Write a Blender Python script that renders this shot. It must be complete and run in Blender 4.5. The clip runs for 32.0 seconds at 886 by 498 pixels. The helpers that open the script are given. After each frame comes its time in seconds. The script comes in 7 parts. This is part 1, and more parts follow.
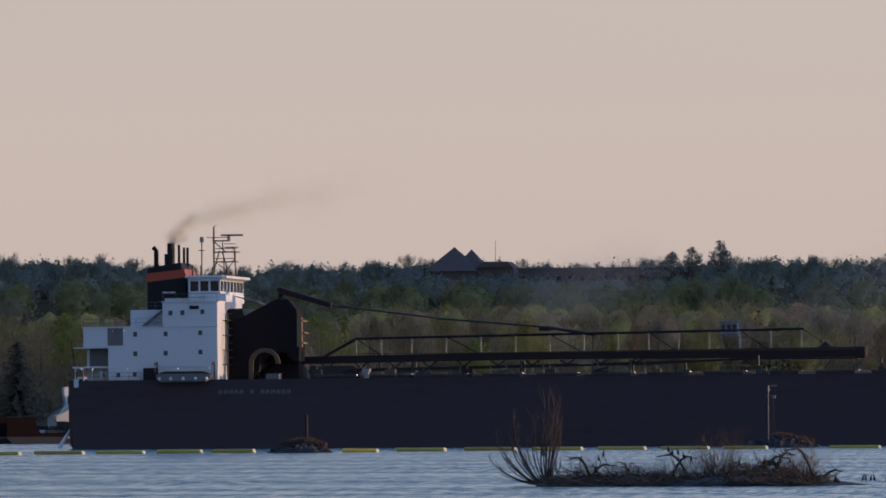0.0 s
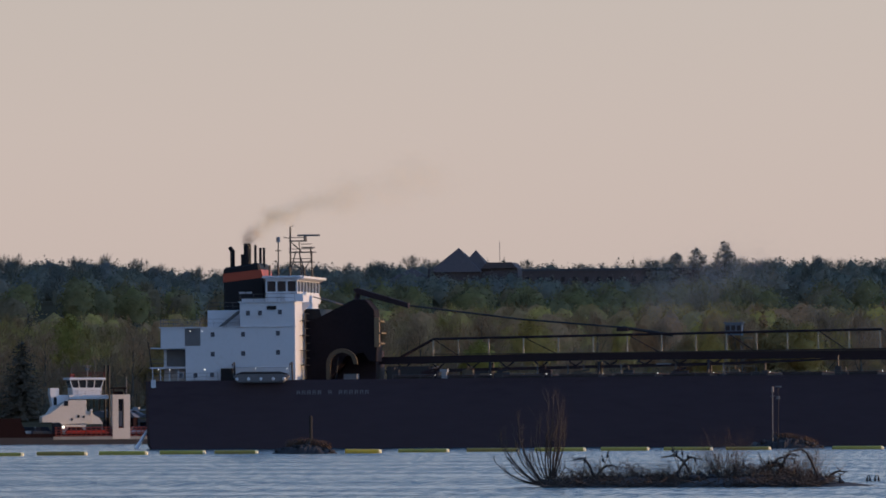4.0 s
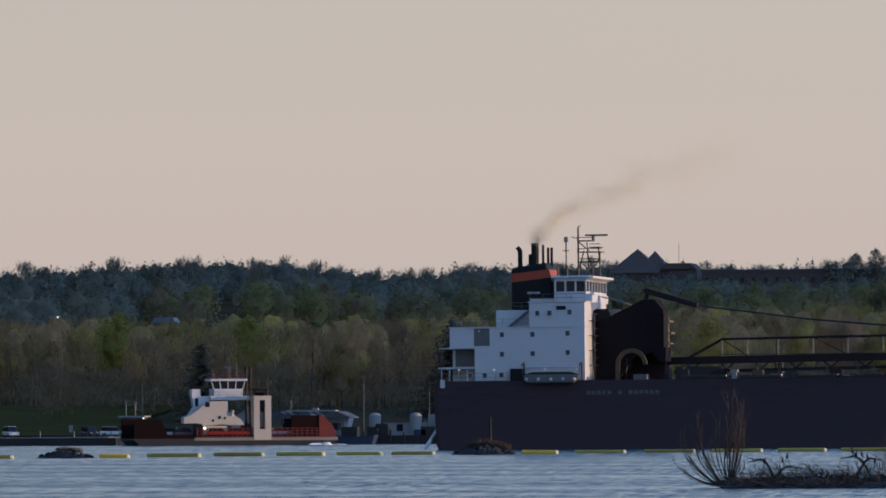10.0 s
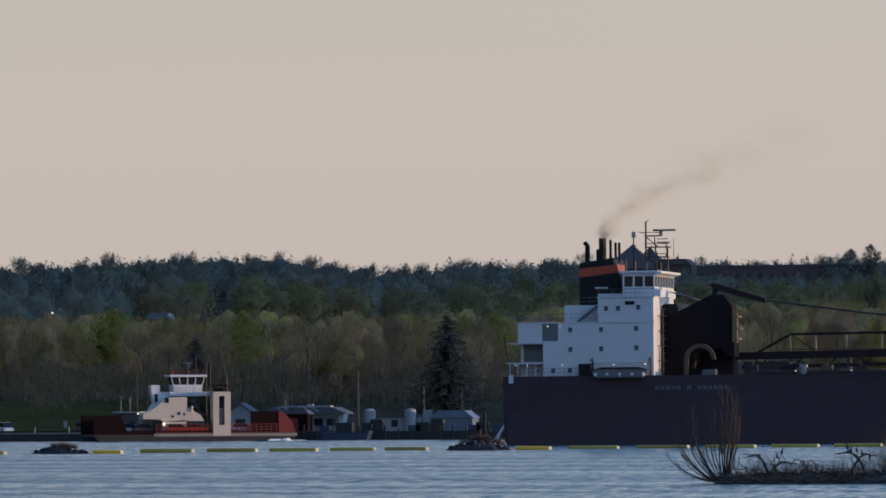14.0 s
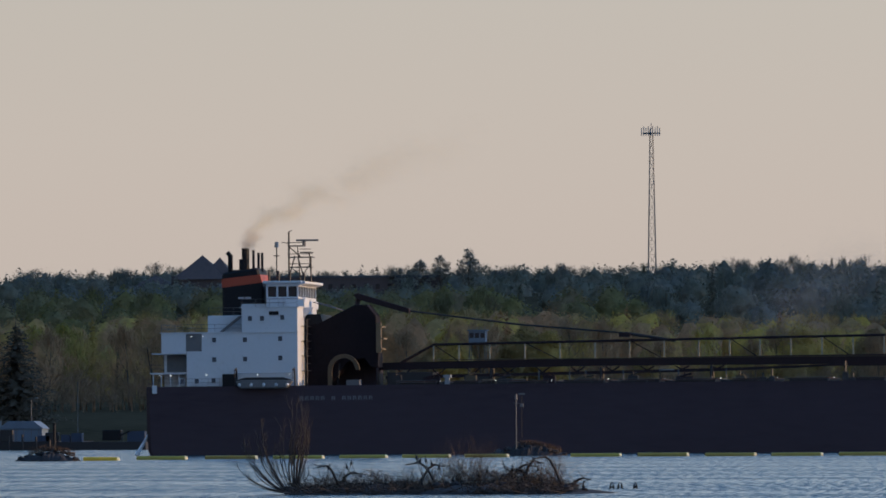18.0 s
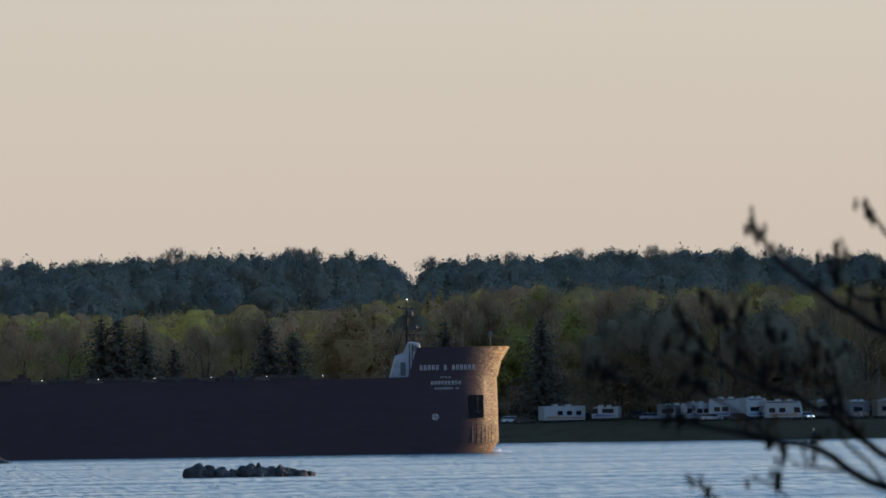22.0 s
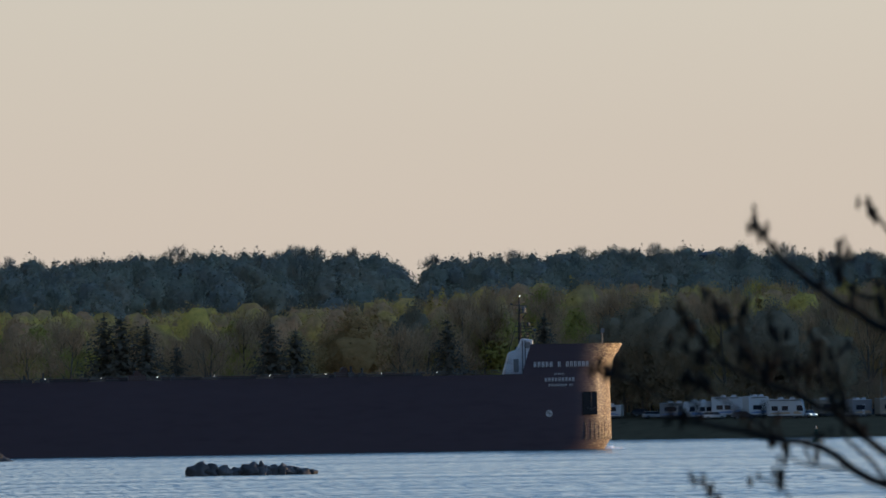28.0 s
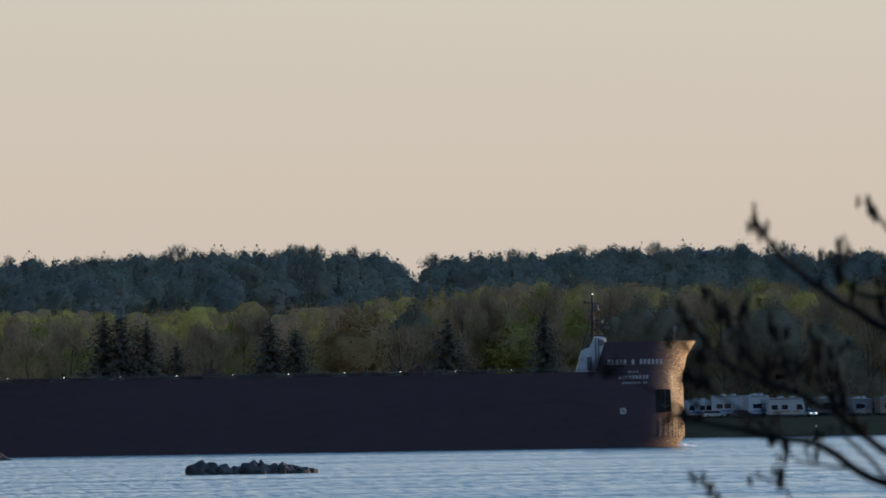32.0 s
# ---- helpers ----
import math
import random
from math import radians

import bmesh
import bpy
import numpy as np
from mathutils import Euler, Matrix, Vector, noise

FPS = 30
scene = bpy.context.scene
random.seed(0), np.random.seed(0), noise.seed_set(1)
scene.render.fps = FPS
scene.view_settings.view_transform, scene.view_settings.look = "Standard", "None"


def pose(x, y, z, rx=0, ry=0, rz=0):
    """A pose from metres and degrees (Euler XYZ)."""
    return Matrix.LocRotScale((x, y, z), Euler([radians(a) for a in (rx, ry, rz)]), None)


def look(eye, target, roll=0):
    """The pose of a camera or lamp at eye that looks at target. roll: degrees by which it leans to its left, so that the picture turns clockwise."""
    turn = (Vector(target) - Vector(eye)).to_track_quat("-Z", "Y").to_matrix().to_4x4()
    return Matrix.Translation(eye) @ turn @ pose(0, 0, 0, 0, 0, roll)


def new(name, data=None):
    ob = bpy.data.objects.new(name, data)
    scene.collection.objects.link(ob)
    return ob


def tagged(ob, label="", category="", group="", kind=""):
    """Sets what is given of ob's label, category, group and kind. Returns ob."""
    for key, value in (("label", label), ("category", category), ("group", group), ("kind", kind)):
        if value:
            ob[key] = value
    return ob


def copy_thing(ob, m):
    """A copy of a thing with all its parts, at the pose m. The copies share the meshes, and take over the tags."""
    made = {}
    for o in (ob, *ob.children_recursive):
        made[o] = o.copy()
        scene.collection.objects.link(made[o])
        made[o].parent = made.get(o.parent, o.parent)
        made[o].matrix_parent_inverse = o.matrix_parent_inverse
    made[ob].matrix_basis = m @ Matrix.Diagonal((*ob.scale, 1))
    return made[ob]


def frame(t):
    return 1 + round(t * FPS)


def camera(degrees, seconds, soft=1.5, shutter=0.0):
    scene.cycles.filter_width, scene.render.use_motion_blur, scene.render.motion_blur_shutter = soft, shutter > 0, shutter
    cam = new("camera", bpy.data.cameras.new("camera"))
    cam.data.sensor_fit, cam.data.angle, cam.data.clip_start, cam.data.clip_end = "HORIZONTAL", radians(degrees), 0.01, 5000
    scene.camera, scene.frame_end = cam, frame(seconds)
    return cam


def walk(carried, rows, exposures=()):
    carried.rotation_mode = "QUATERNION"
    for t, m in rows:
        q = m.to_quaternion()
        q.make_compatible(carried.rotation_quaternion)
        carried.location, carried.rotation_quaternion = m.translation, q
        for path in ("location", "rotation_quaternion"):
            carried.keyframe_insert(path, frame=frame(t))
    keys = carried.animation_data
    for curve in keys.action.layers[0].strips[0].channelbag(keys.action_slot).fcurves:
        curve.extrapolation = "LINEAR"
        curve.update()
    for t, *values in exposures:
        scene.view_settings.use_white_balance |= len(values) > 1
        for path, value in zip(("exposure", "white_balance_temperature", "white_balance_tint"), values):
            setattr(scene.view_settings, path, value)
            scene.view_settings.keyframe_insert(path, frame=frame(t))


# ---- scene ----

# ---- camera: a long lens on a tripod on the near bank, panned ----
EYE = (0.0, 0.0, 3.7)
LENS = 2 * math.degrees(math.atan(784 / 12600))
cam = camera(LENS, 32.0, soft=1.7, shutter=0.3)
# focused on the ship, so that twigs close by are soft
cam.data.dof.use_dof, cam.data.dof.focus_distance, cam.data.dof.aperture_fstop = True, 960.0, 26.0
# seconds, bearing, tilt, roll in degrees
PAN = [
    (0, -9.3028, 1.3721, -0.30), (0.5, -9.3028, 1.3789, -0.30), (1, -9.3097, 1.3790, -0.30),
    (1.5, -9.3169, 1.3863, -0.30), (2, -9.3238, 1.3931, -0.30), (2.5, -9.3306, 1.4000, -0.30),
    (4.5, -9.3447, 1.3587, -0.30), (5, -9.4352, 1.3383, -0.30), (5.5, -9.5325, 1.3388, -0.30),
    (6, -9.9781, 1.3411, -0.30), (6.2, -10.3055, 1.3411, -0.30), (6.4, -10.7330, 1.3411, -0.30),
    (6.5, -10.8694, 1.3530, -0.30), (7, -10.9253, 1.3460, -0.30), (7.5, -10.8626, 1.3530, -0.30),
    (8, -10.8071, 1.3731, -0.30), (8.5, -10.7930, 1.3662, -0.30), (9, -10.7862, 1.3730, -0.30),
    (9.5, -10.7862, 1.3803, -0.30), (10, -10.7789, 1.3939, -0.30), (10.5, -10.7789, 1.3871, -0.30),
    (11, -10.7721, 1.3802, -0.30), (11.5, -10.7652, 1.3797, -0.30), (12, -10.7652, 1.3870, -0.30),
    (12.5, -10.7652, 1.3938, -0.30), (13, -10.7652, 1.3938, -0.30), (13.5, -10.7580, 1.3938, -0.30),
    (14, -10.7370, 1.3591, -0.30), (14.5, -10.7025, 1.3658, -0.30), (14.8, -10.6024, 1.3885, -0.30),
    (15, -10.4797, 1.4064, -0.30), (15.2, -9.9067, 1.4110, -0.30), (15.3, -9.4474, 1.4110, -0.30),
    (15.5, -8.7949, 1.4045, -0.30), (15.7, -8.2078, 1.4366, -0.30), (15.9, -7.7076, 1.4366, -0.30),
    (16.2, -7.3302, 1.4230, -0.30), (16.6, -7.2211, 1.4139, -0.30), (17, -7.2165, 1.4116, -0.30),
    (17.5, -7.2334, 1.4139, -0.30), (18, -7.2757, 1.4276, -0.30), (18.5, -7.2620, 1.4412, -0.30),
    (18.8, -6.7391, 1.4457, -0.30), (19, -4.9793, 1.4366, -0.30), (19.5, -1.1323, 1.3730, -0.45),
    (19.6, -0.2910, 1.4003, -0.48), (19.9, 1.9963, 1.4685, -0.58), (20, 2.6738, 1.4821, -0.61),
    (20.1, 3.3195, 1.4821, -0.64), (20.5, 5.0338, 1.4366, -0.71), (20.6, 5.5613, 1.4230, -0.73),
    (20.7, 6.0888, 1.4094, -0.75), (20.8, 6.6208, 1.3912, -0.78), (21, 7.7531, 1.3639, -0.82),
    (21.1, 8.1806, 1.3548, -0.84), (21.2, 8.5489, 1.3457, -0.86), (21.5, 8.9172, 1.3208, -0.87),
    (22, 8.8399, 1.4207, -0.87), (22.5, 8.8371, 1.4415, -0.87), (23, 8.8399, 1.4276, -0.87),
    (23.5, 8.8399, 1.4165, -0.87), (24, 8.8344, 1.4193, -0.87), (24.5, 8.8330, 1.4248, -0.87),
    (25, 8.8316, 1.4207, -0.87), (25.5, 8.8273, 1.4137, -0.87), (27.5, 8.8190, 1.4067, -0.87),
    (28, 8.8190, 1.4067, -0.87), (28.5, 8.8190, 1.4067, -0.87), (29, 8.8190, 1.4039, -0.87),
    (29.5, 8.8135, 1.3998, -0.87), (30, 8.8190, 1.3998, -0.87), (30.5, 8.8135, 1.3998, -0.87),
    (31, 8.8121, 1.4040, -0.87), (31.5, 8.8135, 1.3998, -0.87), (32, 8.8190, 1.3971, -0.87),
]


def aim(yaw, tilt, roll):
    a, b = radians(yaw), radians(tilt)
    way = Vector((math.sin(a) * math.cos(b), math.cos(a) * math.cos(b), math.sin(b)))
    return look(EYE, Vector(EYE) + way * 100, roll)


walk(cam, [(t, aim(a, b, r)) for t, a, b, r in PAN], [(0, 0.15, 6530, 15), (6, 0.15, 6530, 14), (9, 0.16, 6430, 12), (13, 0.16, 6290, 9), (18, 0.14, 6410, 8), (21, 0.29, 6570, 6), (32, 0.29, 6630, 5)])

# ---- light: low evening sun from the right, clear hazy sky ----
SUN_ELEV, SUN_AZ = 2.6, 5.0  # degrees above the water; degrees behind the line of the ship


def make_world():
    w = bpy.data.worlds.new("evening_sky")
    scene.world = w
    w.use_nodes = True
    nt = w.node_tree
    nt.nodes.clear()
    out, bg = nt.nodes.new("ShaderNodeOutputWorld"), nt.nodes.new("ShaderNodeBackground")
    sky = nt.nodes.new("ShaderNodeTexSky")
    sky.sky_type, sky.sun_disc = "NISHITA", False
    sky.sun_elevation, sky.sun_rotation = radians(SUN_ELEV), radians(90 - SUN_AZ)
    sky.air_density, sky.dust_density, sky.ozone_density = 1.0, 2.0, 1.0
    scale = nt.nodes.new("ShaderNodeVectorMath")
    scale.operation = "SCALE"
    scale.inputs["Scale"].default_value = 0.10
    nt.links.new(sky.outputs["Color"], scale.inputs[0])
    co = nt.nodes.new("ShaderNodeTexCoord")
    sep = nt.nodes.new("ShaderNodeSeparateXYZ")
    nt.links.new(co.outputs["Generated"], sep.inputs[0])
    ramp = nt.nodes.new("ShaderNodeValToRGB")
    nt.links.new(sep.outputs["Z"], ramp.inputs["Fac"])
    els = ramp.color_ramp.elements
    els[0].position, els[0].color = 0.0, (0.63, 0.525, 0.47, 1)
    els[1].position, els[1].color = 1.0, (0.10, 0.26, 0.60, 1)
    for p, c in ((0.03, (0.64, 0.55, 0.495, 1)), (0.06, (0.625, 0.565, 0.515, 1)), (0.11, (0.46, 0.55, 0.66, 1)), (0.22, (0.29, 0.48, 0.74, 1)), (0.5, (0.17, 0.36, 0.74, 1))):
        e = els.new(p)
        e.color = c
    # the upper sky is brighter on the sun's side
    high = nt.nodes.new("ShaderNodeMapRange")
    high.inputs["From Min"].default_value, high.inputs["From Max"].default_value = 0.04, 0.20
    high.inputs["To Min"].default_value, high.inputs["To Max"].default_value = 0.0, 1.3
    nt.links.new(sep.outputs["Z"], high.inputs["Value"])
    side, low = nt.nodes.new("ShaderNodeMath"), nt.nodes.new("ShaderNodeMath")
    side.operation, low.operation = "MULTIPLY_ADD", "MAXIMUM"
    nt.links.new(sep.outputs["X"], side.inputs[0])
    nt.links.new(high.outputs[0], side.inputs[1])
    side.inputs[2].default_value = 1.0
    nt.links.new(side.outputs[0], low.inputs[0])
    low.inputs[1].default_value = 0.45
    dome = nt.nodes.new("ShaderNodeVectorMath")
    dome.operation = "SCALE"
    nt.links.new(ramp.outputs["Color"], dome.inputs[0])
    nt.links.new(low.outputs[0], dome.inputs["Scale"])
    mix = nt.nodes.new("ShaderNodeMixRGB")
    mix.inputs[0].default_value = 0.78
    nt.links.new(scale.outputs[0], mix.inputs[1])
    nt.links.new(dome.outputs[0], mix.inputs[2])
    nt.links.new(mix.outputs[0], bg.inputs["Color"])
    bg.inputs["Strength"].default_value = 1.0
    nt.links.new(bg.outputs[0], out.inputs[0])
    sun = new("sun", bpy.data.lights.new("sun", "SUN"))
    sun.data.energy, sun.data.angle, sun.data.color = 3.8, radians(0.6), (1.0, 0.66, 0.38)
    e, a = radians(SUN_ELEV), radians(SUN_AZ)
    way = Vector((math.cos(a) * math.cos(e), math.sin(a) * math.cos(e), math.sin(e)))
    sun.matrix_world = look(way * 50, (0, 0, 0))


make_world()


# ---- materials ----
def mat(name, colour, rough=0.6, metal=0.0, vary=0.25, scale=1.0, bump=0.0, alt=None, per_object=0.0, glow=0.0, stretch=(1, 1, 1), island=0.0, spec=0.35):
    """A surface with variation at two scales; alt is the colour of its stains or wear."""
    m = bpy.data.materials.new(name)
    m.use_nodes = True
    nt = m.node_tree
    bs = nt.nodes["Principled BSDF"]
    co = nt.nodes.new("ShaderNodeTexCoord")
    mp = nt.nodes.new("ShaderNodeMapping")
    mp.inputs["Scale"].default_value = stretch
    nt.links.new(co.outputs["Object"], mp.inputs[0])
    big, fine = nt.nodes.new("ShaderNodeTexNoise"), nt.nodes.new("ShaderNodeTexNoise")
    big.inputs["Scale"].default_value, fine.inputs["Scale"].default_value = 0.35 * scale, 4.0 * scale
    big.inputs["Detail"].default_value = fine.inputs["Detail"].default_value = 5
    for n in (big, fine):
        nt.links.new(mp.outputs[0], n.inputs["Vector"])
    add = nt.nodes.new("ShaderNodeMath")
    add.operation = "ADD"
    nt.links.new(big.outputs["Fac"], add.inputs[0])
    nt.links.new(fine.outputs["Fac"], add.inputs[1])
    ramp = nt.nodes.new("ShaderNodeValToRGB")
    c = Vector(colour)
    dark = Vector(alt) if alt else c * (1 - vary)
    lite = c * (1 + vary * 0.6)
    els = ramp.color_ramp.elements
    els[0].position, els[0].color = 0.30, (*dark, 1)
    els[1].position, els[1].color = 0.68, (*lite, 1)
    mid = els.new(0.46)
    mid.color = (*c, 1)
    half = nt.nodes.new("ShaderNodeMath")
    half.operation = "MULTIPLY"
    half.inputs[1].default_value = 0.5
    nt.links.new(add.outputs[0], half.inputs[0])
    nt.links.new(half.outputs[0], ramp.inputs["Fac"])
    col = ramp.outputs["Color"]
    if per_object or island:
        hsv = nt.nodes.new("ShaderNodeHueSaturation")
        if per_object:
            rnd = nt.nodes.new("ShaderNodeObjectInfo").outputs["Random"]
        else:
            rnd = nt.nodes.new("ShaderNodeNewGeometry").outputs["Random Per Island"]
        k = per_object or island
        for key, lo, hi in (("Hue", 0.5 - 0.04 * k, 0.5 + 0.035 * k), ("Value", 1 - 0.35 * k, 1 + 0.35 * k)):
            mr = nt.nodes.new("ShaderNodeMapRange")
            mr.inputs["To Min"].default_value, mr.inputs["To Max"].default_value = lo, hi
            nt.links.new(rnd, mr.inputs["Value"])
            nt.links.new(mr.outputs[0], hsv.inputs[key])
        nt.links.new(col, hsv.inputs["Color"])
        col = hsv.outputs["Color"]
    nt.links.new(col, bs.inputs["Base Color"])
    bs.inputs["Roughness"].default_value, bs.inputs["Metallic"].default_value = rough, metal
    bs.inputs["Specular IOR Level"].default_value = spec
    if bump:
        bn = nt.nodes.new("ShaderNodeBump")
        bn.inputs["Strength"].default_value, bn.inputs["Distance"].default_value = min(1, bump), 0.05
        nt.links.new(add.outputs[0], bn.inputs["Height"])
        nt.links.new(bn.outputs[0], bs.inputs["Normal"])
    if glow:
        bs.inputs["Emission Color"].default_value, bs.inputs["Emission Strength"].default_value = (*colour, 1), glow
    return m


def leaf_mat(name, colours, per_object=0.0, size=0.05, relief=0.6):
    """Leaves: rough, let some light through, and change colour from tree to tree."""
    m = bpy.data.materials.new(name)
    m.use_nodes = True
    nt = m.node_tree
    bs, out = nt.nodes["Principled BSDF"], nt.nodes["Material Output"]
    co = nt.nodes.new("ShaderNodeTexCoord")
    n, fine = nt.nodes.new("ShaderNodeTexNoise"), nt.nodes.new("ShaderNodeTexNoise")
    n.inputs["Scale"].default_value, n.inputs["Detail"].default_value = size, 2.5
    fine.inputs["Scale"].default_value, fine.inputs["Detail"].default_value = size * 14, 3
    for q in (n, fine):
        nt.links.new(co.outputs["Object"], q.inputs["Vector"])
    ramp = nt.nodes.new("ShaderNodeValToRGB")
    els = ramp.color_ramp.elements
    k = len(colours)
    els[0].position, els[0].color = 0.38, (*colours[0], 1)
    els[1].position, els[1].color = 0.62, (*colours[-1], 1)
    for i in range(1, k - 1):
        els.new(0.38 + 0.24 * i / (k - 1)).color = (*colours[i], 1)
    fac = n.outputs["Fac"]
    if not per_object:
        # each crown of a far wood has its own tint
        at, mr = nt.nodes.new("ShaderNodeAttribute"), nt.nodes.new("ShaderNodeMapRange")
        at.attribute_name = "tint"
        mr.inputs["To Min"].default_value, mr.inputs["To Max"].default_value = -0.10, 0.10
        sm = nt.nodes.new("ShaderNodeMath")
        sm.operation = "ADD"
        nt.links.new(at.outputs["Fac"], mr.inputs["Value"])
        nt.links.new(mr.outputs[0], sm.inputs[0])
        nt.links.new(n.outputs["Fac"], sm.inputs[1])
        fac = sm.outputs[0]
    if per_object:
        rnd = nt.nodes.new("ShaderNodeObjectInfo").outputs["Random"]
        mr = nt.nodes.new("ShaderNodeMapRange")
        mr.inputs["To Min"].default_value, mr.inputs["To Max"].default_value = 0.36, 0.64
        nt.links.new(rnd, mr.inputs["Value"])
        fac = mr.outputs[0]
    nt.links.new(fac, ramp.inputs["Fac"])
    hsv = nt.nodes.new("ShaderNodeHueSaturation")
    mr = nt.nodes.new("ShaderNodeMapRange")
    mr.inputs["From Min"].default_value, mr.inputs["From Max"].default_value = 0.3, 0.7
    mr.inputs["To Min"].default_value, mr.inputs["To Max"].default_value = 0.82, 1.2
    nt.links.new(fine.outputs["Fac"], mr.inputs["Value"])
    nt.links.new(mr.outputs[0], hsv.inputs["Value"])
    nt.links.new(ramp.outputs["Color"], hsv.inputs["Color"])
    nt.links.new(hsv.outputs["Color"], bs.inputs["Base Color"])
    bs.inputs["Roughness"].default_value, bs.inputs["Specular IOR Level"].default_value = 0.9, 0.0
    # clumps of leaves
    clump, bn = nt.nodes.new("ShaderNodeTexNoise"), nt.nodes.new("ShaderNodeBump")
    clump.inputs["Scale"].default_value, clump.inputs["Detail"].default_value = 0.75, 4
    bn.inputs["Strength"].default_value, bn.inputs["Distance"].default_value = relief, 1.0
    nt.links.new(co.outputs["Object"], clump.inputs["Vector"])
    nt.links.new(clump.outputs["Fac"], bn.inputs["Height"])
    nt.links.new(bn.outputs[0], bs.inputs["Normal"])
    tl, mx = nt.nodes.new("ShaderNodeBsdfTranslucent"), nt.nodes.new("ShaderNodeMixShader")
    nt.links.new(hsv.outputs["Color"], tl.inputs["Color"])
    mx.inputs[0].default_value = 0.38
    nt.links.new(bs.outputs[0], mx.inputs[1])
    nt.links.new(tl.outputs[0], mx.inputs[2])
    nt.links.new(mx.outputs[0], out.inputs["Surface"])
    return m


def water_mat():
    """Wind-ruffled water: the wave faces seen from the bank lean towards it, by amounts that run in streaks."""
    m = bpy.data.materials.new("river_water")
    m.use_nodes = True
    nt = m.node_tree
    bs = nt.nodes["Principled BSDF"]
    bs.inputs["Base Color"].default_value = (0.036, 0.088, 0.105, 1)
    bs.inputs["Roughness"].default_value = 0.10
    bs.inputs["IOR"].default_value = 1.335
    co = nt.nodes.new("ShaderNodeTexCoord")

    def field(scale, stretch, detail):
        mp, n = nt.nodes.new("ShaderNodeMapping"), nt.nodes.new("ShaderNodeTexNoise")
        mp.inputs["Scale"].default_value = stretch
        n.inputs["Scale"].default_value, n.inputs["Detail"].default_value = scale, detail
        nt.links.new(co.outputs["Object"], mp.inputs[0])
        nt.links.new(mp.outputs[0], n.inputs["Vector"])
        return n.outputs["Fac"]

    def calc(op, a, b):
        n = nt.nodes.new("ShaderNodeMath")
        n.operation = op
        for i, v in enumerate((a, b)):
            if isinstance(v, float):
                n.inputs[i].default_value = v
            else:
                nt.links.new(v, n.inputs[i])
        return n.outputs[0]

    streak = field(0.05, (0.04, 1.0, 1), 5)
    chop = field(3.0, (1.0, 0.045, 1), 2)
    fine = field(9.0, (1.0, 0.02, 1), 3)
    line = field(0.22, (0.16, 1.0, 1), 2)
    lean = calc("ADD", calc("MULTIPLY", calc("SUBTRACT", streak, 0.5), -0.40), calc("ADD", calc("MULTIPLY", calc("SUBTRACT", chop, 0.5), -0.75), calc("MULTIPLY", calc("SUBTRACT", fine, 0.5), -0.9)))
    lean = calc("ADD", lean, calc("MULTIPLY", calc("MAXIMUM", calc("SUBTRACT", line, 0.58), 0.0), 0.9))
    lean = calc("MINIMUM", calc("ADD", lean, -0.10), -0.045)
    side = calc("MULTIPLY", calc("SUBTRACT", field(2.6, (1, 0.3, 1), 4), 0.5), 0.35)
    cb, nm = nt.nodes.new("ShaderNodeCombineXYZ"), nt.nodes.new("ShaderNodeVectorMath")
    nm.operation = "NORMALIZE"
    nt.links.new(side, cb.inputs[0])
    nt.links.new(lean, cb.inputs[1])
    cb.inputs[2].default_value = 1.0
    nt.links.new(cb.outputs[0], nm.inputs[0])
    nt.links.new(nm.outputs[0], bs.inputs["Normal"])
    return m


M_WATER = water_mat()
M_LAND = mat("meadow_soil", (0.074, 0.056, 0.034), 0.95, vary=0.4, scale=0.08, bump=0.3, alt=(0.042, 0.034, 0.020), spec=0.0)
M_LAWN = mat("mown_lawn", (0.068, 0.055, 0.020), 0.95, vary=0.5, scale=0.25, bump=0.3, alt=(0.036, 0.030, 0.014), stretch=(0.25, 1, 1), spec=0.0)
M_HULL = mat("dark_hull_paint", (0.054, 0.0385, 0.0465), 0.45, vary=0.2, scale=0.3, bump=0.1, alt=(0.043, 0.030, 0.038), stretch=(0.25, 0.25, 1.2))
M_HULL.node_tree.nodes["Principled BSDF"].inputs["Specular IOR Level"].default_value = 0.10


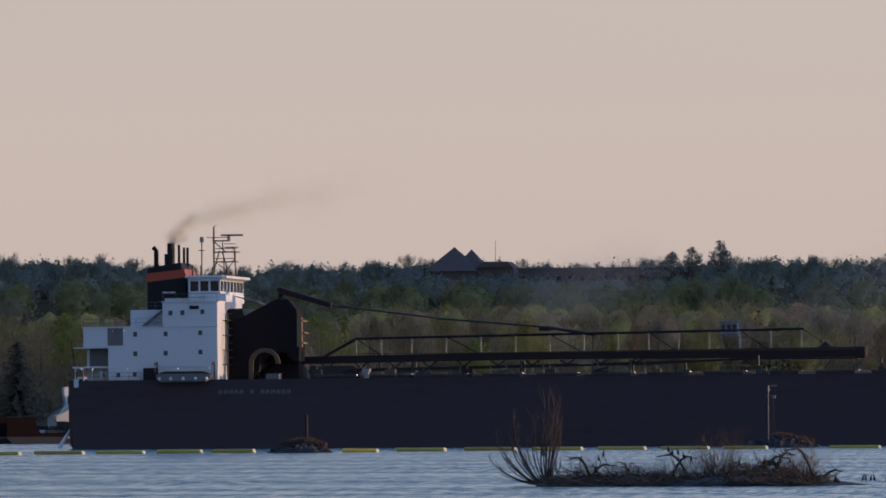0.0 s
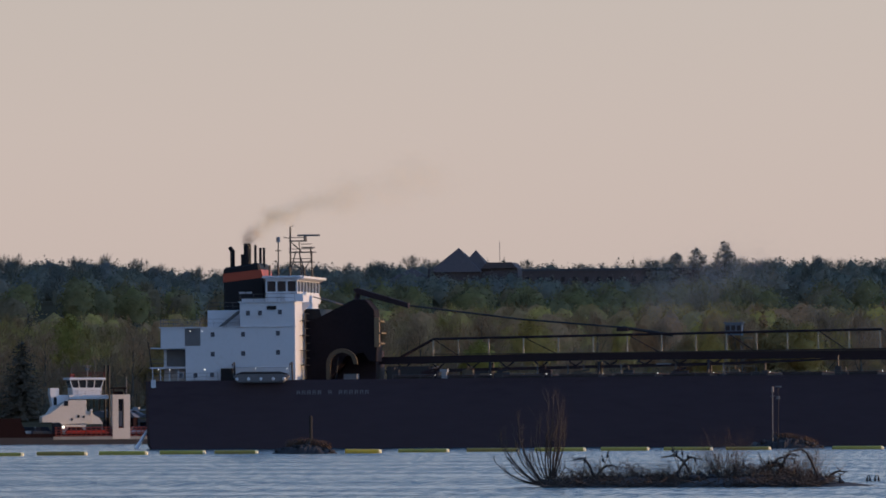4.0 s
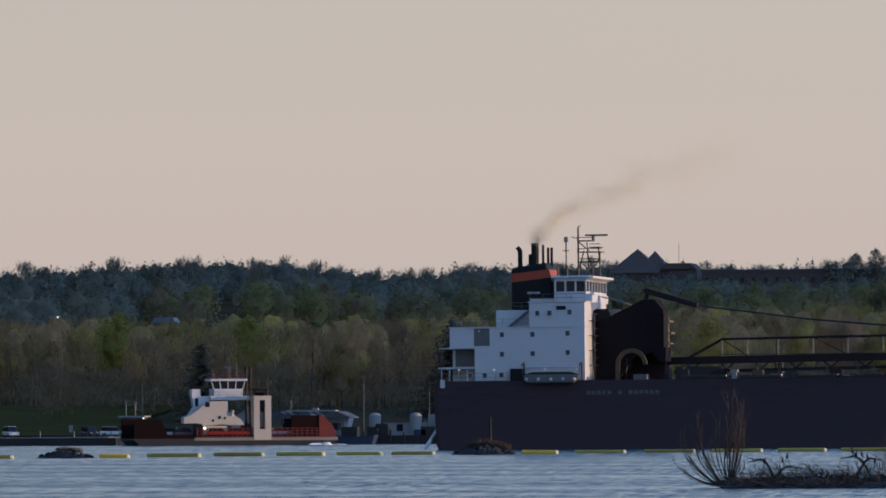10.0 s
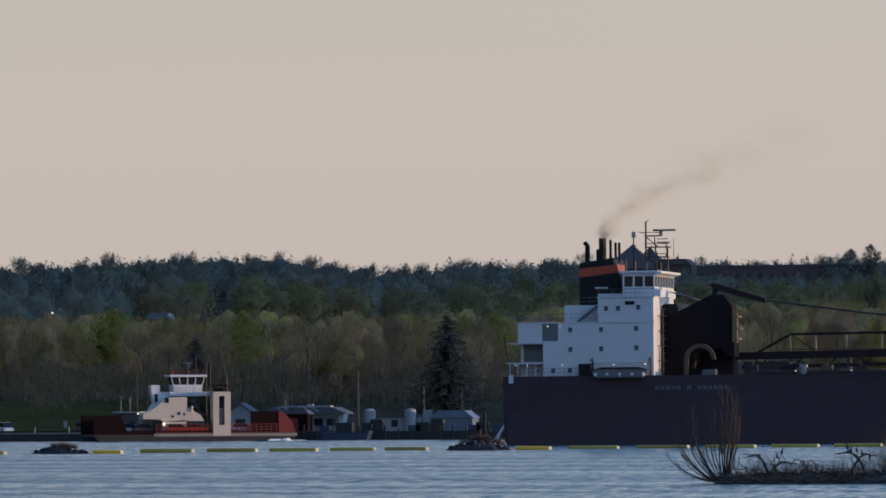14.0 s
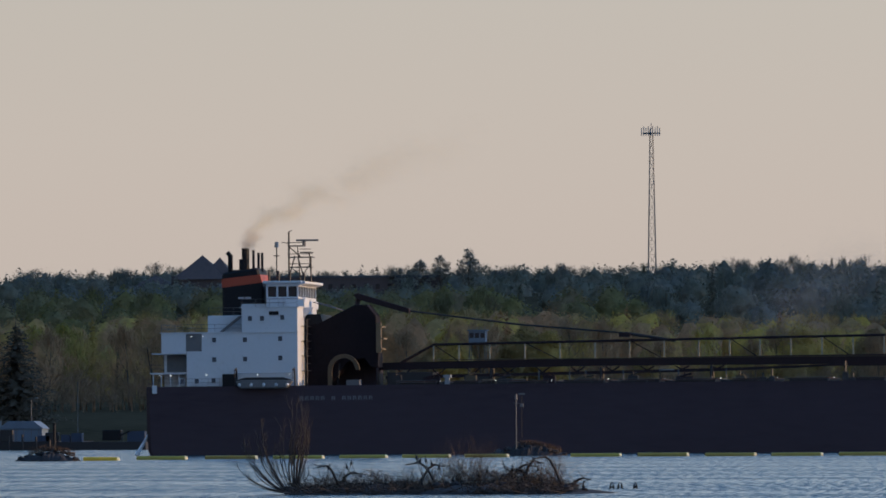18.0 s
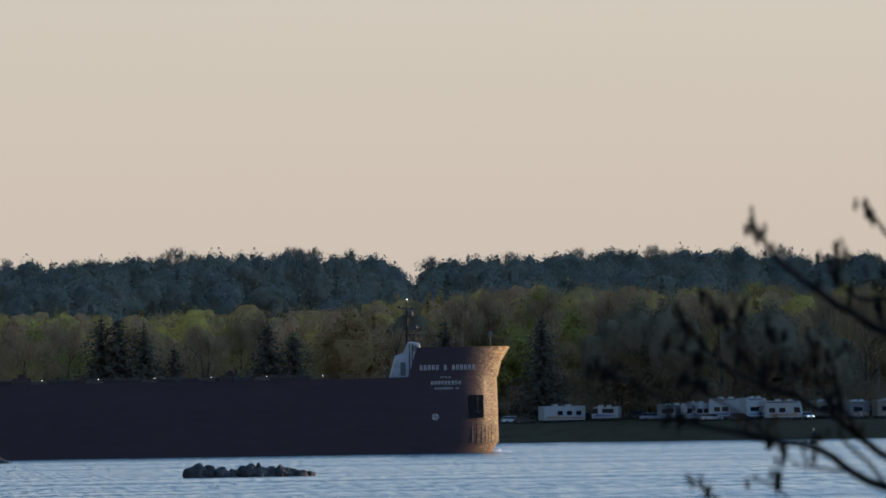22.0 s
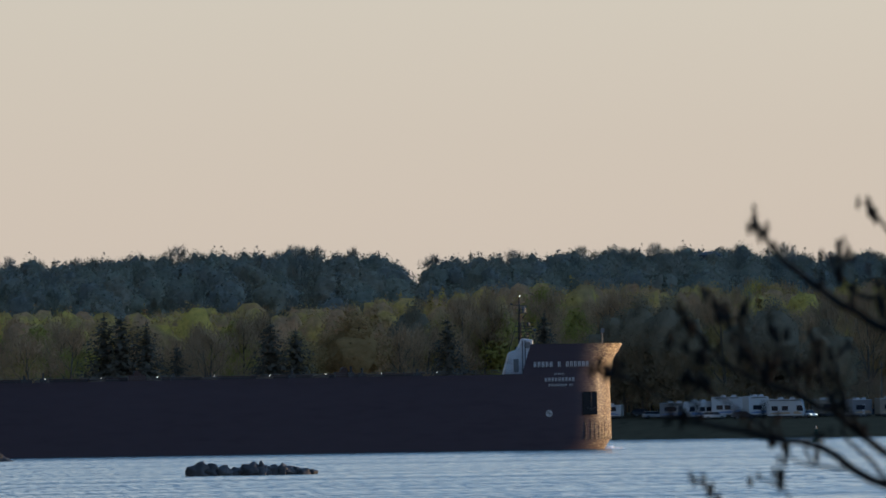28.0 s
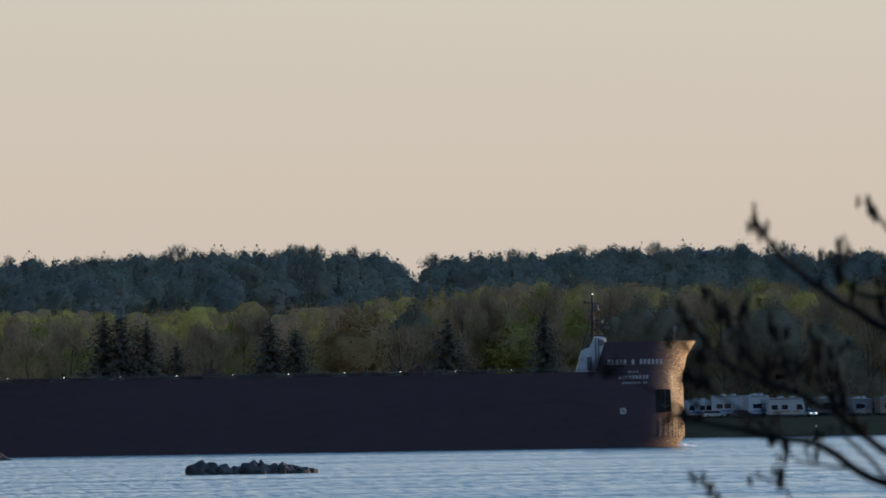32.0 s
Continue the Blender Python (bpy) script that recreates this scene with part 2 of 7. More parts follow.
def sunlit_rust_bow(m, x0, x1, rust, pale):
    """Scraped, rusted blotches down and along the strakes; sun glow painted towards the stem."""
    nt = m.node_tree
    bs = nt.nodes["Principled BSDF"]
    old = bs.inputs["Base Color"].links[0].from_socket
    co, sep = nt.nodes.new("ShaderNodeTexCoord"), nt.nodes.new("ShaderNodeSeparateXYZ")
    nt.links.new(co.outputs["Object"], sep.inputs[0])

    def blotch(scale, stretch, lo, hi):
        mp, n, mr = nt.nodes.new("ShaderNodeMapping"), nt.nodes.new("ShaderNodeTexNoise"), nt.nodes.new("ShaderNodeMapRange")
        mp.inputs["Scale"].default_value = stretch
        n.inputs["Scale"].default_value, n.inputs["Detail"].default_value = scale, 7
        n.inputs["Roughness"].default_value = 0.65
        mr.inputs["From Min"].default_value, mr.inputs["From Max"].default_value = lo, hi
        nt.links.new(co.outputs["Object"], mp.inputs[0])
        nt.links.new(mp.outputs[0], n.inputs["Vector"])
        nt.links.new(n.outputs["Fac"], mr.inputs["Value"])
        return mr.outputs[0]

    def times(a, b):
        n = nt.nodes.new("ShaderNodeMath")
        n.operation = "MULTIPLY"
        nt.links.new(a, n.inputs[0])
        nt.links.new(b, n.inputs[1])
        return n.outputs[0]

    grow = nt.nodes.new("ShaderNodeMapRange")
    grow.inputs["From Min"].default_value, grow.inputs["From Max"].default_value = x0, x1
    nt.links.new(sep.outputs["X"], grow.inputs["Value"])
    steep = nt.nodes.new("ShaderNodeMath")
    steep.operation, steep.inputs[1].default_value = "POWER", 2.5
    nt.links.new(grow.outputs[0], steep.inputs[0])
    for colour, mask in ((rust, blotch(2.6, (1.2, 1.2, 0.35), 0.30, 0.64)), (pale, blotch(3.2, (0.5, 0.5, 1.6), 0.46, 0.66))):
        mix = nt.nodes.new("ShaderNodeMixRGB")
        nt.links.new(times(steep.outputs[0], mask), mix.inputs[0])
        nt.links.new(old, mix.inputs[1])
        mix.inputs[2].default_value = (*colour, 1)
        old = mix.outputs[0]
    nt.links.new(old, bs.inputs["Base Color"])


# the pale gold carries the low sun on the rounded stem
sunlit_rust_bow(M_HULL, 299.5, 306.4, (0.50, 0.34, 0.18), (0.85, 0.70, 0.42))
M_BROWN = mat("brown_unloader_paint", (0.023, 0.0125, 0.0145), 0.65, vary=0.4, scale=0.6, spec=0.2, bump=0.1, alt=(0.026, 0.015, 0.012))
M_HOPPER = mat("dark_hopper_paint", (0.0118, 0.0086, 0.0105), 0.7, vary=0.4, scale=0.6, spec=0.1, bump=0.1)
M_WHITE = mat("white_ship_paint", (0.52, 0.53, 0.55), 0.45, vary=0.08, scale=0.5, bump=0.04, alt=(0.46, 0.45, 0.44))
M_MASTHOUSE = mat("weathered_white_paint", (0.40, 0.39, 0.40), 0.55, vary=0.3, scale=3, alt=(0.16, 0.12, 0.11))
M_DECK = mat("red_oxide_deck", (0.045, 0.022, 0.018), 0.7, vary=0.3, scale=1)
M_BLACK = mat("black_funnel_paint", (0.009, 0.009, 0.011), 0.55, vary=0.3, spec=0.2)
M_ORANGE = mat("orange_band_paint", (0.34, 0.055, 0.025), 0.45, vary=0.15)
M_GLASS = mat("dark_window_glass", (0.012, 0.016, 0.024), 0.12, vary=0.1, spec=0.22)
M_STEEL = mat("weathered_steel", (0.13, 0.125, 0.125), 0.65, 0.1, vary=0.3, scale=2)
M_DARK = mat("dark_steel", (0.03, 0.027, 0.028), 0.55, 0.2, vary=0.3)
M_YELLOW = mat("buff_yellow_paint", (0.16, 0.115, 0.065), 0.55, vary=0.25, scale=2, alt=(0.25, 0.15, 0.07))
M_RING = mat("weathered_buff_steel", (0.085, 0.065, 0.042), 0.65, vary=0.35, scale=2, spec=0.2)
# low sun on the boom posts is put into this lighter colour
M_POST = mat("sun_painted_post", (0.34, 0.28, 0.20), 0.55, vary=0.2, scale=2)
M_RVGREY = mat("camper_grey_panel", (0.15, 0.15, 0.16), 0.5, vary=0.15, scale=0.8)
M_RVTAN = mat("camper_tan_panel", (0.21, 0.175, 0.14), 0.5, vary=0.15, scale=0.8)
M_RV = mat("camper_white_panel", (0.40, 0.40, 0.41), 0.45, vary=0.12, scale=0.8)
M_LAMP = mat("deck_lamp", (1.0, 0.93, 0.8), 0.4, glow=1.6)
M_LETTER = mat("white_lettering", (0.42, 0.40, 0.40), 0.5, vary=0.2, scale=3)
M_LETTERDIM = mat("dim_grey_lettering", (0.15, 0.15, 0.16), 0.5, vary=0.3, scale=3)
M_PORT = mat("dim_port_glass", (0.055, 0.065, 0.085), 0.25, vary=0.2, spec=0.3)
M_FLOAT = mat("olive_yellow_plastic", (0.34, 0.25, 0.045), 0.5, vary=0.25, scale=2, alt=(0.18, 0.155, 0.03), per_object=0.35)
M_FLOATY = mat("bright_yellow_plastic", (0.78, 0.43, 0.03), 0.45, vary=0.15, scale=2)
# sun glint on the floats' right ends, put in as a pale colour
M_CAP = mat("sun_glint_cap", (0.85, 0.72, 0.40), 0.4, vary=0.1)
M_ROCK = mat("wet_dark_rock", (0.022, 0.020, 0.021), 0.8, vary=0.5, scale=1.5, bump=0.6, per_object=0.5)
M_BOULDER = mat("wet_grey_boulder", (0.045, 0.042, 0.043), 0.7, vary=0.5, scale=2.5, bump=0.5, per_object=0.5)
M_BARK = mat("grey_brown_bark", (0.10, 0.075, 0.055), 0.9, vary=0.4, scale=1, bump=0.4)
M_TWIG = mat("dry_brown_twig", (0.050, 0.039, 0.033), 0.85, vary=0.4, scale=2, bump=0.3)
M_REDTWIG = mat("reddish_shrub_twig", (0.095, 0.066, 0.050), 0.9, vary=0.4, scale=2, spec=0.1)
M_TWIGDARK = mat("dark_spring_twig", (0.009, 0.009, 0.010), 0.9, vary=0.3, scale=30, spec=0.08)
# bud colour darkened to near black, to carry the shade on the twigs
M_BUD = mat("opening_leaf_bud", (0.008, 0.008, 0.008), 0.9, vary=0.4, scale=30, spec=0.08)
M_DRYGRASS = mat("dry_brown_grass", (0.075, 0.045, 0.028), 0.95, vary=0.4, scale=3)
# woodland colours are lightened, the hill's also blued, in place of distance haze
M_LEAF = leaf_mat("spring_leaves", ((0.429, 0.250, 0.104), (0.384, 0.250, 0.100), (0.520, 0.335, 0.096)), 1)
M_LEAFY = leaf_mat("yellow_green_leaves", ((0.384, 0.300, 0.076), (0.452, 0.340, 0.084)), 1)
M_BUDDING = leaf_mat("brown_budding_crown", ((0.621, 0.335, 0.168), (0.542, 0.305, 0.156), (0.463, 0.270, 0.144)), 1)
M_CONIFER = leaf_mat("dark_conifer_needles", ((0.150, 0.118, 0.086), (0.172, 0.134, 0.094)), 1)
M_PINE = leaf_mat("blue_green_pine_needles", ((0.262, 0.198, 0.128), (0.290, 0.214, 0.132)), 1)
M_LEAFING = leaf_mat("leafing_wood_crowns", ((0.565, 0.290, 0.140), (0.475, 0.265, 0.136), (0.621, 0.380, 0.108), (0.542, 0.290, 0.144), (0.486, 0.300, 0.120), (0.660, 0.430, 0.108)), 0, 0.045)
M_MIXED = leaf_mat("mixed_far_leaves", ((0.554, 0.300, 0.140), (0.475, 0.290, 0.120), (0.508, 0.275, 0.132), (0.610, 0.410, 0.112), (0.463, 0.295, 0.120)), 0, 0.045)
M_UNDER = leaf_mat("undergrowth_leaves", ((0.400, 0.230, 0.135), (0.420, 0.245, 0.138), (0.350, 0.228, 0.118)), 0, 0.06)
M_HILL = leaf_mat("hazed_hill_crowns", ((0.222, 0.205, 0.166), (0.244, 0.224, 0.156), (0.274, 0.230, 0.166)), 0, 0.03, 0.5)
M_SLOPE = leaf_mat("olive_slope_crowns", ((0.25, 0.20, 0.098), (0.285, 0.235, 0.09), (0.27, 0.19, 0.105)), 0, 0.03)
M_BIRD = mat("black_plumage", (0.012, 0.012, 0.014), 0.6)
M_FERRYRED = mat("ferry_red_paint", (0.135, 0.020, 0.014), 0.6, vary=0.25, scale=1.5)
# warm sun on the deckhouse and tower is mixed into their white paint
M_FERRYSUN = mat("ferry_sun_cream", (0.45, 0.40, 0.345), 0.5, vary=0.12, scale=0.8, alt=(0.37, 0.32, 0.27))
M_MAROON = mat("maroon_steel", (0.010, 0.0038, 0.0045), 0.85, vary=0.3, scale=1, spec=0.1)
M_CONCRETE = mat("grey_concrete", (0.20, 0.19, 0.175), 0.9, vary=0.3, scale=1.5, bump=0.2)
M_BRICK = mat("brown_brick_wall", (0.095, 0.070, 0.066), 0.9, vary=0.25, scale=2, bump=0.2)
M_ROOF = mat("dark_slate_roof", (0.075, 0.075, 0.085), 0.7, vary=0.3, scale=2)
M_BLUEROOF = mat("blue_grey_metal", (0.12, 0.155, 0.20), 0.5, 0.1, vary=0.15, scale=2)
M_PALE = mat("pale_siding", (0.25, 0.255, 0.26), 0.6, vary=0.12, scale=1)
M_TYRE = mat("black_rubber", (0.015, 0.015, 0.015), 0.8)
M_CARS = [mat("white_car_paint", (0.65, 0.65, 0.66), 0.25, vary=0.05), mat("dark_car_paint", (0.03, 0.032, 0.04), 0.25, vary=0.1), mat("red_car_paint", (0.42, 0.03, 0.02), 0.25, vary=0.1), mat("silver_car_paint", (0.35, 0.37, 0.40), 0.28, 0.5, vary=0.08)]
M_RVBAND = mat("tan_stripe_paint", (0.34, 0.24, 0.16), 0.4, vary=0.15)
M_RVBLUE = mat("blue_stripe_paint", (0.10, 0.16, 0.30), 0.4, vary=0.15)
M_NAVY = mat("dark_navy_paint", (0.028, 0.042, 0.075), 0.5, vary=0.2)
M_FOAM = mat("white_foam", (0.75, 0.77, 0.8), 0.8, vary=0.15, scale=3)
M_GREEN = mat("green_buoy_paint", (0.010, 0.034, 0.024), 0.5)
M_SMOKED = mat("dark_brown_smoke", (0.80, 0.64, 0.48), 0.95, vary=0.2)
M_SMOKEL = mat("pale_brown_smoke", (0.97, 0.80, 0.53), 0.95, vary=0.15)


def let_through(m, share):
    """Thin flakes pass on a share of the light that falls on their far side."""
    nt = m.node_tree
    bs, out = nt.nodes["Principled BSDF"], nt.nodes["Material Output"]
    tl, mx = nt.nodes.new("ShaderNodeBsdfTranslucent"), nt.nodes.new("ShaderNodeMixShader")
    nt.links.new(bs.inputs["Base Color"].links[0].from_socket, tl.inputs["Color"])
    mx.inputs[0].default_value = share
    nt.links.new(bs.outputs[0], mx.inputs[1])
    nt.links.new(tl.outputs[0], mx.inputs[2])
    nt.links.new(mx.outputs[0], out.inputs["Surface"])


for m in (M_SMOKED, M_SMOKEL):
    let_through(m, 0.5)
M_HAZE = mat("pale_exhaust", (0.32, 0.34, 0.37), 0.95, vary=0.2)


# ---- shapes ----
def box(bm, x0, x1, y0, y1, z0, z1):
    v = [bm.verts.new(p) for p in ((x0, y0, z0), (x1, y0, z0), (x1, y1, z0), (x0, y1, z0), (x0, y0, z1), (x1, y0, z1), (x1, y1, z1), (x0, y1, z1))]
    for f in ((3, 2, 1, 0), (4, 5, 6, 7), (0, 1, 5, 4), (1, 2, 6, 5), (2, 3, 7, 6), (3, 0, 4, 7)):
        bm.faces.new([v[i] for i in f])


def prism(bm, poly, y0, y1):
    """A side outline in x, z (anticlockwise seen from -y), carried from y0 to y1."""
    a, b = [bm.verts.new((x, y0, z)) for x, z in poly], [bm.verts.new((x, y1, z)) for x, z in poly]
    n = len(poly)
    bm.faces.new(a)
    bm.faces.new(b[::-1])
    for i in range(n):
        bm.faces.new((a[(i + 1) % n], a[i], b[i], b[(i + 1) % n]))


def slab(bm, poly, z0, z1):
    """A plan outline in x, y carried from z0 to z1."""
    a, b = [bm.verts.new((x, y, z0)) for x, y in poly], [bm.verts.new((x, y, z1)) for x, y in poly]
    n = len(poly)
    bm.faces.new(a[::-1])
    bm.faces.new(b)
    for i in range(n):
        bm.faces.new((a[i], a[(i + 1) % n], b[(i + 1) % n], b[i]))


def tube(bm, p, q, r, r2=None, n=6):
    p, q = Vector(p), Vector(q)
    r2 = r if r2 is None else r2
    d = q - p
    u = d.orthogonal().normalized()
    w = d.normalized().cross(u)
    ring = []
    for c, k in ((p, r), (q, r2)):
        ring.append([bm.verts.new(c + (u * math.cos(2 * math.pi * i / n) + w * math.sin(2 * math.pi * i / n)) * k) for i in range(n)])
    for i in range(n):
        bm.faces.new((ring[0][i], ring[0][(i + 1) % n], ring[1][(i + 1) % n], ring[1][i]))
    bm.faces.new(ring[0][::-1])
    bm.faces.new(ring[1])


def ball(bm, c, r, sub=1, squash=(1, 1, 1), rough=0.0, seed=0):
    res = bmesh.ops.create_icosphere(bm, subdivisions=sub, radius=1.0)
    for v in res["verts"]:
        k = 1 + rough * noise.noise(v.co * 1.7 + Vector((seed * 3.1, seed * 1.7, seed)))
        v.co = Vector(c) + Vector((v.co.x * squash[0], v.co.y * squash[1], v.co.z * squash[2])) * r * k


def shape(*items):
    """One bmesh from boxes ("b"), tubes ("t"), side outlines ("p"), plan outlines ("s") and balls ("o")."""
    bm = bmesh.new()
    for kind, *a in items:
        {"b": box, "t": tube, "p": prism, "s": slab, "o": ball}[kind](bm, *a)
    return bm


def part(name, bm, material, parent, label="", bevel=0.0, smooth=False):
    if bevel:
        bmesh.ops.bevel(bm, geom=list(bm.edges), offset=bevel, segments=1, affect="EDGES")
    me = bpy.data.meshes.new(name)
    bm.to_mesh(me)
    bm.free()
    if smooth:
        me.polygons.foreach_set("use_smooth", [True] * len(me.polygons))
    me.materials.append(material)
    ob = new(name, me)
    if parent:
        ob.parent = parent
    if label:
        ob["label"] = label
    return ob


def same(name, ob, parent, x=0.0, y=0.0, z=0.0, rz=0.0):
    """Another part on the same mesh."""
    o = new(name, ob.data)
    o.parent = parent
    o.matrix_basis = pose(x, y, z, 0, 0, rz)
    return o


def thing(name, label, category, m=None, group="", kind=""):
    e = new(name)
    e.empty_display_size = 0.5
    if m is not None:
        e.matrix_basis = m
    return tagged(e, label, category, group, kind)


def one(name, bm, material, label, category, m=None, group="", kind="", smooth=False, bevel=0.0):
    ob = part(name, bm, material, None, bevel=bevel, smooth=smooth)
    if m is not None:
        ob.matrix_basis = m
    return tagged(ob, label, category, group, kind)


def spot(b, y):
    """x of what stands at depth y on bearing b, counted in steps of 1/12600 radian."""
    return y * math.tan((b - 2384) / 12600)


def lift(n, b, y):
    """Height of what shows n steps above the horizon."""
    return EYE[2] + n * y / math.cos((b - 2384) / 12600) / 12600


def lerp_table(table, x):
    for (x0, y0), (x1, y1) in zip(table, table[1:]):
        if x <= x1:
            k = min(1, max(0, (x - x0) / (x1 - x0)))
            return y0 + (y1 - y0) * k * k * (3 - 2 * k)
    return table[-1][1]


# ---- water and land ----
# height of the far skyline in steps above the horizon, along the bearing
SKYLINE = [(-900, 277), (-760, 272), (-372, 287), (-250, 284), (-82, 262), (100, 276), (351, 278), (600, 273), (700, 279), (1000, 279), (1350, 287), (1560, 291), (1760, 284), (1950, 281), (2250, 286), (2480, 302), (2560, 306),
           (2720, 296), (2900, 290), (3120, 300), (3400, 296), (3560, 296), (3850, 306), (4120, 312), (4200, 306), (4260, 284), (4330, 296), (4480, 298), (4620, 304), (4790, 302), (5050, 290), (5400, 288)]

SHORE = [(-1500, 1150), (-420, 1170), (-290, 1196), (-215, 1215), (-120, 1330), (0, 1440), (150, 1440), (240, 1412), (290, 1352), (420, 1250), (1500, 1050)]


def shore(x):
    return lerp_table(SHORE, x)


def ground_z(x, y):
    e = y - shore(x)
    if e < 0:
        return -1.5
    left = lerp_table([(-320, 1.0), (-120, 0.7), (60, 0.0)], x)
    bank = left * lerp_table([(0, 0.9), (45, 1.3), (150, 7.0), (300, 9.0)], e) + (1 - left) * lerp_table([(0, 0.0), (10, 1.2), (28, 3.6), (80, 5.2), (300, 9.0)], e)
    b = 2384 + 12600 * math.atan(x / y)
    crest = lift(lerp_table(SKYLINE, b), b, 2600) - 18.5
    hill = crest * lerp_table([(1500, 0.0), (1750, 0.08), (2200, 0.55), (2600, 1.0), (3300, 0.92), (4900, 0.5)], y)
    lump = 2.0 * noise.noise(Vector((x * 0.006, y * 0.004, 2.0))) * min(1, max(0, (y - 1650) / 500))
    # unseen wooded ridge added downstream, past the view, to shade the far woods
    ridge = lerp_table([(5280, 0.0), (6100, 1.0)], b) * lerp_table([(1285, 0.0), (1400, 84.0), (2000, 84.0), (2600, 88.0), (3600, 88.0)], y)
    return bank + hill + lump + ridge


def build_ground():
    bm = bmesh.new()
    vs = [bm.verts.new(p) for p in ((-2500, 3, 0), (2500, 3, 0), (2500, 4900, 0), (-2500, 4900, 0))]
    bm.faces.new(vs)
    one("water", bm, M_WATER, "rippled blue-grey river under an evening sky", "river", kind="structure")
    xs = np.linspace(-1500, 1500, 151)
    es = [-6, 0, 5, 10, 18, 28, 45, 70, 100, 130, 180, 250, 340, 460, 600, 760, 940, 1050, 1150, 1230, 1310, 1400, 1800, 2500, 3600]
    verts = [(x, shore(x) + e, ground_z(x, shore(x) + e)) for x in xs for e in es]
    k = len(es)
    faces = [(i * k + j, (i + 1) * k + j, (i + 1) * k + j + 1, i * k + j + 1) for i in range(len(xs) - 1) for j in range(k - 1)]
    me = bpy.data.meshes.new("ground")
    me.from_pydata(verts, [], faces)
    me.polygons.foreach_set("use_smooth", [True] * len(me.polygons))
    me.materials.append(M_LAND)
    tagged(new("ground", me), "far river bank of rough grass rising into wooded hills", "ground", kind="structure")
    # the near bank under the camera
    bm = bmesh.new()
    rows = []
    for y, z in ((-900, 9.0), (-300, 6.0), (-40, 2.6), (0, 2.1), (9, 1.9), (14, 0.6), (17, -0.8)):
        rows.append([bm.verts.new((x, y, z + 0.12 * math.sin(x * 0.9 + y))) for x in np.linspace(-900, 900, 61)])
    for a, b in zip(rows, rows[1:]):
        for i in range(60):
            bm.faces.new((a[i], a[i + 1], b[i + 1], b[i]))
    one("bank", bm, M_LAWN, "grassy near bank of the river", "ground", kind="structure", smooth=True)


    # mown lawn behind the landing
    bm = bmesh.new()
    rows = []
    for y in np.linspace(1240, 1372, 24):
        rows.append([bm.verts.new((x, y, ground_z(x, y) + 0.35)) for x in np.linspace(spot(-900, 1300), spot(-505, 1300), 30)])
    for a, b in zip(rows, rows[1:]):
        for i in range(29):
            bm.faces.new((a[i], a[i + 1], b[i + 1], b[i]))
    one("lawn", bm, M_LAWN, "mown green lawn rising behind the landing", "lawn", kind="structure", smooth=True)


build_ground()


# ---- trees ----
def soft_normals(me, normals):
    """Leaves shade with the rounded form of the clump that carries them."""
    me.polygons.foreach_set("use_smooth", [True] * len(me.polygons))
    at = me.attributes.new("custom_normal", "FLOAT_VECTOR", "POINT")
    at.data.foreach_set("vector", np.asarray(normals, dtype=np.float32).ravel())


def unit(v):
    return v / (np.linalg.norm(v, axis=1)[:, None] + 1e-9)


def quads_mesh(name, centres, sizes, ups, material, rng):
    """Many small flakes as single bent quads, in one mesh."""
    n = len(centres)
    a = unit(rng.normal(size=(n, 3)) * 0.4 + ups)
    b = unit(np.cross(a, rng.normal(size=(n, 3))))
    c = np.cross(a, b)
    s = sizes[:, None]
    pts = np.stack([centres - b * s, centres - c * s * 0.7 + a * s * 0.2, centres + b * s, centres + c * s * 0.7 + a * s * 0.2], 1).reshape(-1, 3)
    me = bpy.data.meshes.new(name)
    me.from_pydata(pts.tolist(), [], np.arange(4 * n).reshape(-1, 4).tolist())
    me.materials.append(material)
    return me


def leaf_arrays(made, thin=None):
    """Leaves as single triangles, or as slivers that point outwards where thin gives their width to length; with their shading directions."""
    bm, centres, sizes, rng, ways = made
    n = len(centres)
    s = sizes[:, None]
    if thin:
        b = unit(unit(ways) * 0.8 + rng.normal(size=(n, 3)) * 0.45 + np.array([0, 0, 0.5]))
        c = unit(np.cross(b, unit(ways) + rng.normal(size=(n, 3)) * 0.3)) * thin
        v = np.stack([centres - b * s, centres + b * s, centres - b * s * 0.8 + c * s * 2], 1).reshape(-1, 3)
    else:
        a = unit(rng.normal(size=(n, 3)) * 0.45 + unit(ways))
        b = unit(np.cross(a, rng.normal(size=(n, 3))))
        c = np.cross(a, b)
        v = np.stack([centres - b * s, centres + b * s * 0.5 + c * s * 0.87, centres + b * s * 0.5 - c * s * 0.87], 1).reshape(-1, 3)
    w = unit(unit(ways) * 0.75 + rng.normal(size=(n, 3)) * 0.14 + np.array([0, 0, 0.55]))
    # every leaf turns its face outwards
    q = v.reshape(-1, 3, 3)
    turned = (np.cross(q[:, 1] - q[:, 0], q[:, 2] - q[:, 0]) * w).sum(1) < 0
    q[turned] = q[turned][:, ::-1]
    return q.reshape(-1, 3), np.repeat(w, 3, 0)


def lumps(d, off, rough):
    """How far a crown bulges in each direction."""
    return np.array([1 + rough * noise.noise(Vector(p) * 2.2 + Vector((off, 0, 0))) + rough * 0.5 * noise.noise(Vector(p) * 5.5 + Vector((0, off, 0))) for p in d])


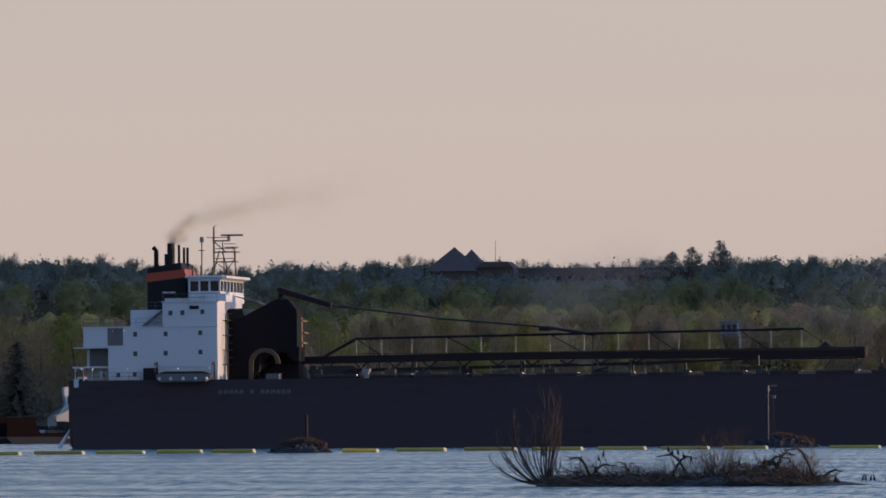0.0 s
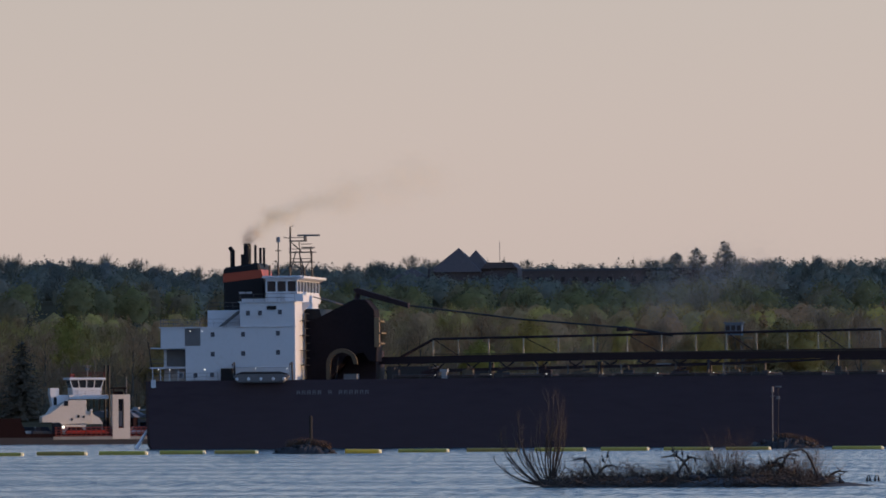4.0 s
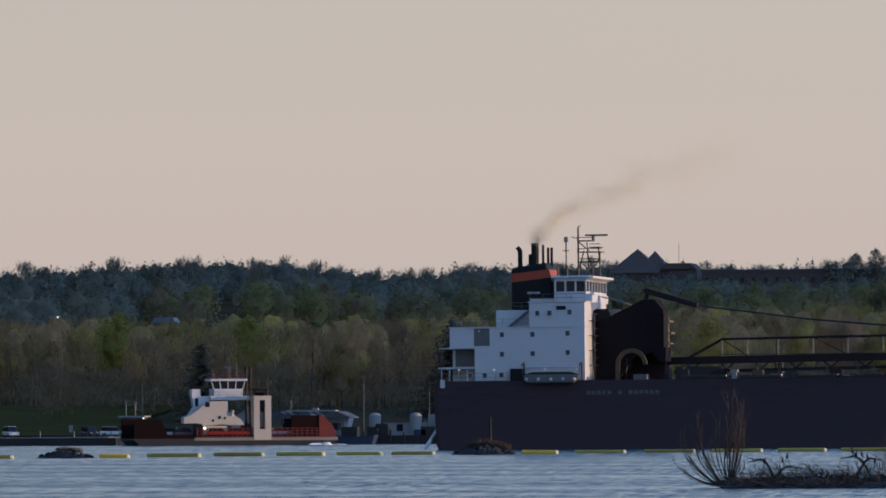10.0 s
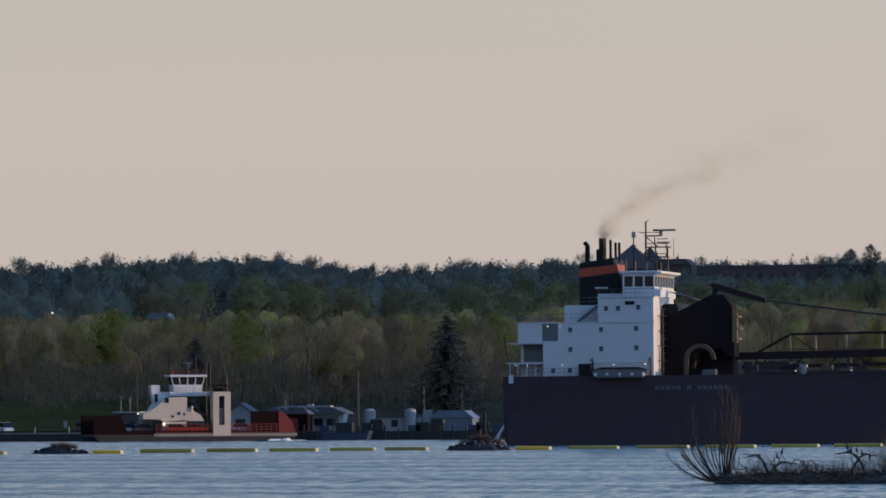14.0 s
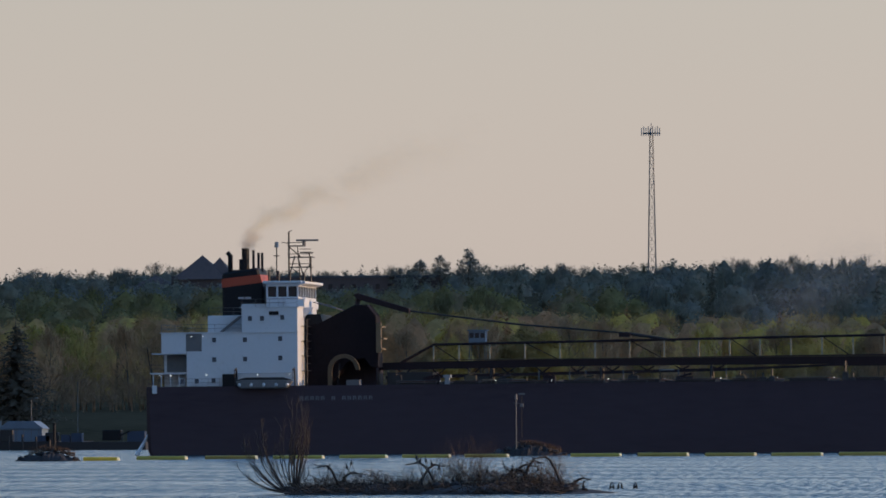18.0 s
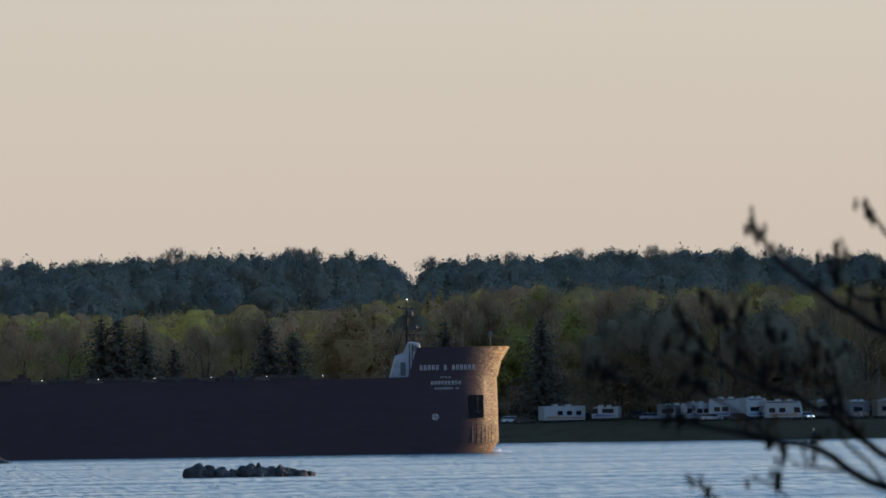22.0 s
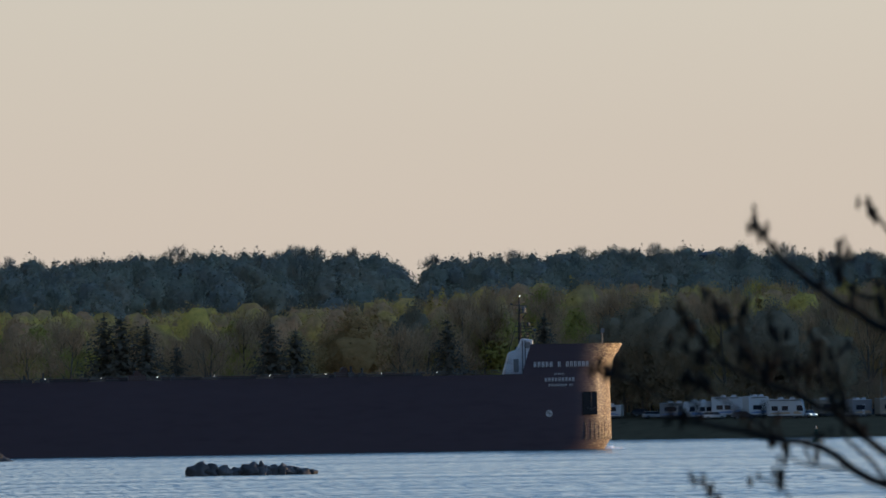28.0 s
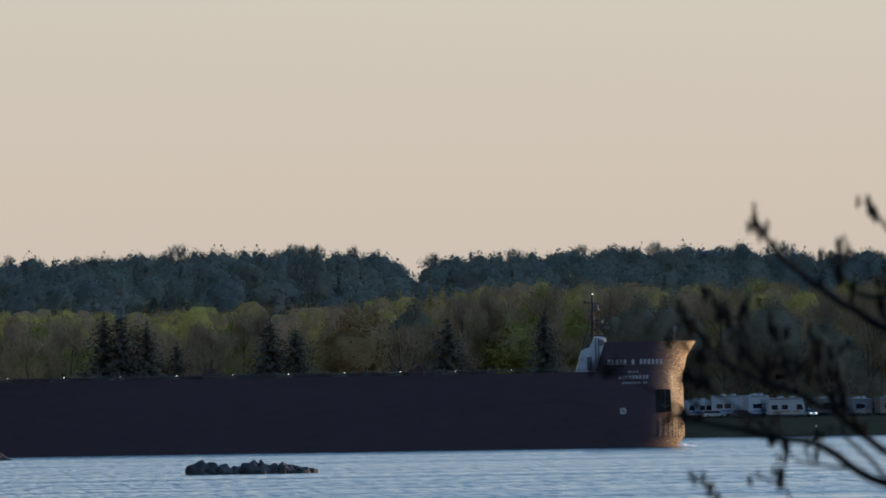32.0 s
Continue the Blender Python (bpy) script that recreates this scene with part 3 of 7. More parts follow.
def dome_leaves(rng, height, width, count, leaf, start, rough=0.3, off=None):
    """Leaves on a lumpy closed crown."""
    d = rng.normal(size=(count, 3))
    d[:, 2] = np.abs(d[:, 2] + 0.35) - 0.35
    d = unit(d)
    r = lumps(d, rng.uniform(0, 50) if off is None else off, rough)
    r *= 1 - 0.22 * rng.random(count) ** 2
    stray = rng.random(count) < 0.05
    r[stray] *= rng.uniform(1.0, 1.07, stray.sum())
    half = height * (1 - start) / 2
    c = d * r[:, None] * np.array([width / 2, width / 2, half]) * 0.88 + np.array([0, 0, height - half])
    return c, leaf * (0.4 + rng.random(count)), d * 1.25 + np.array([0, 0, 0.5])


def crowned(seed, height, width, count, leaf, start=0.12, rough=0.3):
    """A far tree: stem and closed crown."""
    rng = np.random.default_rng(seed)
    bm = bmesh.new()
    tube(bm, (0, 0, 0), (0, 0, height * 0.7), 0.2, 0.08, 5)
    c, s, w = dome_leaves(rng, height, width, count, leaf, start, rough, seed * 1.7)
    return bm, c, s, rng, w


def broadleaf(seed, height, width, dense, leaf, blobs=16, start=0.22, fill=0):
    """Crown clumps and the limbs that carry them."""
    rng = np.random.default_rng(seed)
    bm = bmesh.new()
    bend = rng.normal(size=2) * 0.3
    stem = [Vector((bend[0] * k, bend[1] * k, height * 0.8 * k)) for k in (0, 0.3, 0.6, 1.0)]
    for i in range(3):
        tube(bm, stem[i], stem[i + 1], 0.30 * (1 - 0.27 * i) * height / 16, 0.30 * (1 - 0.27 * (i + 1)) * height / 16, 6)
    centres, sizes, faces = [], [], []
    for i in range(blobs):
        f = start + (1 - start) * (i + rng.random()) / blobs
        ang = i * 2.4 + rng.random()
        prof = math.sin(min(1, (f - start) / (1 - start) * 0.92 + 0.14) * math.pi) ** 0.65
        rad = width / 2 * prof * (0.35 + 0.6 * rng.random())
        c = np.array([math.cos(ang) * rad, math.sin(ang) * rad, height * (f * 0.93)])
        base = stem[0].lerp(stem[3], min(1, f * 0.75))
        tube(bm, base, Vector(c), 0.09 * height / 16, 0.03, 4)
        r = width * (0.17 + 0.10 * rng.random()) * (0.6 + 0.4 * prof)
        for _ in range(3):
            tip = c + rng.normal(size=3) * r * 0.8
            tube(bm, Vector(c), Vector(tip), 0.03, 0.012, 3)
        k = int(dense * (r / 1.8) ** 1.3)
        d = unit(rng.normal(size=(k, 3)))
        centres.append(c + d * (r * rng.random(k) ** 0.25)[:, None] * np.array([1, 1, 0.8]))
        faces.append(d * 1.1 + np.array([0, 0, 0.6]) + c * np.array([1, 1, 0]) / width)
        sizes.append(leaf * (0.5 + rng.random(k)))
    if fill:
        c, z, w = dome_leaves(rng, height * 0.97, width * 0.95, fill, leaf, start, 0.45)
        centres.append(c), sizes.append(z), faces.append(w)
    return bm, np.concatenate(centres), np.concatenate(sizes), rng, np.concatenate(faces)


def branchy(bm, p, way, length, r, rng, depth, lift_up=0.25, fork=3, tips=None):
    """A limb that bends and forks."""
    p, way = Vector(p), Vector(way).normalized()
    n = 4
    for i in range(n):
        q = p + way * (length / n)
        k0, k1 = 1 - 0.6 * i / n, 1 - 0.6 * (i + 1) / n
        tube(bm, p, q, r * k0, r * k1, 4 if depth > 1 else 3)
        if depth > 0 and i > 0:
            for _ in range(fork if i == n - 1 else 1):
                w = (way + Vector(rng.normal(size=3)) * 0.45 + Vector((0, 0, lift_up))).normalized()
                branchy(bm, q, w, length * rng.uniform(0.45, 0.7), r * k1 * 0.65, rng, depth - 1, lift_up, fork, tips)
        p, way = q, (way + Vector(rng.normal(size=3)) * 0.14 + Vector((0, 0, lift_up * 0.35))).normalized()
    if tips is not None and depth == 0:
        tips.append(p)


def leafless(seed, height, width, twigs, leaf, start=0.25, limbs=9, depth=2):
    """A tree not yet in leaf: tall stem, rising limbs and a mist of fine twigs."""
    rng = np.random.default_rng(seed)
    bm = bmesh.new()
    bend = rng.normal(size=2) * 0.5
    stem = [Vector((bend[0] * f, bend[1] * f, height * 0.86 * f)) for f in (0, 0.25, 0.5, 0.75, 1.0)]
    for i in range(4):
        tube(bm, stem[i], stem[i + 1], (0.30 - 0.065 * i) * height / 16, (0.30 - 0.065 * (i + 1)) * height / 16, 6)
    tips = []
    for i in range(limbs):
        f = start + (0.95 - start) * i / (limbs - 1)
        ang = i * 2.4 + rng.random()
        out = width * 0.5 * (0.65 + 0.5 * rng.random()) * (1.08 - f) ** 0.6
        base = stem[0].lerp(stem[4], f)
        branchy(bm, base, (math.cos(ang), math.sin(ang), 0.9 + 0.8 * f), out * 1.15, 0.085 * (1.2 - f) * height / 16 + 0.02, rng, depth, 0.28, 2, tips)
    tips = np.array([tuple(p) for p in tips])
    pick = tips[rng.integers(0, len(tips), twigs)]
    c = pick + rng.normal(size=(twigs, 3)) * np.array([0.55, 0.55, 0.65]) * width / 10
    mid = np.array([0, 0, height * 0.45])
    k = height / np.percentile(c[:, 2], 99.8)
    c[:, 2] *= k
    for v in bm.verts:
        v.co.z *= k
    return bm, c, leaf * (0.5 + rng.random(twigs)), rng, unit(c - mid) + np.array([0, 0, 0.35])


def conifer(seed, height, width, leaf=0.5, levels=17):
    rng = np.random.default_rng(seed)
    bm = bmesh.new()
    tube(bm, (0, 0, 0), (0, 0, height), 0.016 * height, 0.03, 6)
    centres, sizes = [], []
    for i in range(levels):
        f = 0.08 + 0.9 * i / levels
        rad = width / 2 * (1 - f) ** 0.8 * (0.85 + 0.3 * rng.random()) + 0.25
        n = max(4, int(9 * (1 - f) + 4))
        for j in range(n):
            ang = 2 * math.pi * (j + rng.random() * 0.7) / n
            L = rad * (0.7 + 0.45 * rng.random())
            way = np.array([math.cos(ang), math.sin(ang), -0.25 - 0.15 * rng.random()])
            if L > 1:
                tube(bm, (0, 0, height * f), Vector(np.array([0, 0, height * f]) + way * L), 0.04, 0.015, 3)
            m = max(3, int(L * 5.5))
            ks = (np.arange(m) + rng.random(m)) / m
            centres.append(np.array([0, 0, height * f]) + way * (L * ks)[:, None] + rng.normal(size=(m, 3)) * 0.18)
            sizes.append(leaf * (0.55 + 0.5 * (1 - ks)) * (0.7 + 0.5 * rng.random(m)))
    centres.append(np.stack([np.zeros(6), np.zeros(6), height * (0.95 + 0.012 * np.arange(6))], 1))
    sizes.append(np.full(6, leaf * 0.4))
    centres = np.concatenate(centres)
    return bm, centres, np.concatenate(sizes), rng, centres * np.array([0.35, 0.35, 0]) + np.array([0, 0, 0.6])


def core_arrays(height, width, start, off, rough, size=0.88):
    """The leafy inside of a dense crown."""
    bm = bmesh.new()
    bmesh.ops.create_icosphere(bm, subdivisions=2, radius=1.0)
    d = np.array([tuple(p.co) for p in bm.verts])
    tri = np.array([[p.index for p in q.verts] for q in bm.faces])
    bm.free()
    half = height * (1 - start) / 2
    c = d * (lumps(d, off, rough * 1.25) * size)[:, None] * np.array([width / 2, width / 2, half]) * 0.88 + np.array([0, 0, height - half])
    return c, tri, unit(d * 0.8 + np.array([0, 0, 0.8]))


def tree(name, made, bark, leaves, label, m, group, thin=None, core=None):
    e = thing(name, label, "tree", m, group)
    pts, normals = leaf_arrays(made, thin)
    faces = np.arange(len(pts)).reshape(-1, 3)
    if core:
        c, tri, w = core_arrays(*core)
        pts, faces, normals = np.concatenate([pts, c]), np.concatenate([faces, tri + len(pts)]), np.concatenate([normals, w])
    part("trunk", made[0], bark, e)
    me = bpy.data.meshes.new("crown")
    me.from_pydata(pts.tolist(), [], faces.tolist())
    soft_normals(me, normals)
    me.materials.append(leaves)
    new("crown", me).parent = e
    return e


def stand(ob, x, y, s=1.0, turn=0.0, sz=None):
    """Sets a tree on the ground."""
    ob.matrix_basis = pose(x, y, ground_z(x, y) - 0.15, 0, 0, turn)
    ob.scale = (s, s, sz or s)
    return ob


def plant(ob, x, y, s, turn, sz=None):
    o = copy_thing(ob, ob.matrix_basis)
    return stand(o, x, y, s, turn, sz)


def forest(name, places, crowns, material, label):
    """A far wood in one mesh: crowns with their trunks, each turned, scaled and tinted."""
    rng = np.random.default_rng(len(places))
    pts, faces, normals, tints, off = [], [], [], [], 0
    for x, y, z, s, sz, turn, k in places:
        v, f, w = crowns[k]
        c, q = math.cos(turn), math.sin(turn)
        pts.append(np.stack([(v[:, 0] * c - v[:, 1] * q) * s + x, (v[:, 0] * q + v[:, 1] * c) * s + y, v[:, 2] * sz + z], 1))
        normals.append(np.stack([w[:, 0] * c - w[:, 1] * q, w[:, 0] * q + w[:, 1] * c, w[:, 2]], 1))
        tints.append(np.full(len(v), rng.random()))
        faces.append(f + off)
        off += len(v)
    pts, faces = np.concatenate(pts), np.concatenate(faces)
    me = bpy.data.meshes.new(name)
    me.vertices.add(len(pts))
    me.vertices.foreach_set("co", pts.astype(np.float32).ravel())
    me.loops.add(faces.size)
    me.loops.foreach_set("vertex_index", faces.astype(np.int32).ravel())
    me.polygons.add(len(faces))
    me.polygons.foreach_set("loop_start", np.arange(0, faces.size, 3, dtype=np.int32))
    me.update(calc_edges=True)
    soft_normals(me, np.concatenate(normals))
    at = me.attributes.new("tint", "FLOAT", "POINT")
    at.data.foreach_set("value", np.concatenate(tints).astype(np.float32))
    me.materials.append(material)
    return tagged(new(name, me), label, "forest", kind="stuff")


def crown_arrays(made, thin=None, core=None):
    """A crown's leaves, a slim trunk, and for a dense crown its leafy inside: core is (height, width, start, lump seed, rough)."""
    made[0].free()
    v, w = leaf_arrays(made, thin)
    f = np.arange(len(v)).reshape(-1, 3)
    h = v[:, 2].max()
    t = np.array([(-0.16, 0, 0), (0.16, 0, 0), (0, 0, h * 0.8), (0, -0.16, 0), (0, 0.16, 0), (0, 0, h * 0.8)])
    f = np.concatenate([f, [[len(v), len(v) + 1, len(v) + 2], [len(v) + 3, len(v) + 4, len(v) + 5]]])
    v, w = np.concatenate([v, t]), np.concatenate([w, np.tile([0, -0.5, 0.85], (6, 1))])
    if core:
        c, tri, d = core_arrays(*core)
        f = np.concatenate([f, tri + len(v)])
        v, w = np.concatenate([v, c]), np.concatenate([w, d])
    return v, f, w


def plant_hills():
    rng = np.random.default_rng(5)
    crowns = [crown_arrays(crowned(40 + i, 14, 10.5, 440, 0.44, 0.08, 0.40), None, (14, 10.5, 0.08, (40 + i) * 1.7, 0.40, 0.78)) for i in range(5)]
    crowns += [crown_arrays(conifer(60 + i, 15, 5.5, 0.55, 16)) for i in range(2)] + [crown_arrays(leafless(65 + i, 15, 10, 700, 0.75, 0.2), 0.10) for i in range(2)]

    def pick(fir, bare):
        q = rng.random()
        return 5 + rng.integers(2) if q < fir else 7 + rng.integers(2) if q < fir + bare else rng.integers(5)

    places = []
    # the crest follows the skyline
    for b in np.arange(-950, 5300, 13.0):
        for row, depth in enumerate((2580, 2680)):
            bb = b + rng.uniform(-9, 9)
            if abs(bb - 4272) < 21:
                continue
            y = depth + rng.uniform(-30, 30)
            top = lift(lerp_table(SKYLINE, bb) - (1 - row) * 7 + rng.normal() * 4.5, bb, y)
            x = spot(bb, y)
            k = pick(0.10, 0.22)
            h = rng.uniform(14, 20) * (0.75 if rng.random() < 0.12 else 1)
            s = h / 14.0
            places.append((x, y, top - h, s * rng.uniform(0.85, 1.15), s, rng.uniform(0, 6.28), k))
    for _ in range(900):
        bb, y = rng.uniform(-1000, 5500), 1880 + 660 * rng.random() ** 0.8
        x = spot(bb, y)
        if abs(bb - 4272) < 18 and y > 2120:
            continue
        h = rng.uniform(11, 18)
        k = pick(0.14, 0.14)
        cap = lift(lerp_table(SKYLINE, bb) - rng.uniform(6, 16) - 0.05 * (2560 - y) - (7 if 440 < bb < 790 and y < 2480 else 0), bb, y) - h
        places.append((x, y, min(ground_z(x, y) - 1, cap), h / 14 * rng.uniform(0.9, 1.2), h / 14, rng.uniform(0, 6.28), k))
    # trees round the school on the hill
    for b in np.arange(215, 500, 9.0):
        y = rng.uniform(2420, 2475)
        h = rng.uniform(13, 17)
        places.append((spot(b, y), y, lift(252 + rng.normal() * 7, b, y) - h, h / 14, h / 14, rng.uniform(0, 6.28), rng.integers(5)))
    for b in np.arange(480, 800, 8.0):
        y = rng.uniform(2425, 2470)
        h = rng.uniform(12, 16)
        places.append((spot(b, y), y, lift(243 + rng.normal() * 5, b, y) - h, h / 14, h / 14, rng.uniform(0, 6.28), rng.integers(5)))
    low = [p for p in places if p[1] < 2330 and -0.235 < p[0] / p[1] < -0.10]
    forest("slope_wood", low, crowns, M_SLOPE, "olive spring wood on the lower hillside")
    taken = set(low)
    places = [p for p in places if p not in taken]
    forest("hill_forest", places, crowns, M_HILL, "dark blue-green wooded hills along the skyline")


def plant_belt():
    """The wood behind the shore trees."""
    rng = np.random.default_rng(8)
    crowns = [crown_arrays(crowned(70 + i, 16, 11, 850, 0.27, 0.06, 0.42), None, (16, 11, 0.06, (70 + i) * 1.7, 0.42)) for i in range(5)]
    crowns += [crown_arrays(leafless(75 + i, 16, 10, 1500, 0.6, 0.15), 0.07) for i in range(3)] + [crown_arrays(conifer(80 + i, 17, 6, 0.6, 16)) for i in range(2)]
    places = []
    for _ in range(760):
        bb, e = rng.uniform(-900, 6100), rng.uniform(0, 1) ** 0.8
        x0 = spot(bb, 1560)
        y = max(shore(x0) + 150, 1545) + e * 330
        x = spot(bb, y)
        want = lift(BELT(bb) - 45 * (1 - e) * rng.random() - 14 * rng.random(), bb, y)
        h = rng.uniform(13, 20)
        q = rng.random()
        k = 8 + rng.integers(2) if q < 0.08 else 5 + rng.integers(3) if q < (0.50 if x < -215 else 0.30) else rng.integers(5)
        z = min(ground_z(x, y) + 9 * e, max(ground_z(x, y) - 2, want - h))
        places.append((x, y, z, h / 16 * rng.uniform(0.8, 1.2), min(1.7, max(0.7, (want - z) / 16)), rng.uniform(0, 6.28), k))
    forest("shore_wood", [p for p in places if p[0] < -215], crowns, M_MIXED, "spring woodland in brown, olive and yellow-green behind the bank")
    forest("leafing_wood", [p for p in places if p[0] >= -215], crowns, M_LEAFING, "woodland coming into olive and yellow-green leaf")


def BELT(b):
    return lerp_table([(-900, 195), (-500, 200), (-300, 203), (0, 200), (400, 215), (900, 213), (1300, 205), (1700, 215), (2200, 196), (2700, 190), (3100, 210), (3400, 222), (3800, 222), (4100, 230), (4500, 256), (4800, 252), (5400, 245)], b)


def plant_shore_trees():
    rng = np.random.default_rng(11)
    G = "trees along the far bank"
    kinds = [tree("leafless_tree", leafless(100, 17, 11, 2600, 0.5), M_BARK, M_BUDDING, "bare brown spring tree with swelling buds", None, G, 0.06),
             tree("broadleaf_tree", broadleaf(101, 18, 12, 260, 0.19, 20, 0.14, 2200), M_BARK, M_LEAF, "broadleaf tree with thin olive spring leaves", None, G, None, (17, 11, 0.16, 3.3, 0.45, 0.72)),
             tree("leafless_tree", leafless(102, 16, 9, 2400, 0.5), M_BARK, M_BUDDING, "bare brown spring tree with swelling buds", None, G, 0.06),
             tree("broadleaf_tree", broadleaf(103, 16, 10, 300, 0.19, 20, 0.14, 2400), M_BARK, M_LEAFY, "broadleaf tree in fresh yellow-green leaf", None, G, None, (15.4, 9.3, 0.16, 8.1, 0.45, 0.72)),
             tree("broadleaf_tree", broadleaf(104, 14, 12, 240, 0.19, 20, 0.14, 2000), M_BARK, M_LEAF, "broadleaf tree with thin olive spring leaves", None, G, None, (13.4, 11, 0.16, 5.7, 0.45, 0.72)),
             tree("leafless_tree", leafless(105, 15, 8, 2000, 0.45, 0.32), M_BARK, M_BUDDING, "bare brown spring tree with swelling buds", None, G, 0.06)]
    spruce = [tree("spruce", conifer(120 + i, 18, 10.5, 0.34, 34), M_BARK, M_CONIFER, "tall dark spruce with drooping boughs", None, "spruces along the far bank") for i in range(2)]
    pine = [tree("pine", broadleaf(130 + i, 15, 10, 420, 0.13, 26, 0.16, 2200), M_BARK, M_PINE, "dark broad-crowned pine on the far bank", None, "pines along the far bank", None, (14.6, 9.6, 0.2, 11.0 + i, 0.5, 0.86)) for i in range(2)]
    used = set()

    def put(src, b, y, top, wide=1.0):
        """A tree of that kind whose tip shows at that height."""
        x = spot(b, y)
        h0 = max(v.co.z for v in src.children[1].data.vertices)
        h = lift(top, b, y) - ground_z(x, y)
        sz = h / h0
        args = (x, y, sz * wide, rng.uniform(0, 360), sz)
        if src in used:
            plant(src, *args)
        else:
            used.add(src)
            stand(src, *args)

    # single trees that stand out: kind, bearing, depth, tip above the horizon, width factor
    for src, b, y, n, w in ((spruce[0], -415, 1420, 150, 1.7), (spruce[1], -403, 1700, 198, 0.8), (spruce[0], 28, 1400, 190, 1.75), (spruce[1], 3722, 1480, 205, 1.55), (spruce[0], 3752, 1480, 206, 1.55), (spruce[1], 3796, 1490, 192, 1.47),
                            (spruce[0], 4016, 1490, 190, 1.55), (spruce[1], 4330, 1480, 188, 1.55), (spruce[0], 4500, 1480, 196, 1.32), (spruce[1], 3395, 1500, 210, 1.55), (spruce[0], 3850, 1490, 150, 1.55), (spruce[1], 4060, 1490, 175, 1.55),
                            (pine[0], 2700, 1530, 202, 1.2), (pine[1], 2640, 1530, 190, 1.1), (pine[0], 2480, 1530, 182, 1.2), (pine[1], 2400, 1530, 180, 1.1), (pine[0], 2910, 1520, 183, 1.1), (pine[1], 2320, 1530, 170, 1.2), (pine[0], 2230, 1530, 160, 1.2), (pine[1], 2560, 1530, 185, 1.0),
                            (pine[0], 4640, 1490, 226, 0.85), (pine[1], 4672, 1490, 234, 0.7), (pine[1], 4722, 1490, 232, 0.8), (pine[0], 4612, 1490, 214, 0.8), (pine[0], 4750, 1490, 220, 0.8), (pine[0], 4860, 1490, 222, 0.9), (pine[1], 4905, 1490, 225, 0.9), (pine[0], 5000, 1490, 200, 1.0), (pine[1], 4270, 1560, 228, 0.8), (pine[1], 3240, 1500, 195, 1.1),
                            (kinds[3], -330, 1600, 200, 1.0), (kinds[3], -560, 1600, 208, 1.1), (kinds[3], 60, 1600, 190, 1.0), (kinds[3], 110, 1600, 195, 1.0), (kinds[0], 3905, 1470, 170, 1.3), (kinds[0], 3590, 1470, 165, 1.4), (kinds[3], 4500, 1600, 252, 0.9)):
        near = src not in kinds and y < 1550 or src is kinds[0]
        put(src, b, UNDER_FRONT(b) - 10 if near else y, n, w)
    for _ in range(190):
        b = rng.uniform(-950, 5200)
        x0 = spot(b, 1450)
        y = max(shore(x0) + rng.uniform(62, 150), UNDER_FRONT(b) + rng.uniform(12, 90))
        if b < 300:
            k = rng.choice([0, 2, 5, 0, 2, 5, 1])
        else:
            k = rng.choice([0, 0, 1, 1, 2, 2, 4, 3])
        put(kinds[k], b, y, BELT(b) - rng.uniform(25, 85), rng.uniform(0.85, 1.25))


def UNDER_FRONT(b):
    """Depth at which the wood begins."""
    return lerp_table([(-900, 1365), (-600, 1350), (-545, 1300), (0, 1320), (150, 1360), (400, 1400), (1200, 1500), (3500, 1500), (4300, 1485), (4530, 1472), (4800, 1446), (5000, 1416), (5300, 1390)], b)


def plant_undergrowth():
    rng = np.random.default_rng(14)
    crowns = [crown_arrays(leafless(90 + i, 5, 6, 420, 0.34, 0.02, 7, 1), 0.07) for i in range(4)]
    places = []
    for b in np.arange(-1000, 6000, 17):
        for row in range(3):
            bb = b + rng.uniform(-10, 10)
            y = UNDER_FRONT(bb) + row * 16 + rng.uniform(0, 12)
            x = spot(bb, y)
            s = rng.uniform(0.6, 1.15) + 0.35 * row
            places.append((x, y, ground_z(x, y) - 0.4, s, s * rng.uniform(0.8, 1.3), rng.uniform(0, 6.28), rng.integers(4)))
    for _ in range(9):
        bb, y = rng.uniform(-712, -610), rng.uniform(1290, 1335)
        x = spot(bb, y)
        s = rng.uniform(0.6, 1.1)
        places.append((x, y, ground_z(x, y) - 0.3, s, s, rng.uniform(0, 6.28), rng.integers(4)))
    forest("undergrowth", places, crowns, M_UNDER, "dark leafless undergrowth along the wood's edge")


plant_hills()
plant_belt()
plant_undergrowth()
plant_shore_trees()


# ---- the lake freighter: x from the stern, y across (near side negative), z above the water at the stern ----
DECK = 9.2


def bars(count, x0, x1, z0, z1, y, gap=0.42):
    """Plain bars in place of painted writing."""
    w = (x1 - x0) / count
    return shape(*[("b", x0 + i * w, x0 + (i + 1 - gap) * w, y, y + 0.02, z0, z1) for i in range(count)])


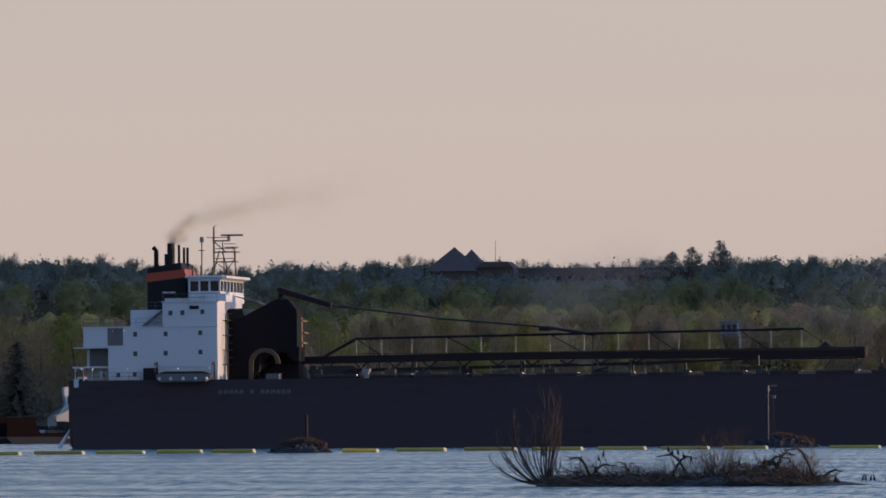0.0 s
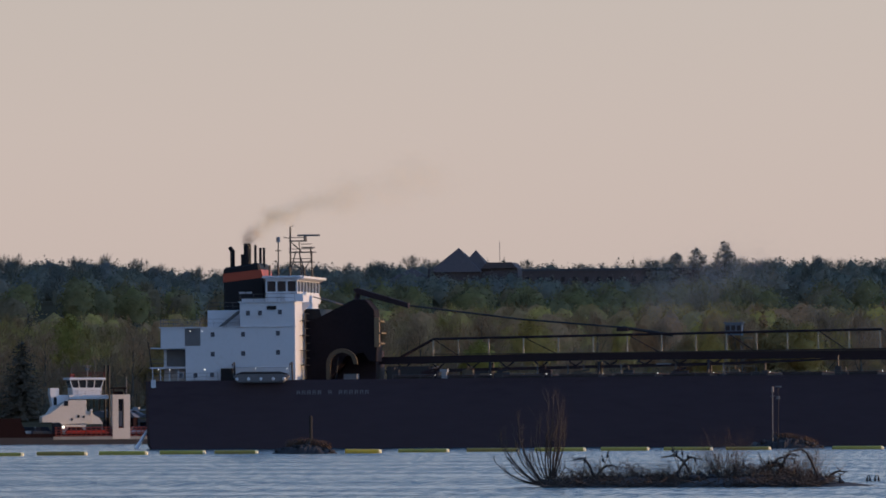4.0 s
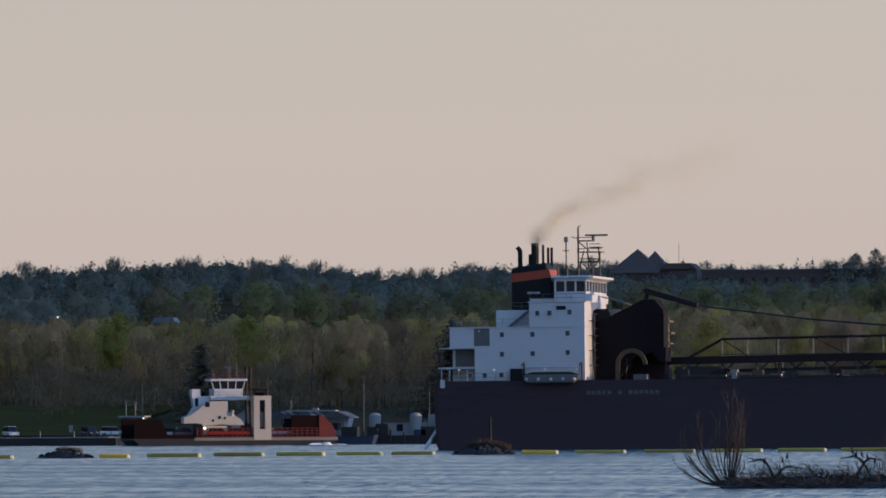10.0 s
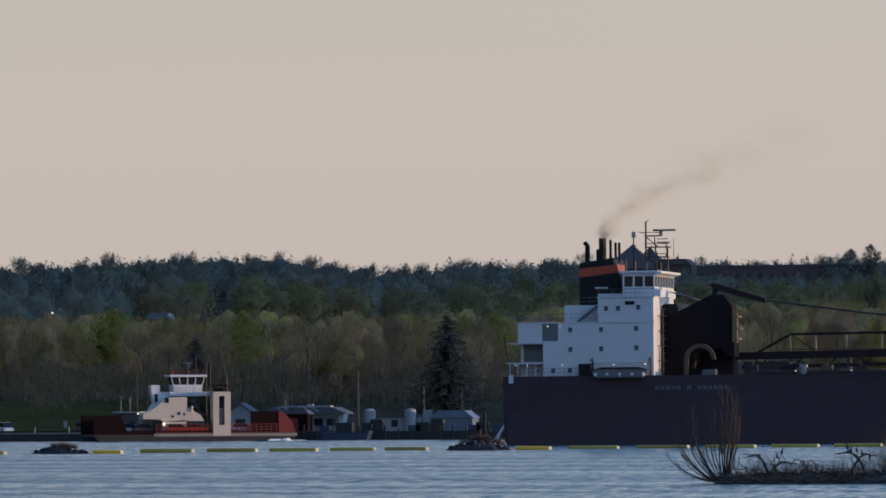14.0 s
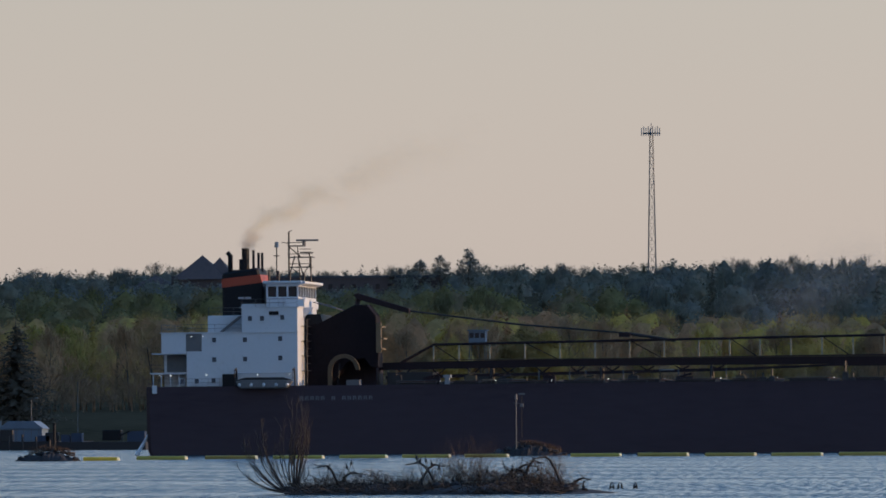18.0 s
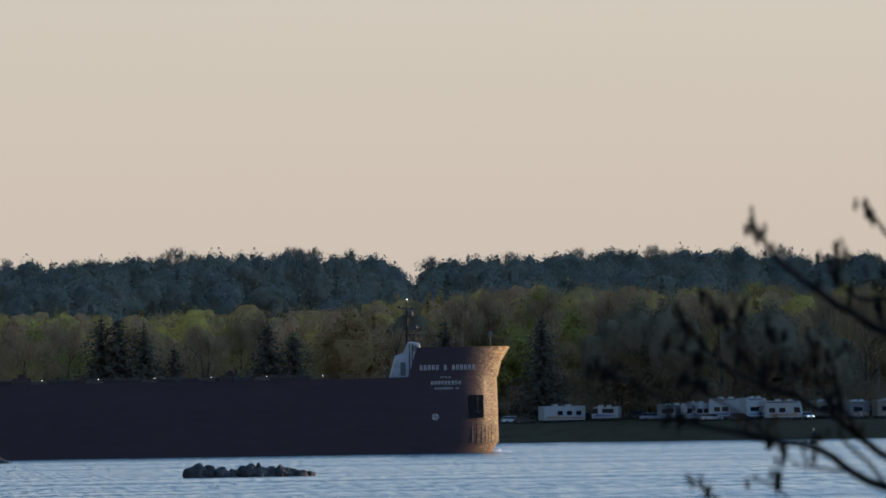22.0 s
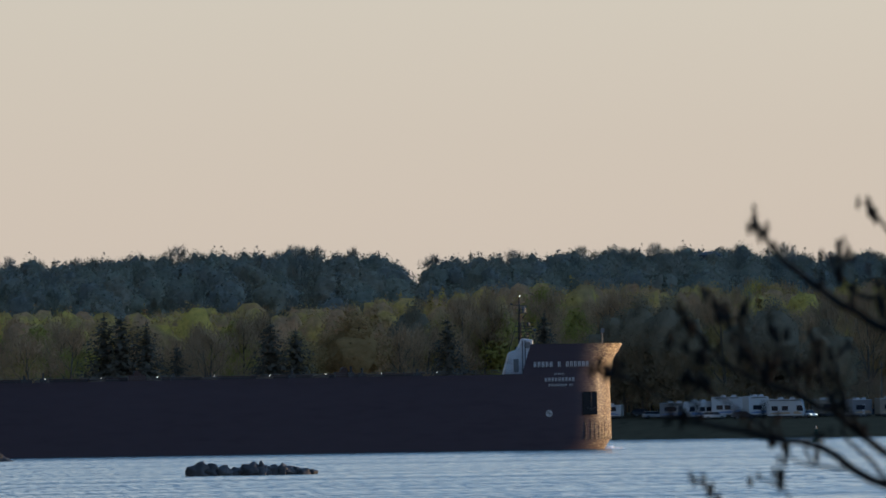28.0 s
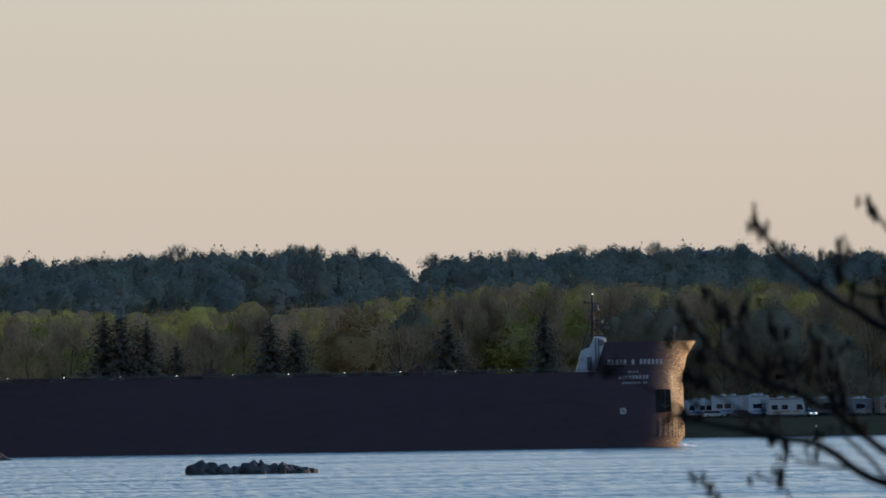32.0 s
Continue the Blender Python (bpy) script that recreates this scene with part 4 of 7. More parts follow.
def hull_mesh():
    bm = bmesh.new()

    def ring(z, stem, shoulder, half, stern_in):
        pts = [(stern_in, -half * 0.80), (stern_in, -half * 0.97), (stern_in + 0.5, -half)]
        pts += [(x, -half) for x in np.linspace(20, shoulder, 12)]
        n = 26
        for i in range(1, n + 1):
            a = math.pi / 2 * i / n
            pts.append((shoulder + (stem - shoulder) * math.sin(a) ** 0.60, -half * max(0, math.cos(a)) ** 0.60))
        full = pts + [(x, -y) for x, y in pts[-2::-1]]
        return [bm.verts.new((x, y, z)) for x, y in full]

    rings = [ring(-7.5, 301, 287, 15.6, 6.0), ring(-2.5, 305.0, 293, 16, 2.0), ring(0.5, 306.6, 297, 16, 0.2), ring(4.5, 306.6, 297.5, 16, 0), ring(DECK, 306.5, 297.6, 16, 0)]
    for a, b in zip(rings, rings[1:]):
        for i in range(len(a)):
            j = (i + 1) % len(a)
            bm.faces.new((a[i], a[j], b[j], b[i]))
    bm.faces.new(rings[0][::-1])
    bm.faces.new(rings[-1])
    return bm


def forecastle_mesh():
    bm = bmesh.new()

    def ring(z, stem, aft, half):
        pts = [(aft, -half)]
        n = 22
        for i in range(0, n + 1):
            a = math.pi / 2 * i / n
            pts.append((297.3 + (stem - 297.3) * math.sin(a) ** 0.57, -half * max(0, math.cos(a)) ** 0.57))
        full = pts + [(x, -y) for x, y in pts[-2:0:-1]] + [(aft + 4.0, half)]
        return [bm.verts.new((x, y, z)) for x, y in full]

    deck_at = DECK + 0.4
    rings = [ring(DECK + 0.003, 306.6, 292.9, 16.03), ring(DECK + 2.0, 307.1, 293.5, 16.05), ring(DECK + 4.0, 308.4, 294.1, 16.25), ring(DECK + 4.0, 308.1, 294.5, 15.8), ring(deck_at, 306.2, 293.4, 15.6)]
    for a, b in zip(rings, rings[1:]):
        for i in range(len(a) - 1):
            j = (i + 1) % len(a)
            bm.faces.new((a[i], a[j], b[j], b[i]))
    bm.faces.new(rings[-1])
    return bm


def rail(parent, pts, height=1.05, posts=1.6, r=0.03, name="railing"):
    bm = bmesh.new()
    for a, b in zip(pts, pts[1:]):
        a, b = Vector(a), Vector(b)
        n = max(1, int((b - a).length / posts))
        for h in (height, height * 0.5):
            tube(bm, a + Vector((0, 0, h)), b + Vector((0, 0, h)), r, n=4)
        for i in range(n + 1):
            p = a.lerp(b, i / n)
            tube(bm, p, p + Vector((0, 0, height)), r, n=4)
    return part(name, bm, M_STEEL, parent)


def build_ship():
    s = thing("lake_freighter", "long dark-hulled lake freighter with white stern house and boom", "ship")
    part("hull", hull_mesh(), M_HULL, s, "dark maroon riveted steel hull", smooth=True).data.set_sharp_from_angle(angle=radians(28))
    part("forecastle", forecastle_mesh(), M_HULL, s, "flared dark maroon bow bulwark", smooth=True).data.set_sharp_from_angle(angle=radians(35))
    # writing on the hull as bars, word by word
    for words, x0, x1, z0, z1, y, m in (((5, 1, 6), 20.9, 31.0, 7.2, 7.75, -16.05, M_LETTERDIM), ((5, 1, 6), 294.5, 302.2, 10.1, 10.8, -16.16, M_LETTER), ((3,), 297.3, 298.9, 9.0, 9.25, -16.05, M_LETTER), ((9,), 296.0, 300.2, 8.15, 8.65, -16.05, M_LETTER), ((9, 2), 296.5, 299.9, 7.5, 7.78, -16.05, M_LETTER)):
        slots = sum(words) + len(words) - 1
        w, i = (x1 - x0) / slots, 0
        for n in words:
            for _ in range(n):
                t = min(0.16 * (z1 - z0), 0.1)
                x = x0 + i * w
                part("lettering", shape(("b", x, x + t * 1.2, y, y + 0.02, z0, z1), ("b", x + w * 0.62 - t, x + w * 0.62, y, y + 0.02, z0, z1), ("b", x, x + w * 0.62, y + 0.002, y + 0.02, z1 - t, z1), ("b", x, x + w * 0.62, y + 0.002, y + 0.02, (z0 + z1) / 2 - t / 2, (z0 + z1) / 2 + t / 2)), m, s)
                i += 1
            i += 1
    em = part("emblem", shape(("t", (296.5, -16.03, 3.85), (296.5, -16.0, 3.85), 0.46, 0.46, 16)), M_LETTER, s, "round white load mark")
    part("mark_bar", shape(("b", 296.1, 296.9, -16.05, -16.032, 3.8, 3.9), ("b", 296.45, 296.55, -16.054, -16.034, 3.45, 4.25), ("b", 296.2, 296.38, -16.05, -16.032, 4.0, 4.12), ("b", 296.62, 296.8, -16.05, -16.032, 3.58, 3.7)), M_DARK, em)
    # anchor recess and rubbing ribs at the bow
    pk = part("anchor_pocket", shape(("b", 301.15, 303.1, -15.9, -13.9, 3.6, 6.7)), M_BLACK, s, "dark square anchor recess")
    part("anchor", shape(("t", (302.3, -15.85, 4.3), (302.3, -15.85, 6.6), 0.13), ("t", (301.7, -15.85, 4.6), (302.3, -15.85, 4.2), 0.14), ("t", (302.9, -15.85, 4.6), (302.3, -15.85, 4.2), 0.14)), M_DARK, pk)
    for k in range(11):
        a = radians(16 + 5.0 * k)
        x, y = 297.2 + 9.4 * math.sin(a) ** 0.60, -16.02 * math.cos(a) ** 0.60
        part("rib", shape(("t", (x, y, 0.2), (x, y, 2.6), 0.05)), M_HULL, s)
    part("rubbing_band", shape(("b", 30, 296, -16.07, -15.95, 8.75, 9.05)), M_HULL, s)
    # stern house, in white steel, tier by tier
    Y0, Y1 = -14.5, 14.5
    h = part("stern_house", shape(("b", 5.3, 20.5, Y0, Y1, DECK, 16.45)), M_WHITE, s, "white painted steel deckhouse in tiers", bevel=0.06)
    part("aft_gallery", shape(("b", 1.9, 5.298, Y0, Y1, 13.75, 16.45)), M_WHITE, h)
    part("aft_wall", shape(("b", 1.9, 5.298, Y0 + 2.2, Y1 - 2.2, DECK, 13.75)), M_WHITE, h)
    part("upper_tier", shape(("b", 12.85, 20.5, Y0, 3.0, 16.452, 19.78)), M_WHITE, h, bevel=0.06)
    part("stair_tier", shape(("b", 7.6, 12.848, Y0 + 4.0, Y1 - 4, 16.452, 18.8)), M_WHITE, h, bevel=0.06)
    part("deck_edge", shape(("b", 1.7, 20.6, Y0 - 0.12, Y1 + 0.12, 16.4, 16.52), ("b", 12.7, 20.7, Y0 - 0.12, 3.1, 19.74, 19.88), ("b", 0.4, 5.3, Y0 - 0.3, Y1, 10.9, 11.1), ("b", 0.5, 5.3, Y0, Y1, 13.6, 13.74)), M_WHITE, h)
    # flat grey panels put the alcoves' shade on the walls
    part("recess", shape(("b", 5.25, 7.4, Y0 - 0.03, Y0 + 0.05, 13.95, 16.3)), M_STEEL, h, "grey panel for the alcove's shade")
    part("recess", shape(("b", 2.3, 5.1, Y0 + 2.1, Y0 + 2.19, 11.2, 13.5)), M_STEEL, h)
    win = None
    for x, z in ((9.1, 15.45), (13.3, 15.45), (18.1, 15.55), (9.1, 12.8), (13.3, 12.85), (18.1, 12.95), (14.0, 18.3), (15.65, 18.3), (18.4, 18.4), (4.75, 9.95), (6.7, 9.95), (9.0, 10.0)):
        if win is None:
            win = part("window", shape(("b", -0.28, 0.28, -0.06, 0.02, -0.33, 0.33)), M_PORT, h, "small square dark window")
            win.location = (x, Y0 - 0.01, z)
            fr = win
        else:
            fr = same("window", win, h, x, Y0 - 0.01, z)
        part("frame", shape(("b", -0.34, 0.34, -0.085, 0.0, -0.39, -0.32), ("b", -0.34, 0.34, -0.085, 0.0, 0.32, 0.39), ("b", -0.34, -0.28, -0.085, 0, -0.32, 0.32), ("b", 0.28, 0.34, -0.085, 0, -0.32, 0.32)), M_WHITE, fr)
    part("name_board", shape(("b", 16.6, 17.9, Y0 - 0.08, Y0 - 0.02, 18.75, 19.25)), M_BLACK, h)
    part("door", shape(("b", 10.3, 12.0, Y0 - 0.7, Y0 - 0.02, DECK, 10.85)), M_BLACK, h, "dark locker on the side deck")
    for x in (3.2, 8.0, 11.6, 15.0, 19.3, 1.6):
        part("deck_lamp", shape(("o", (x, Y0 - 0.12, 10.75), 0.065, 1)), M_LAMP, h, "small lit lamp")
    part("deck_lamp", shape(("o", (6.0, Y0 - 0.12, 15.95), 0.06, 1), ("o", (7.6, Y0 - 0.12, 15.95), 0.055, 1)), M_LAMP, h)
    # stern deck posts and stairs
    for x in (0.8, 1.9, 3.1, 4.3):
        part("stanchion", shape(("t", (x, Y0 - 0.2, DECK), (x, Y0 - 0.2, 10.95), 0.07)), M_WHITE, s)
    part("stair", shape(("p", [(9.3, 16.5), (9.8, 16.5), (12.6, 18.7), (12.1, 18.7)], Y0 + 2.6, Y0 + 3.4)), M_STEEL, s)
    rail(s, [(0.3, -15.4, DECK), (10.0, -15.6, DECK)])
    rail(s, [(1.9, Y0 + 0.1, 16.5), (12.8, Y0 + 0.1, 16.5)])
    rail(s, [(12.9, Y0 + 0.1, 19.83), (20.4, Y0 + 0.1, 19.83)])
    rail(s, [(1.9, 14.2, 16.5), (1.9, -14.2, 16.5)])
    rail(s, [(0.4, -14.6, 11.1), (5.2, -14.6, 11.1)])
    rail(s, [(7.7, Y0 + 4.1, 18.8), (12.8, Y0 + 4.1, 18.8)])
    part("flagstaff", shape(("t", (-0.2, -9, DECK), (-1.0, -9, 14.6), 0.06)), M_DARK, s)
    part("fender_box", shape(("b", 0.9, 1.5, -16.25, -16.02, 8.3, 9.4)), M_WHITE, s)
    # lifeboat under its davits
    b = part("lifeboat", shape(("p", [(12.3, 9.8), (12.9, 8.85), (19.3, 8.85), (20.2, 9.8), (19.0, 10.1), (13.2, 10.1)], -17.2, -16.15)), M_STEEL, s, "pale lifeboat with dark canvas cover", bevel=0.15)
    part("cover", shape(("p", [(12.4, 9.95), (20.1, 9.95), (18.8, 10.35), (13.6, 10.35)], -17.15, -16.2)), M_DARK, b)
    for x in (12.9, 14.5, 16.2, 17.9, 19.4):
        part("fender", shape(("o", (x, -17.2, 9.35), 0.26, 1)), M_WHITE, b)
    for x in (12.2, 20.1):
        part("davit", shape(("t", (x, -14.7, DECK), (x, -15.2, 11.6), 0.12), ("t", (x, -15.2, 11.6), (x, -16.7, 11.3), 0.12), ("t", (x, -16.7, 11.3), (x, -16.7, 9.9), 0.04)), M_DARK, s)
    part("davit_beam", shape(("t", (12.2, -14.9, 11.0), (20.1, -14.9, 11.0), 0.07)), M_WHITE, s)
    # wheelhouse with bridge wings
    w = part("wheelhouse", shape(("b", 15.4, 19.8, -9, 7.6, 20.4, 21.9), ("b", 15.4, 19.8, -9, 7.6, 23.3, 23.75)), M_WHITE, s, "white wheelhouse with a band of windows", bevel=0.04)
    part("roof", shape(("b", 15.0, 20.3, -9.5, 7.9, 23.75, 24.05)), M_WHITE, w, bevel=0.05)
    part("glazing", shape(("b", 15.55, 19.65, -8.85, 7.45, 21.9, 23.3)), M_GLASS, w)
    for x in (15.5, 16.9, 18.3, 19.7):
        part("mullion", shape(("b", x - 0.12, x + 0.12, -9.0, -8.8, 21.9, 23.3)), M_WHITE, w)
    for i in range(8):
        y = -8.9 + i * 2.34
        part("mullion", shape(("b", 19.6, 19.82, y - 0.14, y + 0.14, 21.9, 23.3)), M_WHITE, w)
    part("wing_deck", shape(("b", 16.0, 20.7, -9.6, 3.5, 20.42, 20.62)), M_WHITE, s)
    part("wing_screen", shape(("b", 20.6, 20.7, -9.6, 3.5, 20.6, 21.4)), M_WHITE, s)
    part("bridge_front", shape(("b", 20.502, 20.8, -9, 1, 19.4, 20.415)), M_WHITE, s)
    part("wing_bulwark", shape(("b", 18.2, 20.7, -9.72, -9.62, 20.6, 21.55)), M_WHITE, s)
    part("wing_bracket", shape(("p", [(20.5, 19.0), (21.9, 20.4), (20.5, 20.4)], -9.4, -9.1)), M_WHITE, s)
    part("sun_visor", shape(("p", [(19.8, 23.4), (20.75, 23.7), (20.75, 24.0), (19.8, 23.8)], -9.4, 7.8)), M_WHITE, w)
    part("life_ring", shape(("t", (18.9, -9.62, 21.2), (18.9, -9.56, 21.2), 0.3, 0.3, 10)), M_ORANGE, s)
    bridge_rail = rail(s, [(15.4, -9.6, 20.6), (20.6, -9.6, 20.6)])
    # the whole bridge sits on the upper tier
    for o in s.children:
        if o.name in ("wheelhouse", "wing_deck", "wing_screen", "bridge_front", "life_ring", "wing_bulwark", "wing_bracket") or o is bridge_rail:
            o.location.z = -0.62
    # funnel with its band and pipes
    f = part("funnel", shape(("p", [(8.5, 16.4), (14.2, 16.4), (14.2, 22.5), (13.4, 25.4), (8.5, 24.7)], -3.6, 3.6)), M_BLACK, s, "black funnel with an orange band", bevel=0.25)
    part("band", shape(("p", [(8.47, 22.7), (14.02, 23.35), (13.75, 24.45), (8.47, 23.9)], -3.64, 3.64)), M_ORANGE, f)
    part("emblem", bars(2, 10.7, 12.6, 21.15, 21.4, -3.63, 0.12), M_LETTER, f)
    part("exhaust_pipe", shape(("t", (9.1, 0, 24.5), (9.1, 0, 27.2), 0.36), ("t", (9.1, 0, 27.1), (8.7, 0, 27.6), 0.34)), M_BLACK, f)
    part("exhaust_pipe", shape(("t", (11.3, -0.6, 24.5), (11.3, -0.6, 28.1), 0.52, 0.52, 10), ("b", 10.5, 11.2, -1.2, 0.2, 24.5, 26.6)), M_BLACK, f)
    for x, z in ((12.3, 27.9), (13.0, 27.5), (13.5, 27.5)):
        part("exhaust_pipe", shape(("t", (x, 0, 24.8), (x, 0, z), 0.18, 0.18, 8)), M_BLACK, f)
    part("deck_box", shape(("b", 11.6, 15.6, -6.5, -5.0, 19.83, 20.4)), M_WHITE, s)
    # masts
    m = part("radar_mast", shape(("t", (17.2, 0, 23.4), (17.2, 0, 30.3), 0.13)), M_DARK, s, "dark tubular radar mast with platforms")
    for p, q, r in (((20.3, 0, 23.4), (20.0, 0, 27.4), 0.09), ((18.9, -1, 23.4), (18.4, 0, 28.2), 0.08), ((18.4, 0, 23.4), (20.2, 0, 26.0), 0.07), ((17.2, 0, 25.6), (19.0, 0, 24.2), 0.06), ((17.2, -1.2, 23.4), (18.2, -1.2, 27.0), 0.09), ((19.6, -1.2, 23.4), (18.6, -1.2, 26.8), 0.09), ((20.4, -1.2, 23.4), (20.4, -1.2, 26.9), 0.1), ((17.3, 0, 28.2), (18.9, 0, 26.8), 0.08)):
        part("brace", shape(("t", p, q, r)), M_DARK, m)
    for z, x0, x1 in ((26.75, 17.2, 20.6), (27.4, 18.9, 20.4), (28.3, 17.2, 19.3), (25.4, 17.5, 20.4)):
        part("platform", shape(("b", x0, x1, -1.2, 1.2, z, z + 0.12), ("t", (x0, -1.2, z + 0.5), (x1, -1.2, z + 0.5), 0.05)), M_DARK, m)
    part("radar_scanner", shape(("b", 18.2, 21.3, -0.15, 0.15, 29.0, 29.25), ("t", (19.3, 0, 28.3), (19.3, 0, 29.0), 0.25)), M_STEEL, m)
    part("yard", shape(("t", (16.3, -0.4, 28.9), (17.3, 0, 28.7), 0.05), ("t", (17.2, 0, 30.3), (17.6, 0, 30.5), 0.05)), M_DARK, m)
    a = part("aerial_pole", shape(("t", (15.5, 0, 23.4), (15.5, 0, 28.4), 0.09), ("b", 15.1, 15.9, -0.3, 0.3, 27.0, 27.1)), M_DARK, s)
    part("dome", shape(("t", (15.5, 0, 28.2), (15.5, 0, 28.95), 0.3, 0.26, 8)), M_PALE, a)
    for x, y in ((15.2, -5), (16.2, -4), (18.2, -6), (20.0, -5), (16.8, -7)):
        part("roof_aerial", shape(("t", (x, y, 23.4), (x, y, 24.6 + 0.3 * (x % 2)), 0.16)), M_DARK, s)
    # self-unloading gear: hopper house, A-frame, boom
    u = part("hopper_house", shape(("p", [(20.7, DECK), (24.0, DECK), (26.2, 12.5), (28.6, 13.0), (29.5, 11.6), (30.5, 11.6), (30.5, 13.5), (30.2, 18.6), (29.0, 20.1), (27.3, 20.1), (22.3, 17.5), (20.7, 17.5)], -8, -3.8)), M_HOPPER, s, "dark brown unloading hopper house", bevel=0.08)
    part("conveyor_casing", shape(("p", [(20.55, 9.2), (23.0, 9.2), (23.0, 17.4), (22.6, 18.9), (20.55, 18.9)], -7.9, 3.0)), M_BLACK, u)
    for z in (11.2, 13.2, 15.2, 17.2):
        part("casing_landing", shape(("b", 20.52, 21.3, -11.5, -8.05, z, z + 0.08), ("t", (21.25, -11.4, z), (21.25, -11.4, z + 1.0), 0.04), ("t", (21.25, -11.4, z + 1.0), (21.25, -8.1, z + 1.0), 0.04)), M_DARK, u)
    part("ladder", shape(("t", (20.9, -11.2, DECK), (20.9, -11.2, 18.2), 0.05), ("t", (21.25, -11.2, DECK), (21.25, -11.2, 18.2), 0.05)), M_DARK, u)
    part("gallery", shape(("b", 30.25, 30.9, -8.3, -7.6, 13.6, 17.6), ("b", 30.4, 31.3, -8.4, -5, 15.4, 15.6), ("b", 30.4, 31.1, -8.4, -5, 17.0, 17.2), ("b", 30.3, 31.1, -8.4, -5, 14.0, 14.2)), M_YELLOW, u, "sunlit buff ladder gallery")
    arc = [radians(180 - 12 * i) for i in range(16)]
    ring = [(26.0 + 2.15 * math.cos(q), 11.3 + 2.15 * math.sin(q)) for q in arc] + [(26.0 + 1.6 * math.cos(q), 11.3 + 1.6 * math.sin(q)) for q in arc[::-1]] + [(24.4, DECK), (23.85, DECK)]
    part("loading_ring", shape(("p", ring[::-1], -9.9, -9.3)), M_RING, s, "buff curved chute frame")
    part("hose", shape(("t", (25.2, -9.9, DECK), (25.5, -9.9, 12.2), 0.12)), M_BLACK, s)
    part("hopper_base", shape(("b", 23.2, 29.6, -3.6, 3.0, DECK, 13.2)), M_BROWN, s, "dark casing under the hopper")
    part("control_cabin", shape(("b", 26.8, 28.6, -13, -11, DECK, 9.95)), M_STEEL, s, "low grey deck cabin")
    part("a_frame", shape(("t", (27.2, -5, 19.6), (27.0, -2, 21.3), 0.35), ("p", [(27.2, 20.9), (34.2, 18.9), (34.2, 19.6), (27.2, 21.75), (26.6, 21.5)], -4.2, -2.4)), M_BROWN, s, "dark brown hoist arm over the hopper")
    for y in (-0.8, 0.3):
        part("stay_cable", shape(("t", (34.0, y - 2.4, 19.3), (49, y, 17.3), 0.13), ("t", (49, y, 17.3), (63.3, y, 16.0), 0.13), ("t", (63.3, y, 16.0), (70, y, 14.9), 0.22)), M_DARK, s)
        part("wing_cable", shape(("t", (21.2, y * 6, 20.6), (27.0, y, 18.8), 0.08)), M_STEEL, s)
    bo = part("boom", shape(("p", [(29.5, 11.3), (60, 11.6), (106.8, 11.5), (106.8, 12.9), (60, 12.65), (29.5, 12.3)], -1.0, 1.0), ("p", [(30.5, 10.05), (77, 10.75), (92, 11.3), (106, 11.25), (106, 11.45), (92, 11.55), (77, 11.15), (30.5, 10.5)], -1.0, 1.0)), M_BROWN, s, "long dark lattice unloading boom")
    for x in np.arange(33.0, 77.0, 4.75):
        part("vee_brace", shape(("t", (x, -0.95, 10.5 + (x - 30) * 0.012), (x - 0.9, -0.95, 11.5), 0.10), ("t", (x, -0.95, 10.5 + (x - 30) * 0.012), (x + 1.0, -0.95, 11.5), 0.10)), M_BROWN, bo)
    part("walkway_edge", shape(("b", 37, 106, -1.12, -1.02, 12.55, 12.66)), M_RING, bo, "pale walkway edge")
    part("tip_pulley", shape(("p", [(100.6, 12.9), (102.6, 12.9), (101.6, 13.7)], -0.5, 0.5), ("t", (98.6, -0.9, 15.4), (101.4, -0.9, 13.4), 0.05), ("t", (104.0, -0.9, 12.9), (104.0, -0.9, 14.6), 0.05)), M_DARK, bo)
    part("top_chord", shape(*[("t", (37.1, y, 14.7), (98.6, y, 15.4), 0.17) for y in (-0.9, 0.2)], *[("t", (32.6, y, 12.3), (37.1, y, 14.7), 0.15) for y in (-0.9, 0.2)]), M_BROWN, bo)
    xs = [37.1, 40.6, 44.8, 49.6, 54.4, 59.2, 63.9, 68.6, 73.3, 77.5, 81.6, 85.8, 90.0, 94.2, 98.4]
    for i, x in enumerate(xs):
        z = 14.7 + (x - 37.1) * 0.0114
        part("post", shape(("b", x - 0.09, x + 0.09, -0.98, -0.8, 12.3, z)), M_POST, bo, "boom post painted as sunlit")
        if i % 3 == 0 and i + 1 < len(xs):
            part("diagonal", shape(("t", (x, -0.9, z), (xs[i + 1], -0.9, 12.4), 0.07)), M_BROWN, bo)
    part("boom_hanger", shape(("b", 62.5, 64.0, -1.5, 1.5, 15.5, 16.0)), M_BROWN, bo)
    part("boom_tip", shape(("b", 105.9, 107.2, -1.2, 1.2, 11.4, 12.9)), M_BROWN, bo, bevel=0.15)
    for x in (45, 60, 75):
        for y in (-1.5, 1.5):
            part("boom_saddle", shape(("t", (x, y, DECK), (x, y * 0.8, 11.4), 0.2)), M_DARK, s)
    part("deck_conveyor", shape(("b", 31, 37.2, -3.0, 3.0, DECK, 11.0), ("b", 41.5, 45, -3.0, 3.0, DECK, 10.3), ("b", 37.2, 78, -2.0, 2.0, DECK, 9.5)), M_DARK, s, "dark conveyor casing under the boom")
    for x in (51.5, 55.7, 57.9, 63.0, 70.5, 77.0):
        part("truss_post", shape(("t", (x, -1.0, 9.4), (x, -1.0, 11.0), 0.09)), M_STEEL, s)
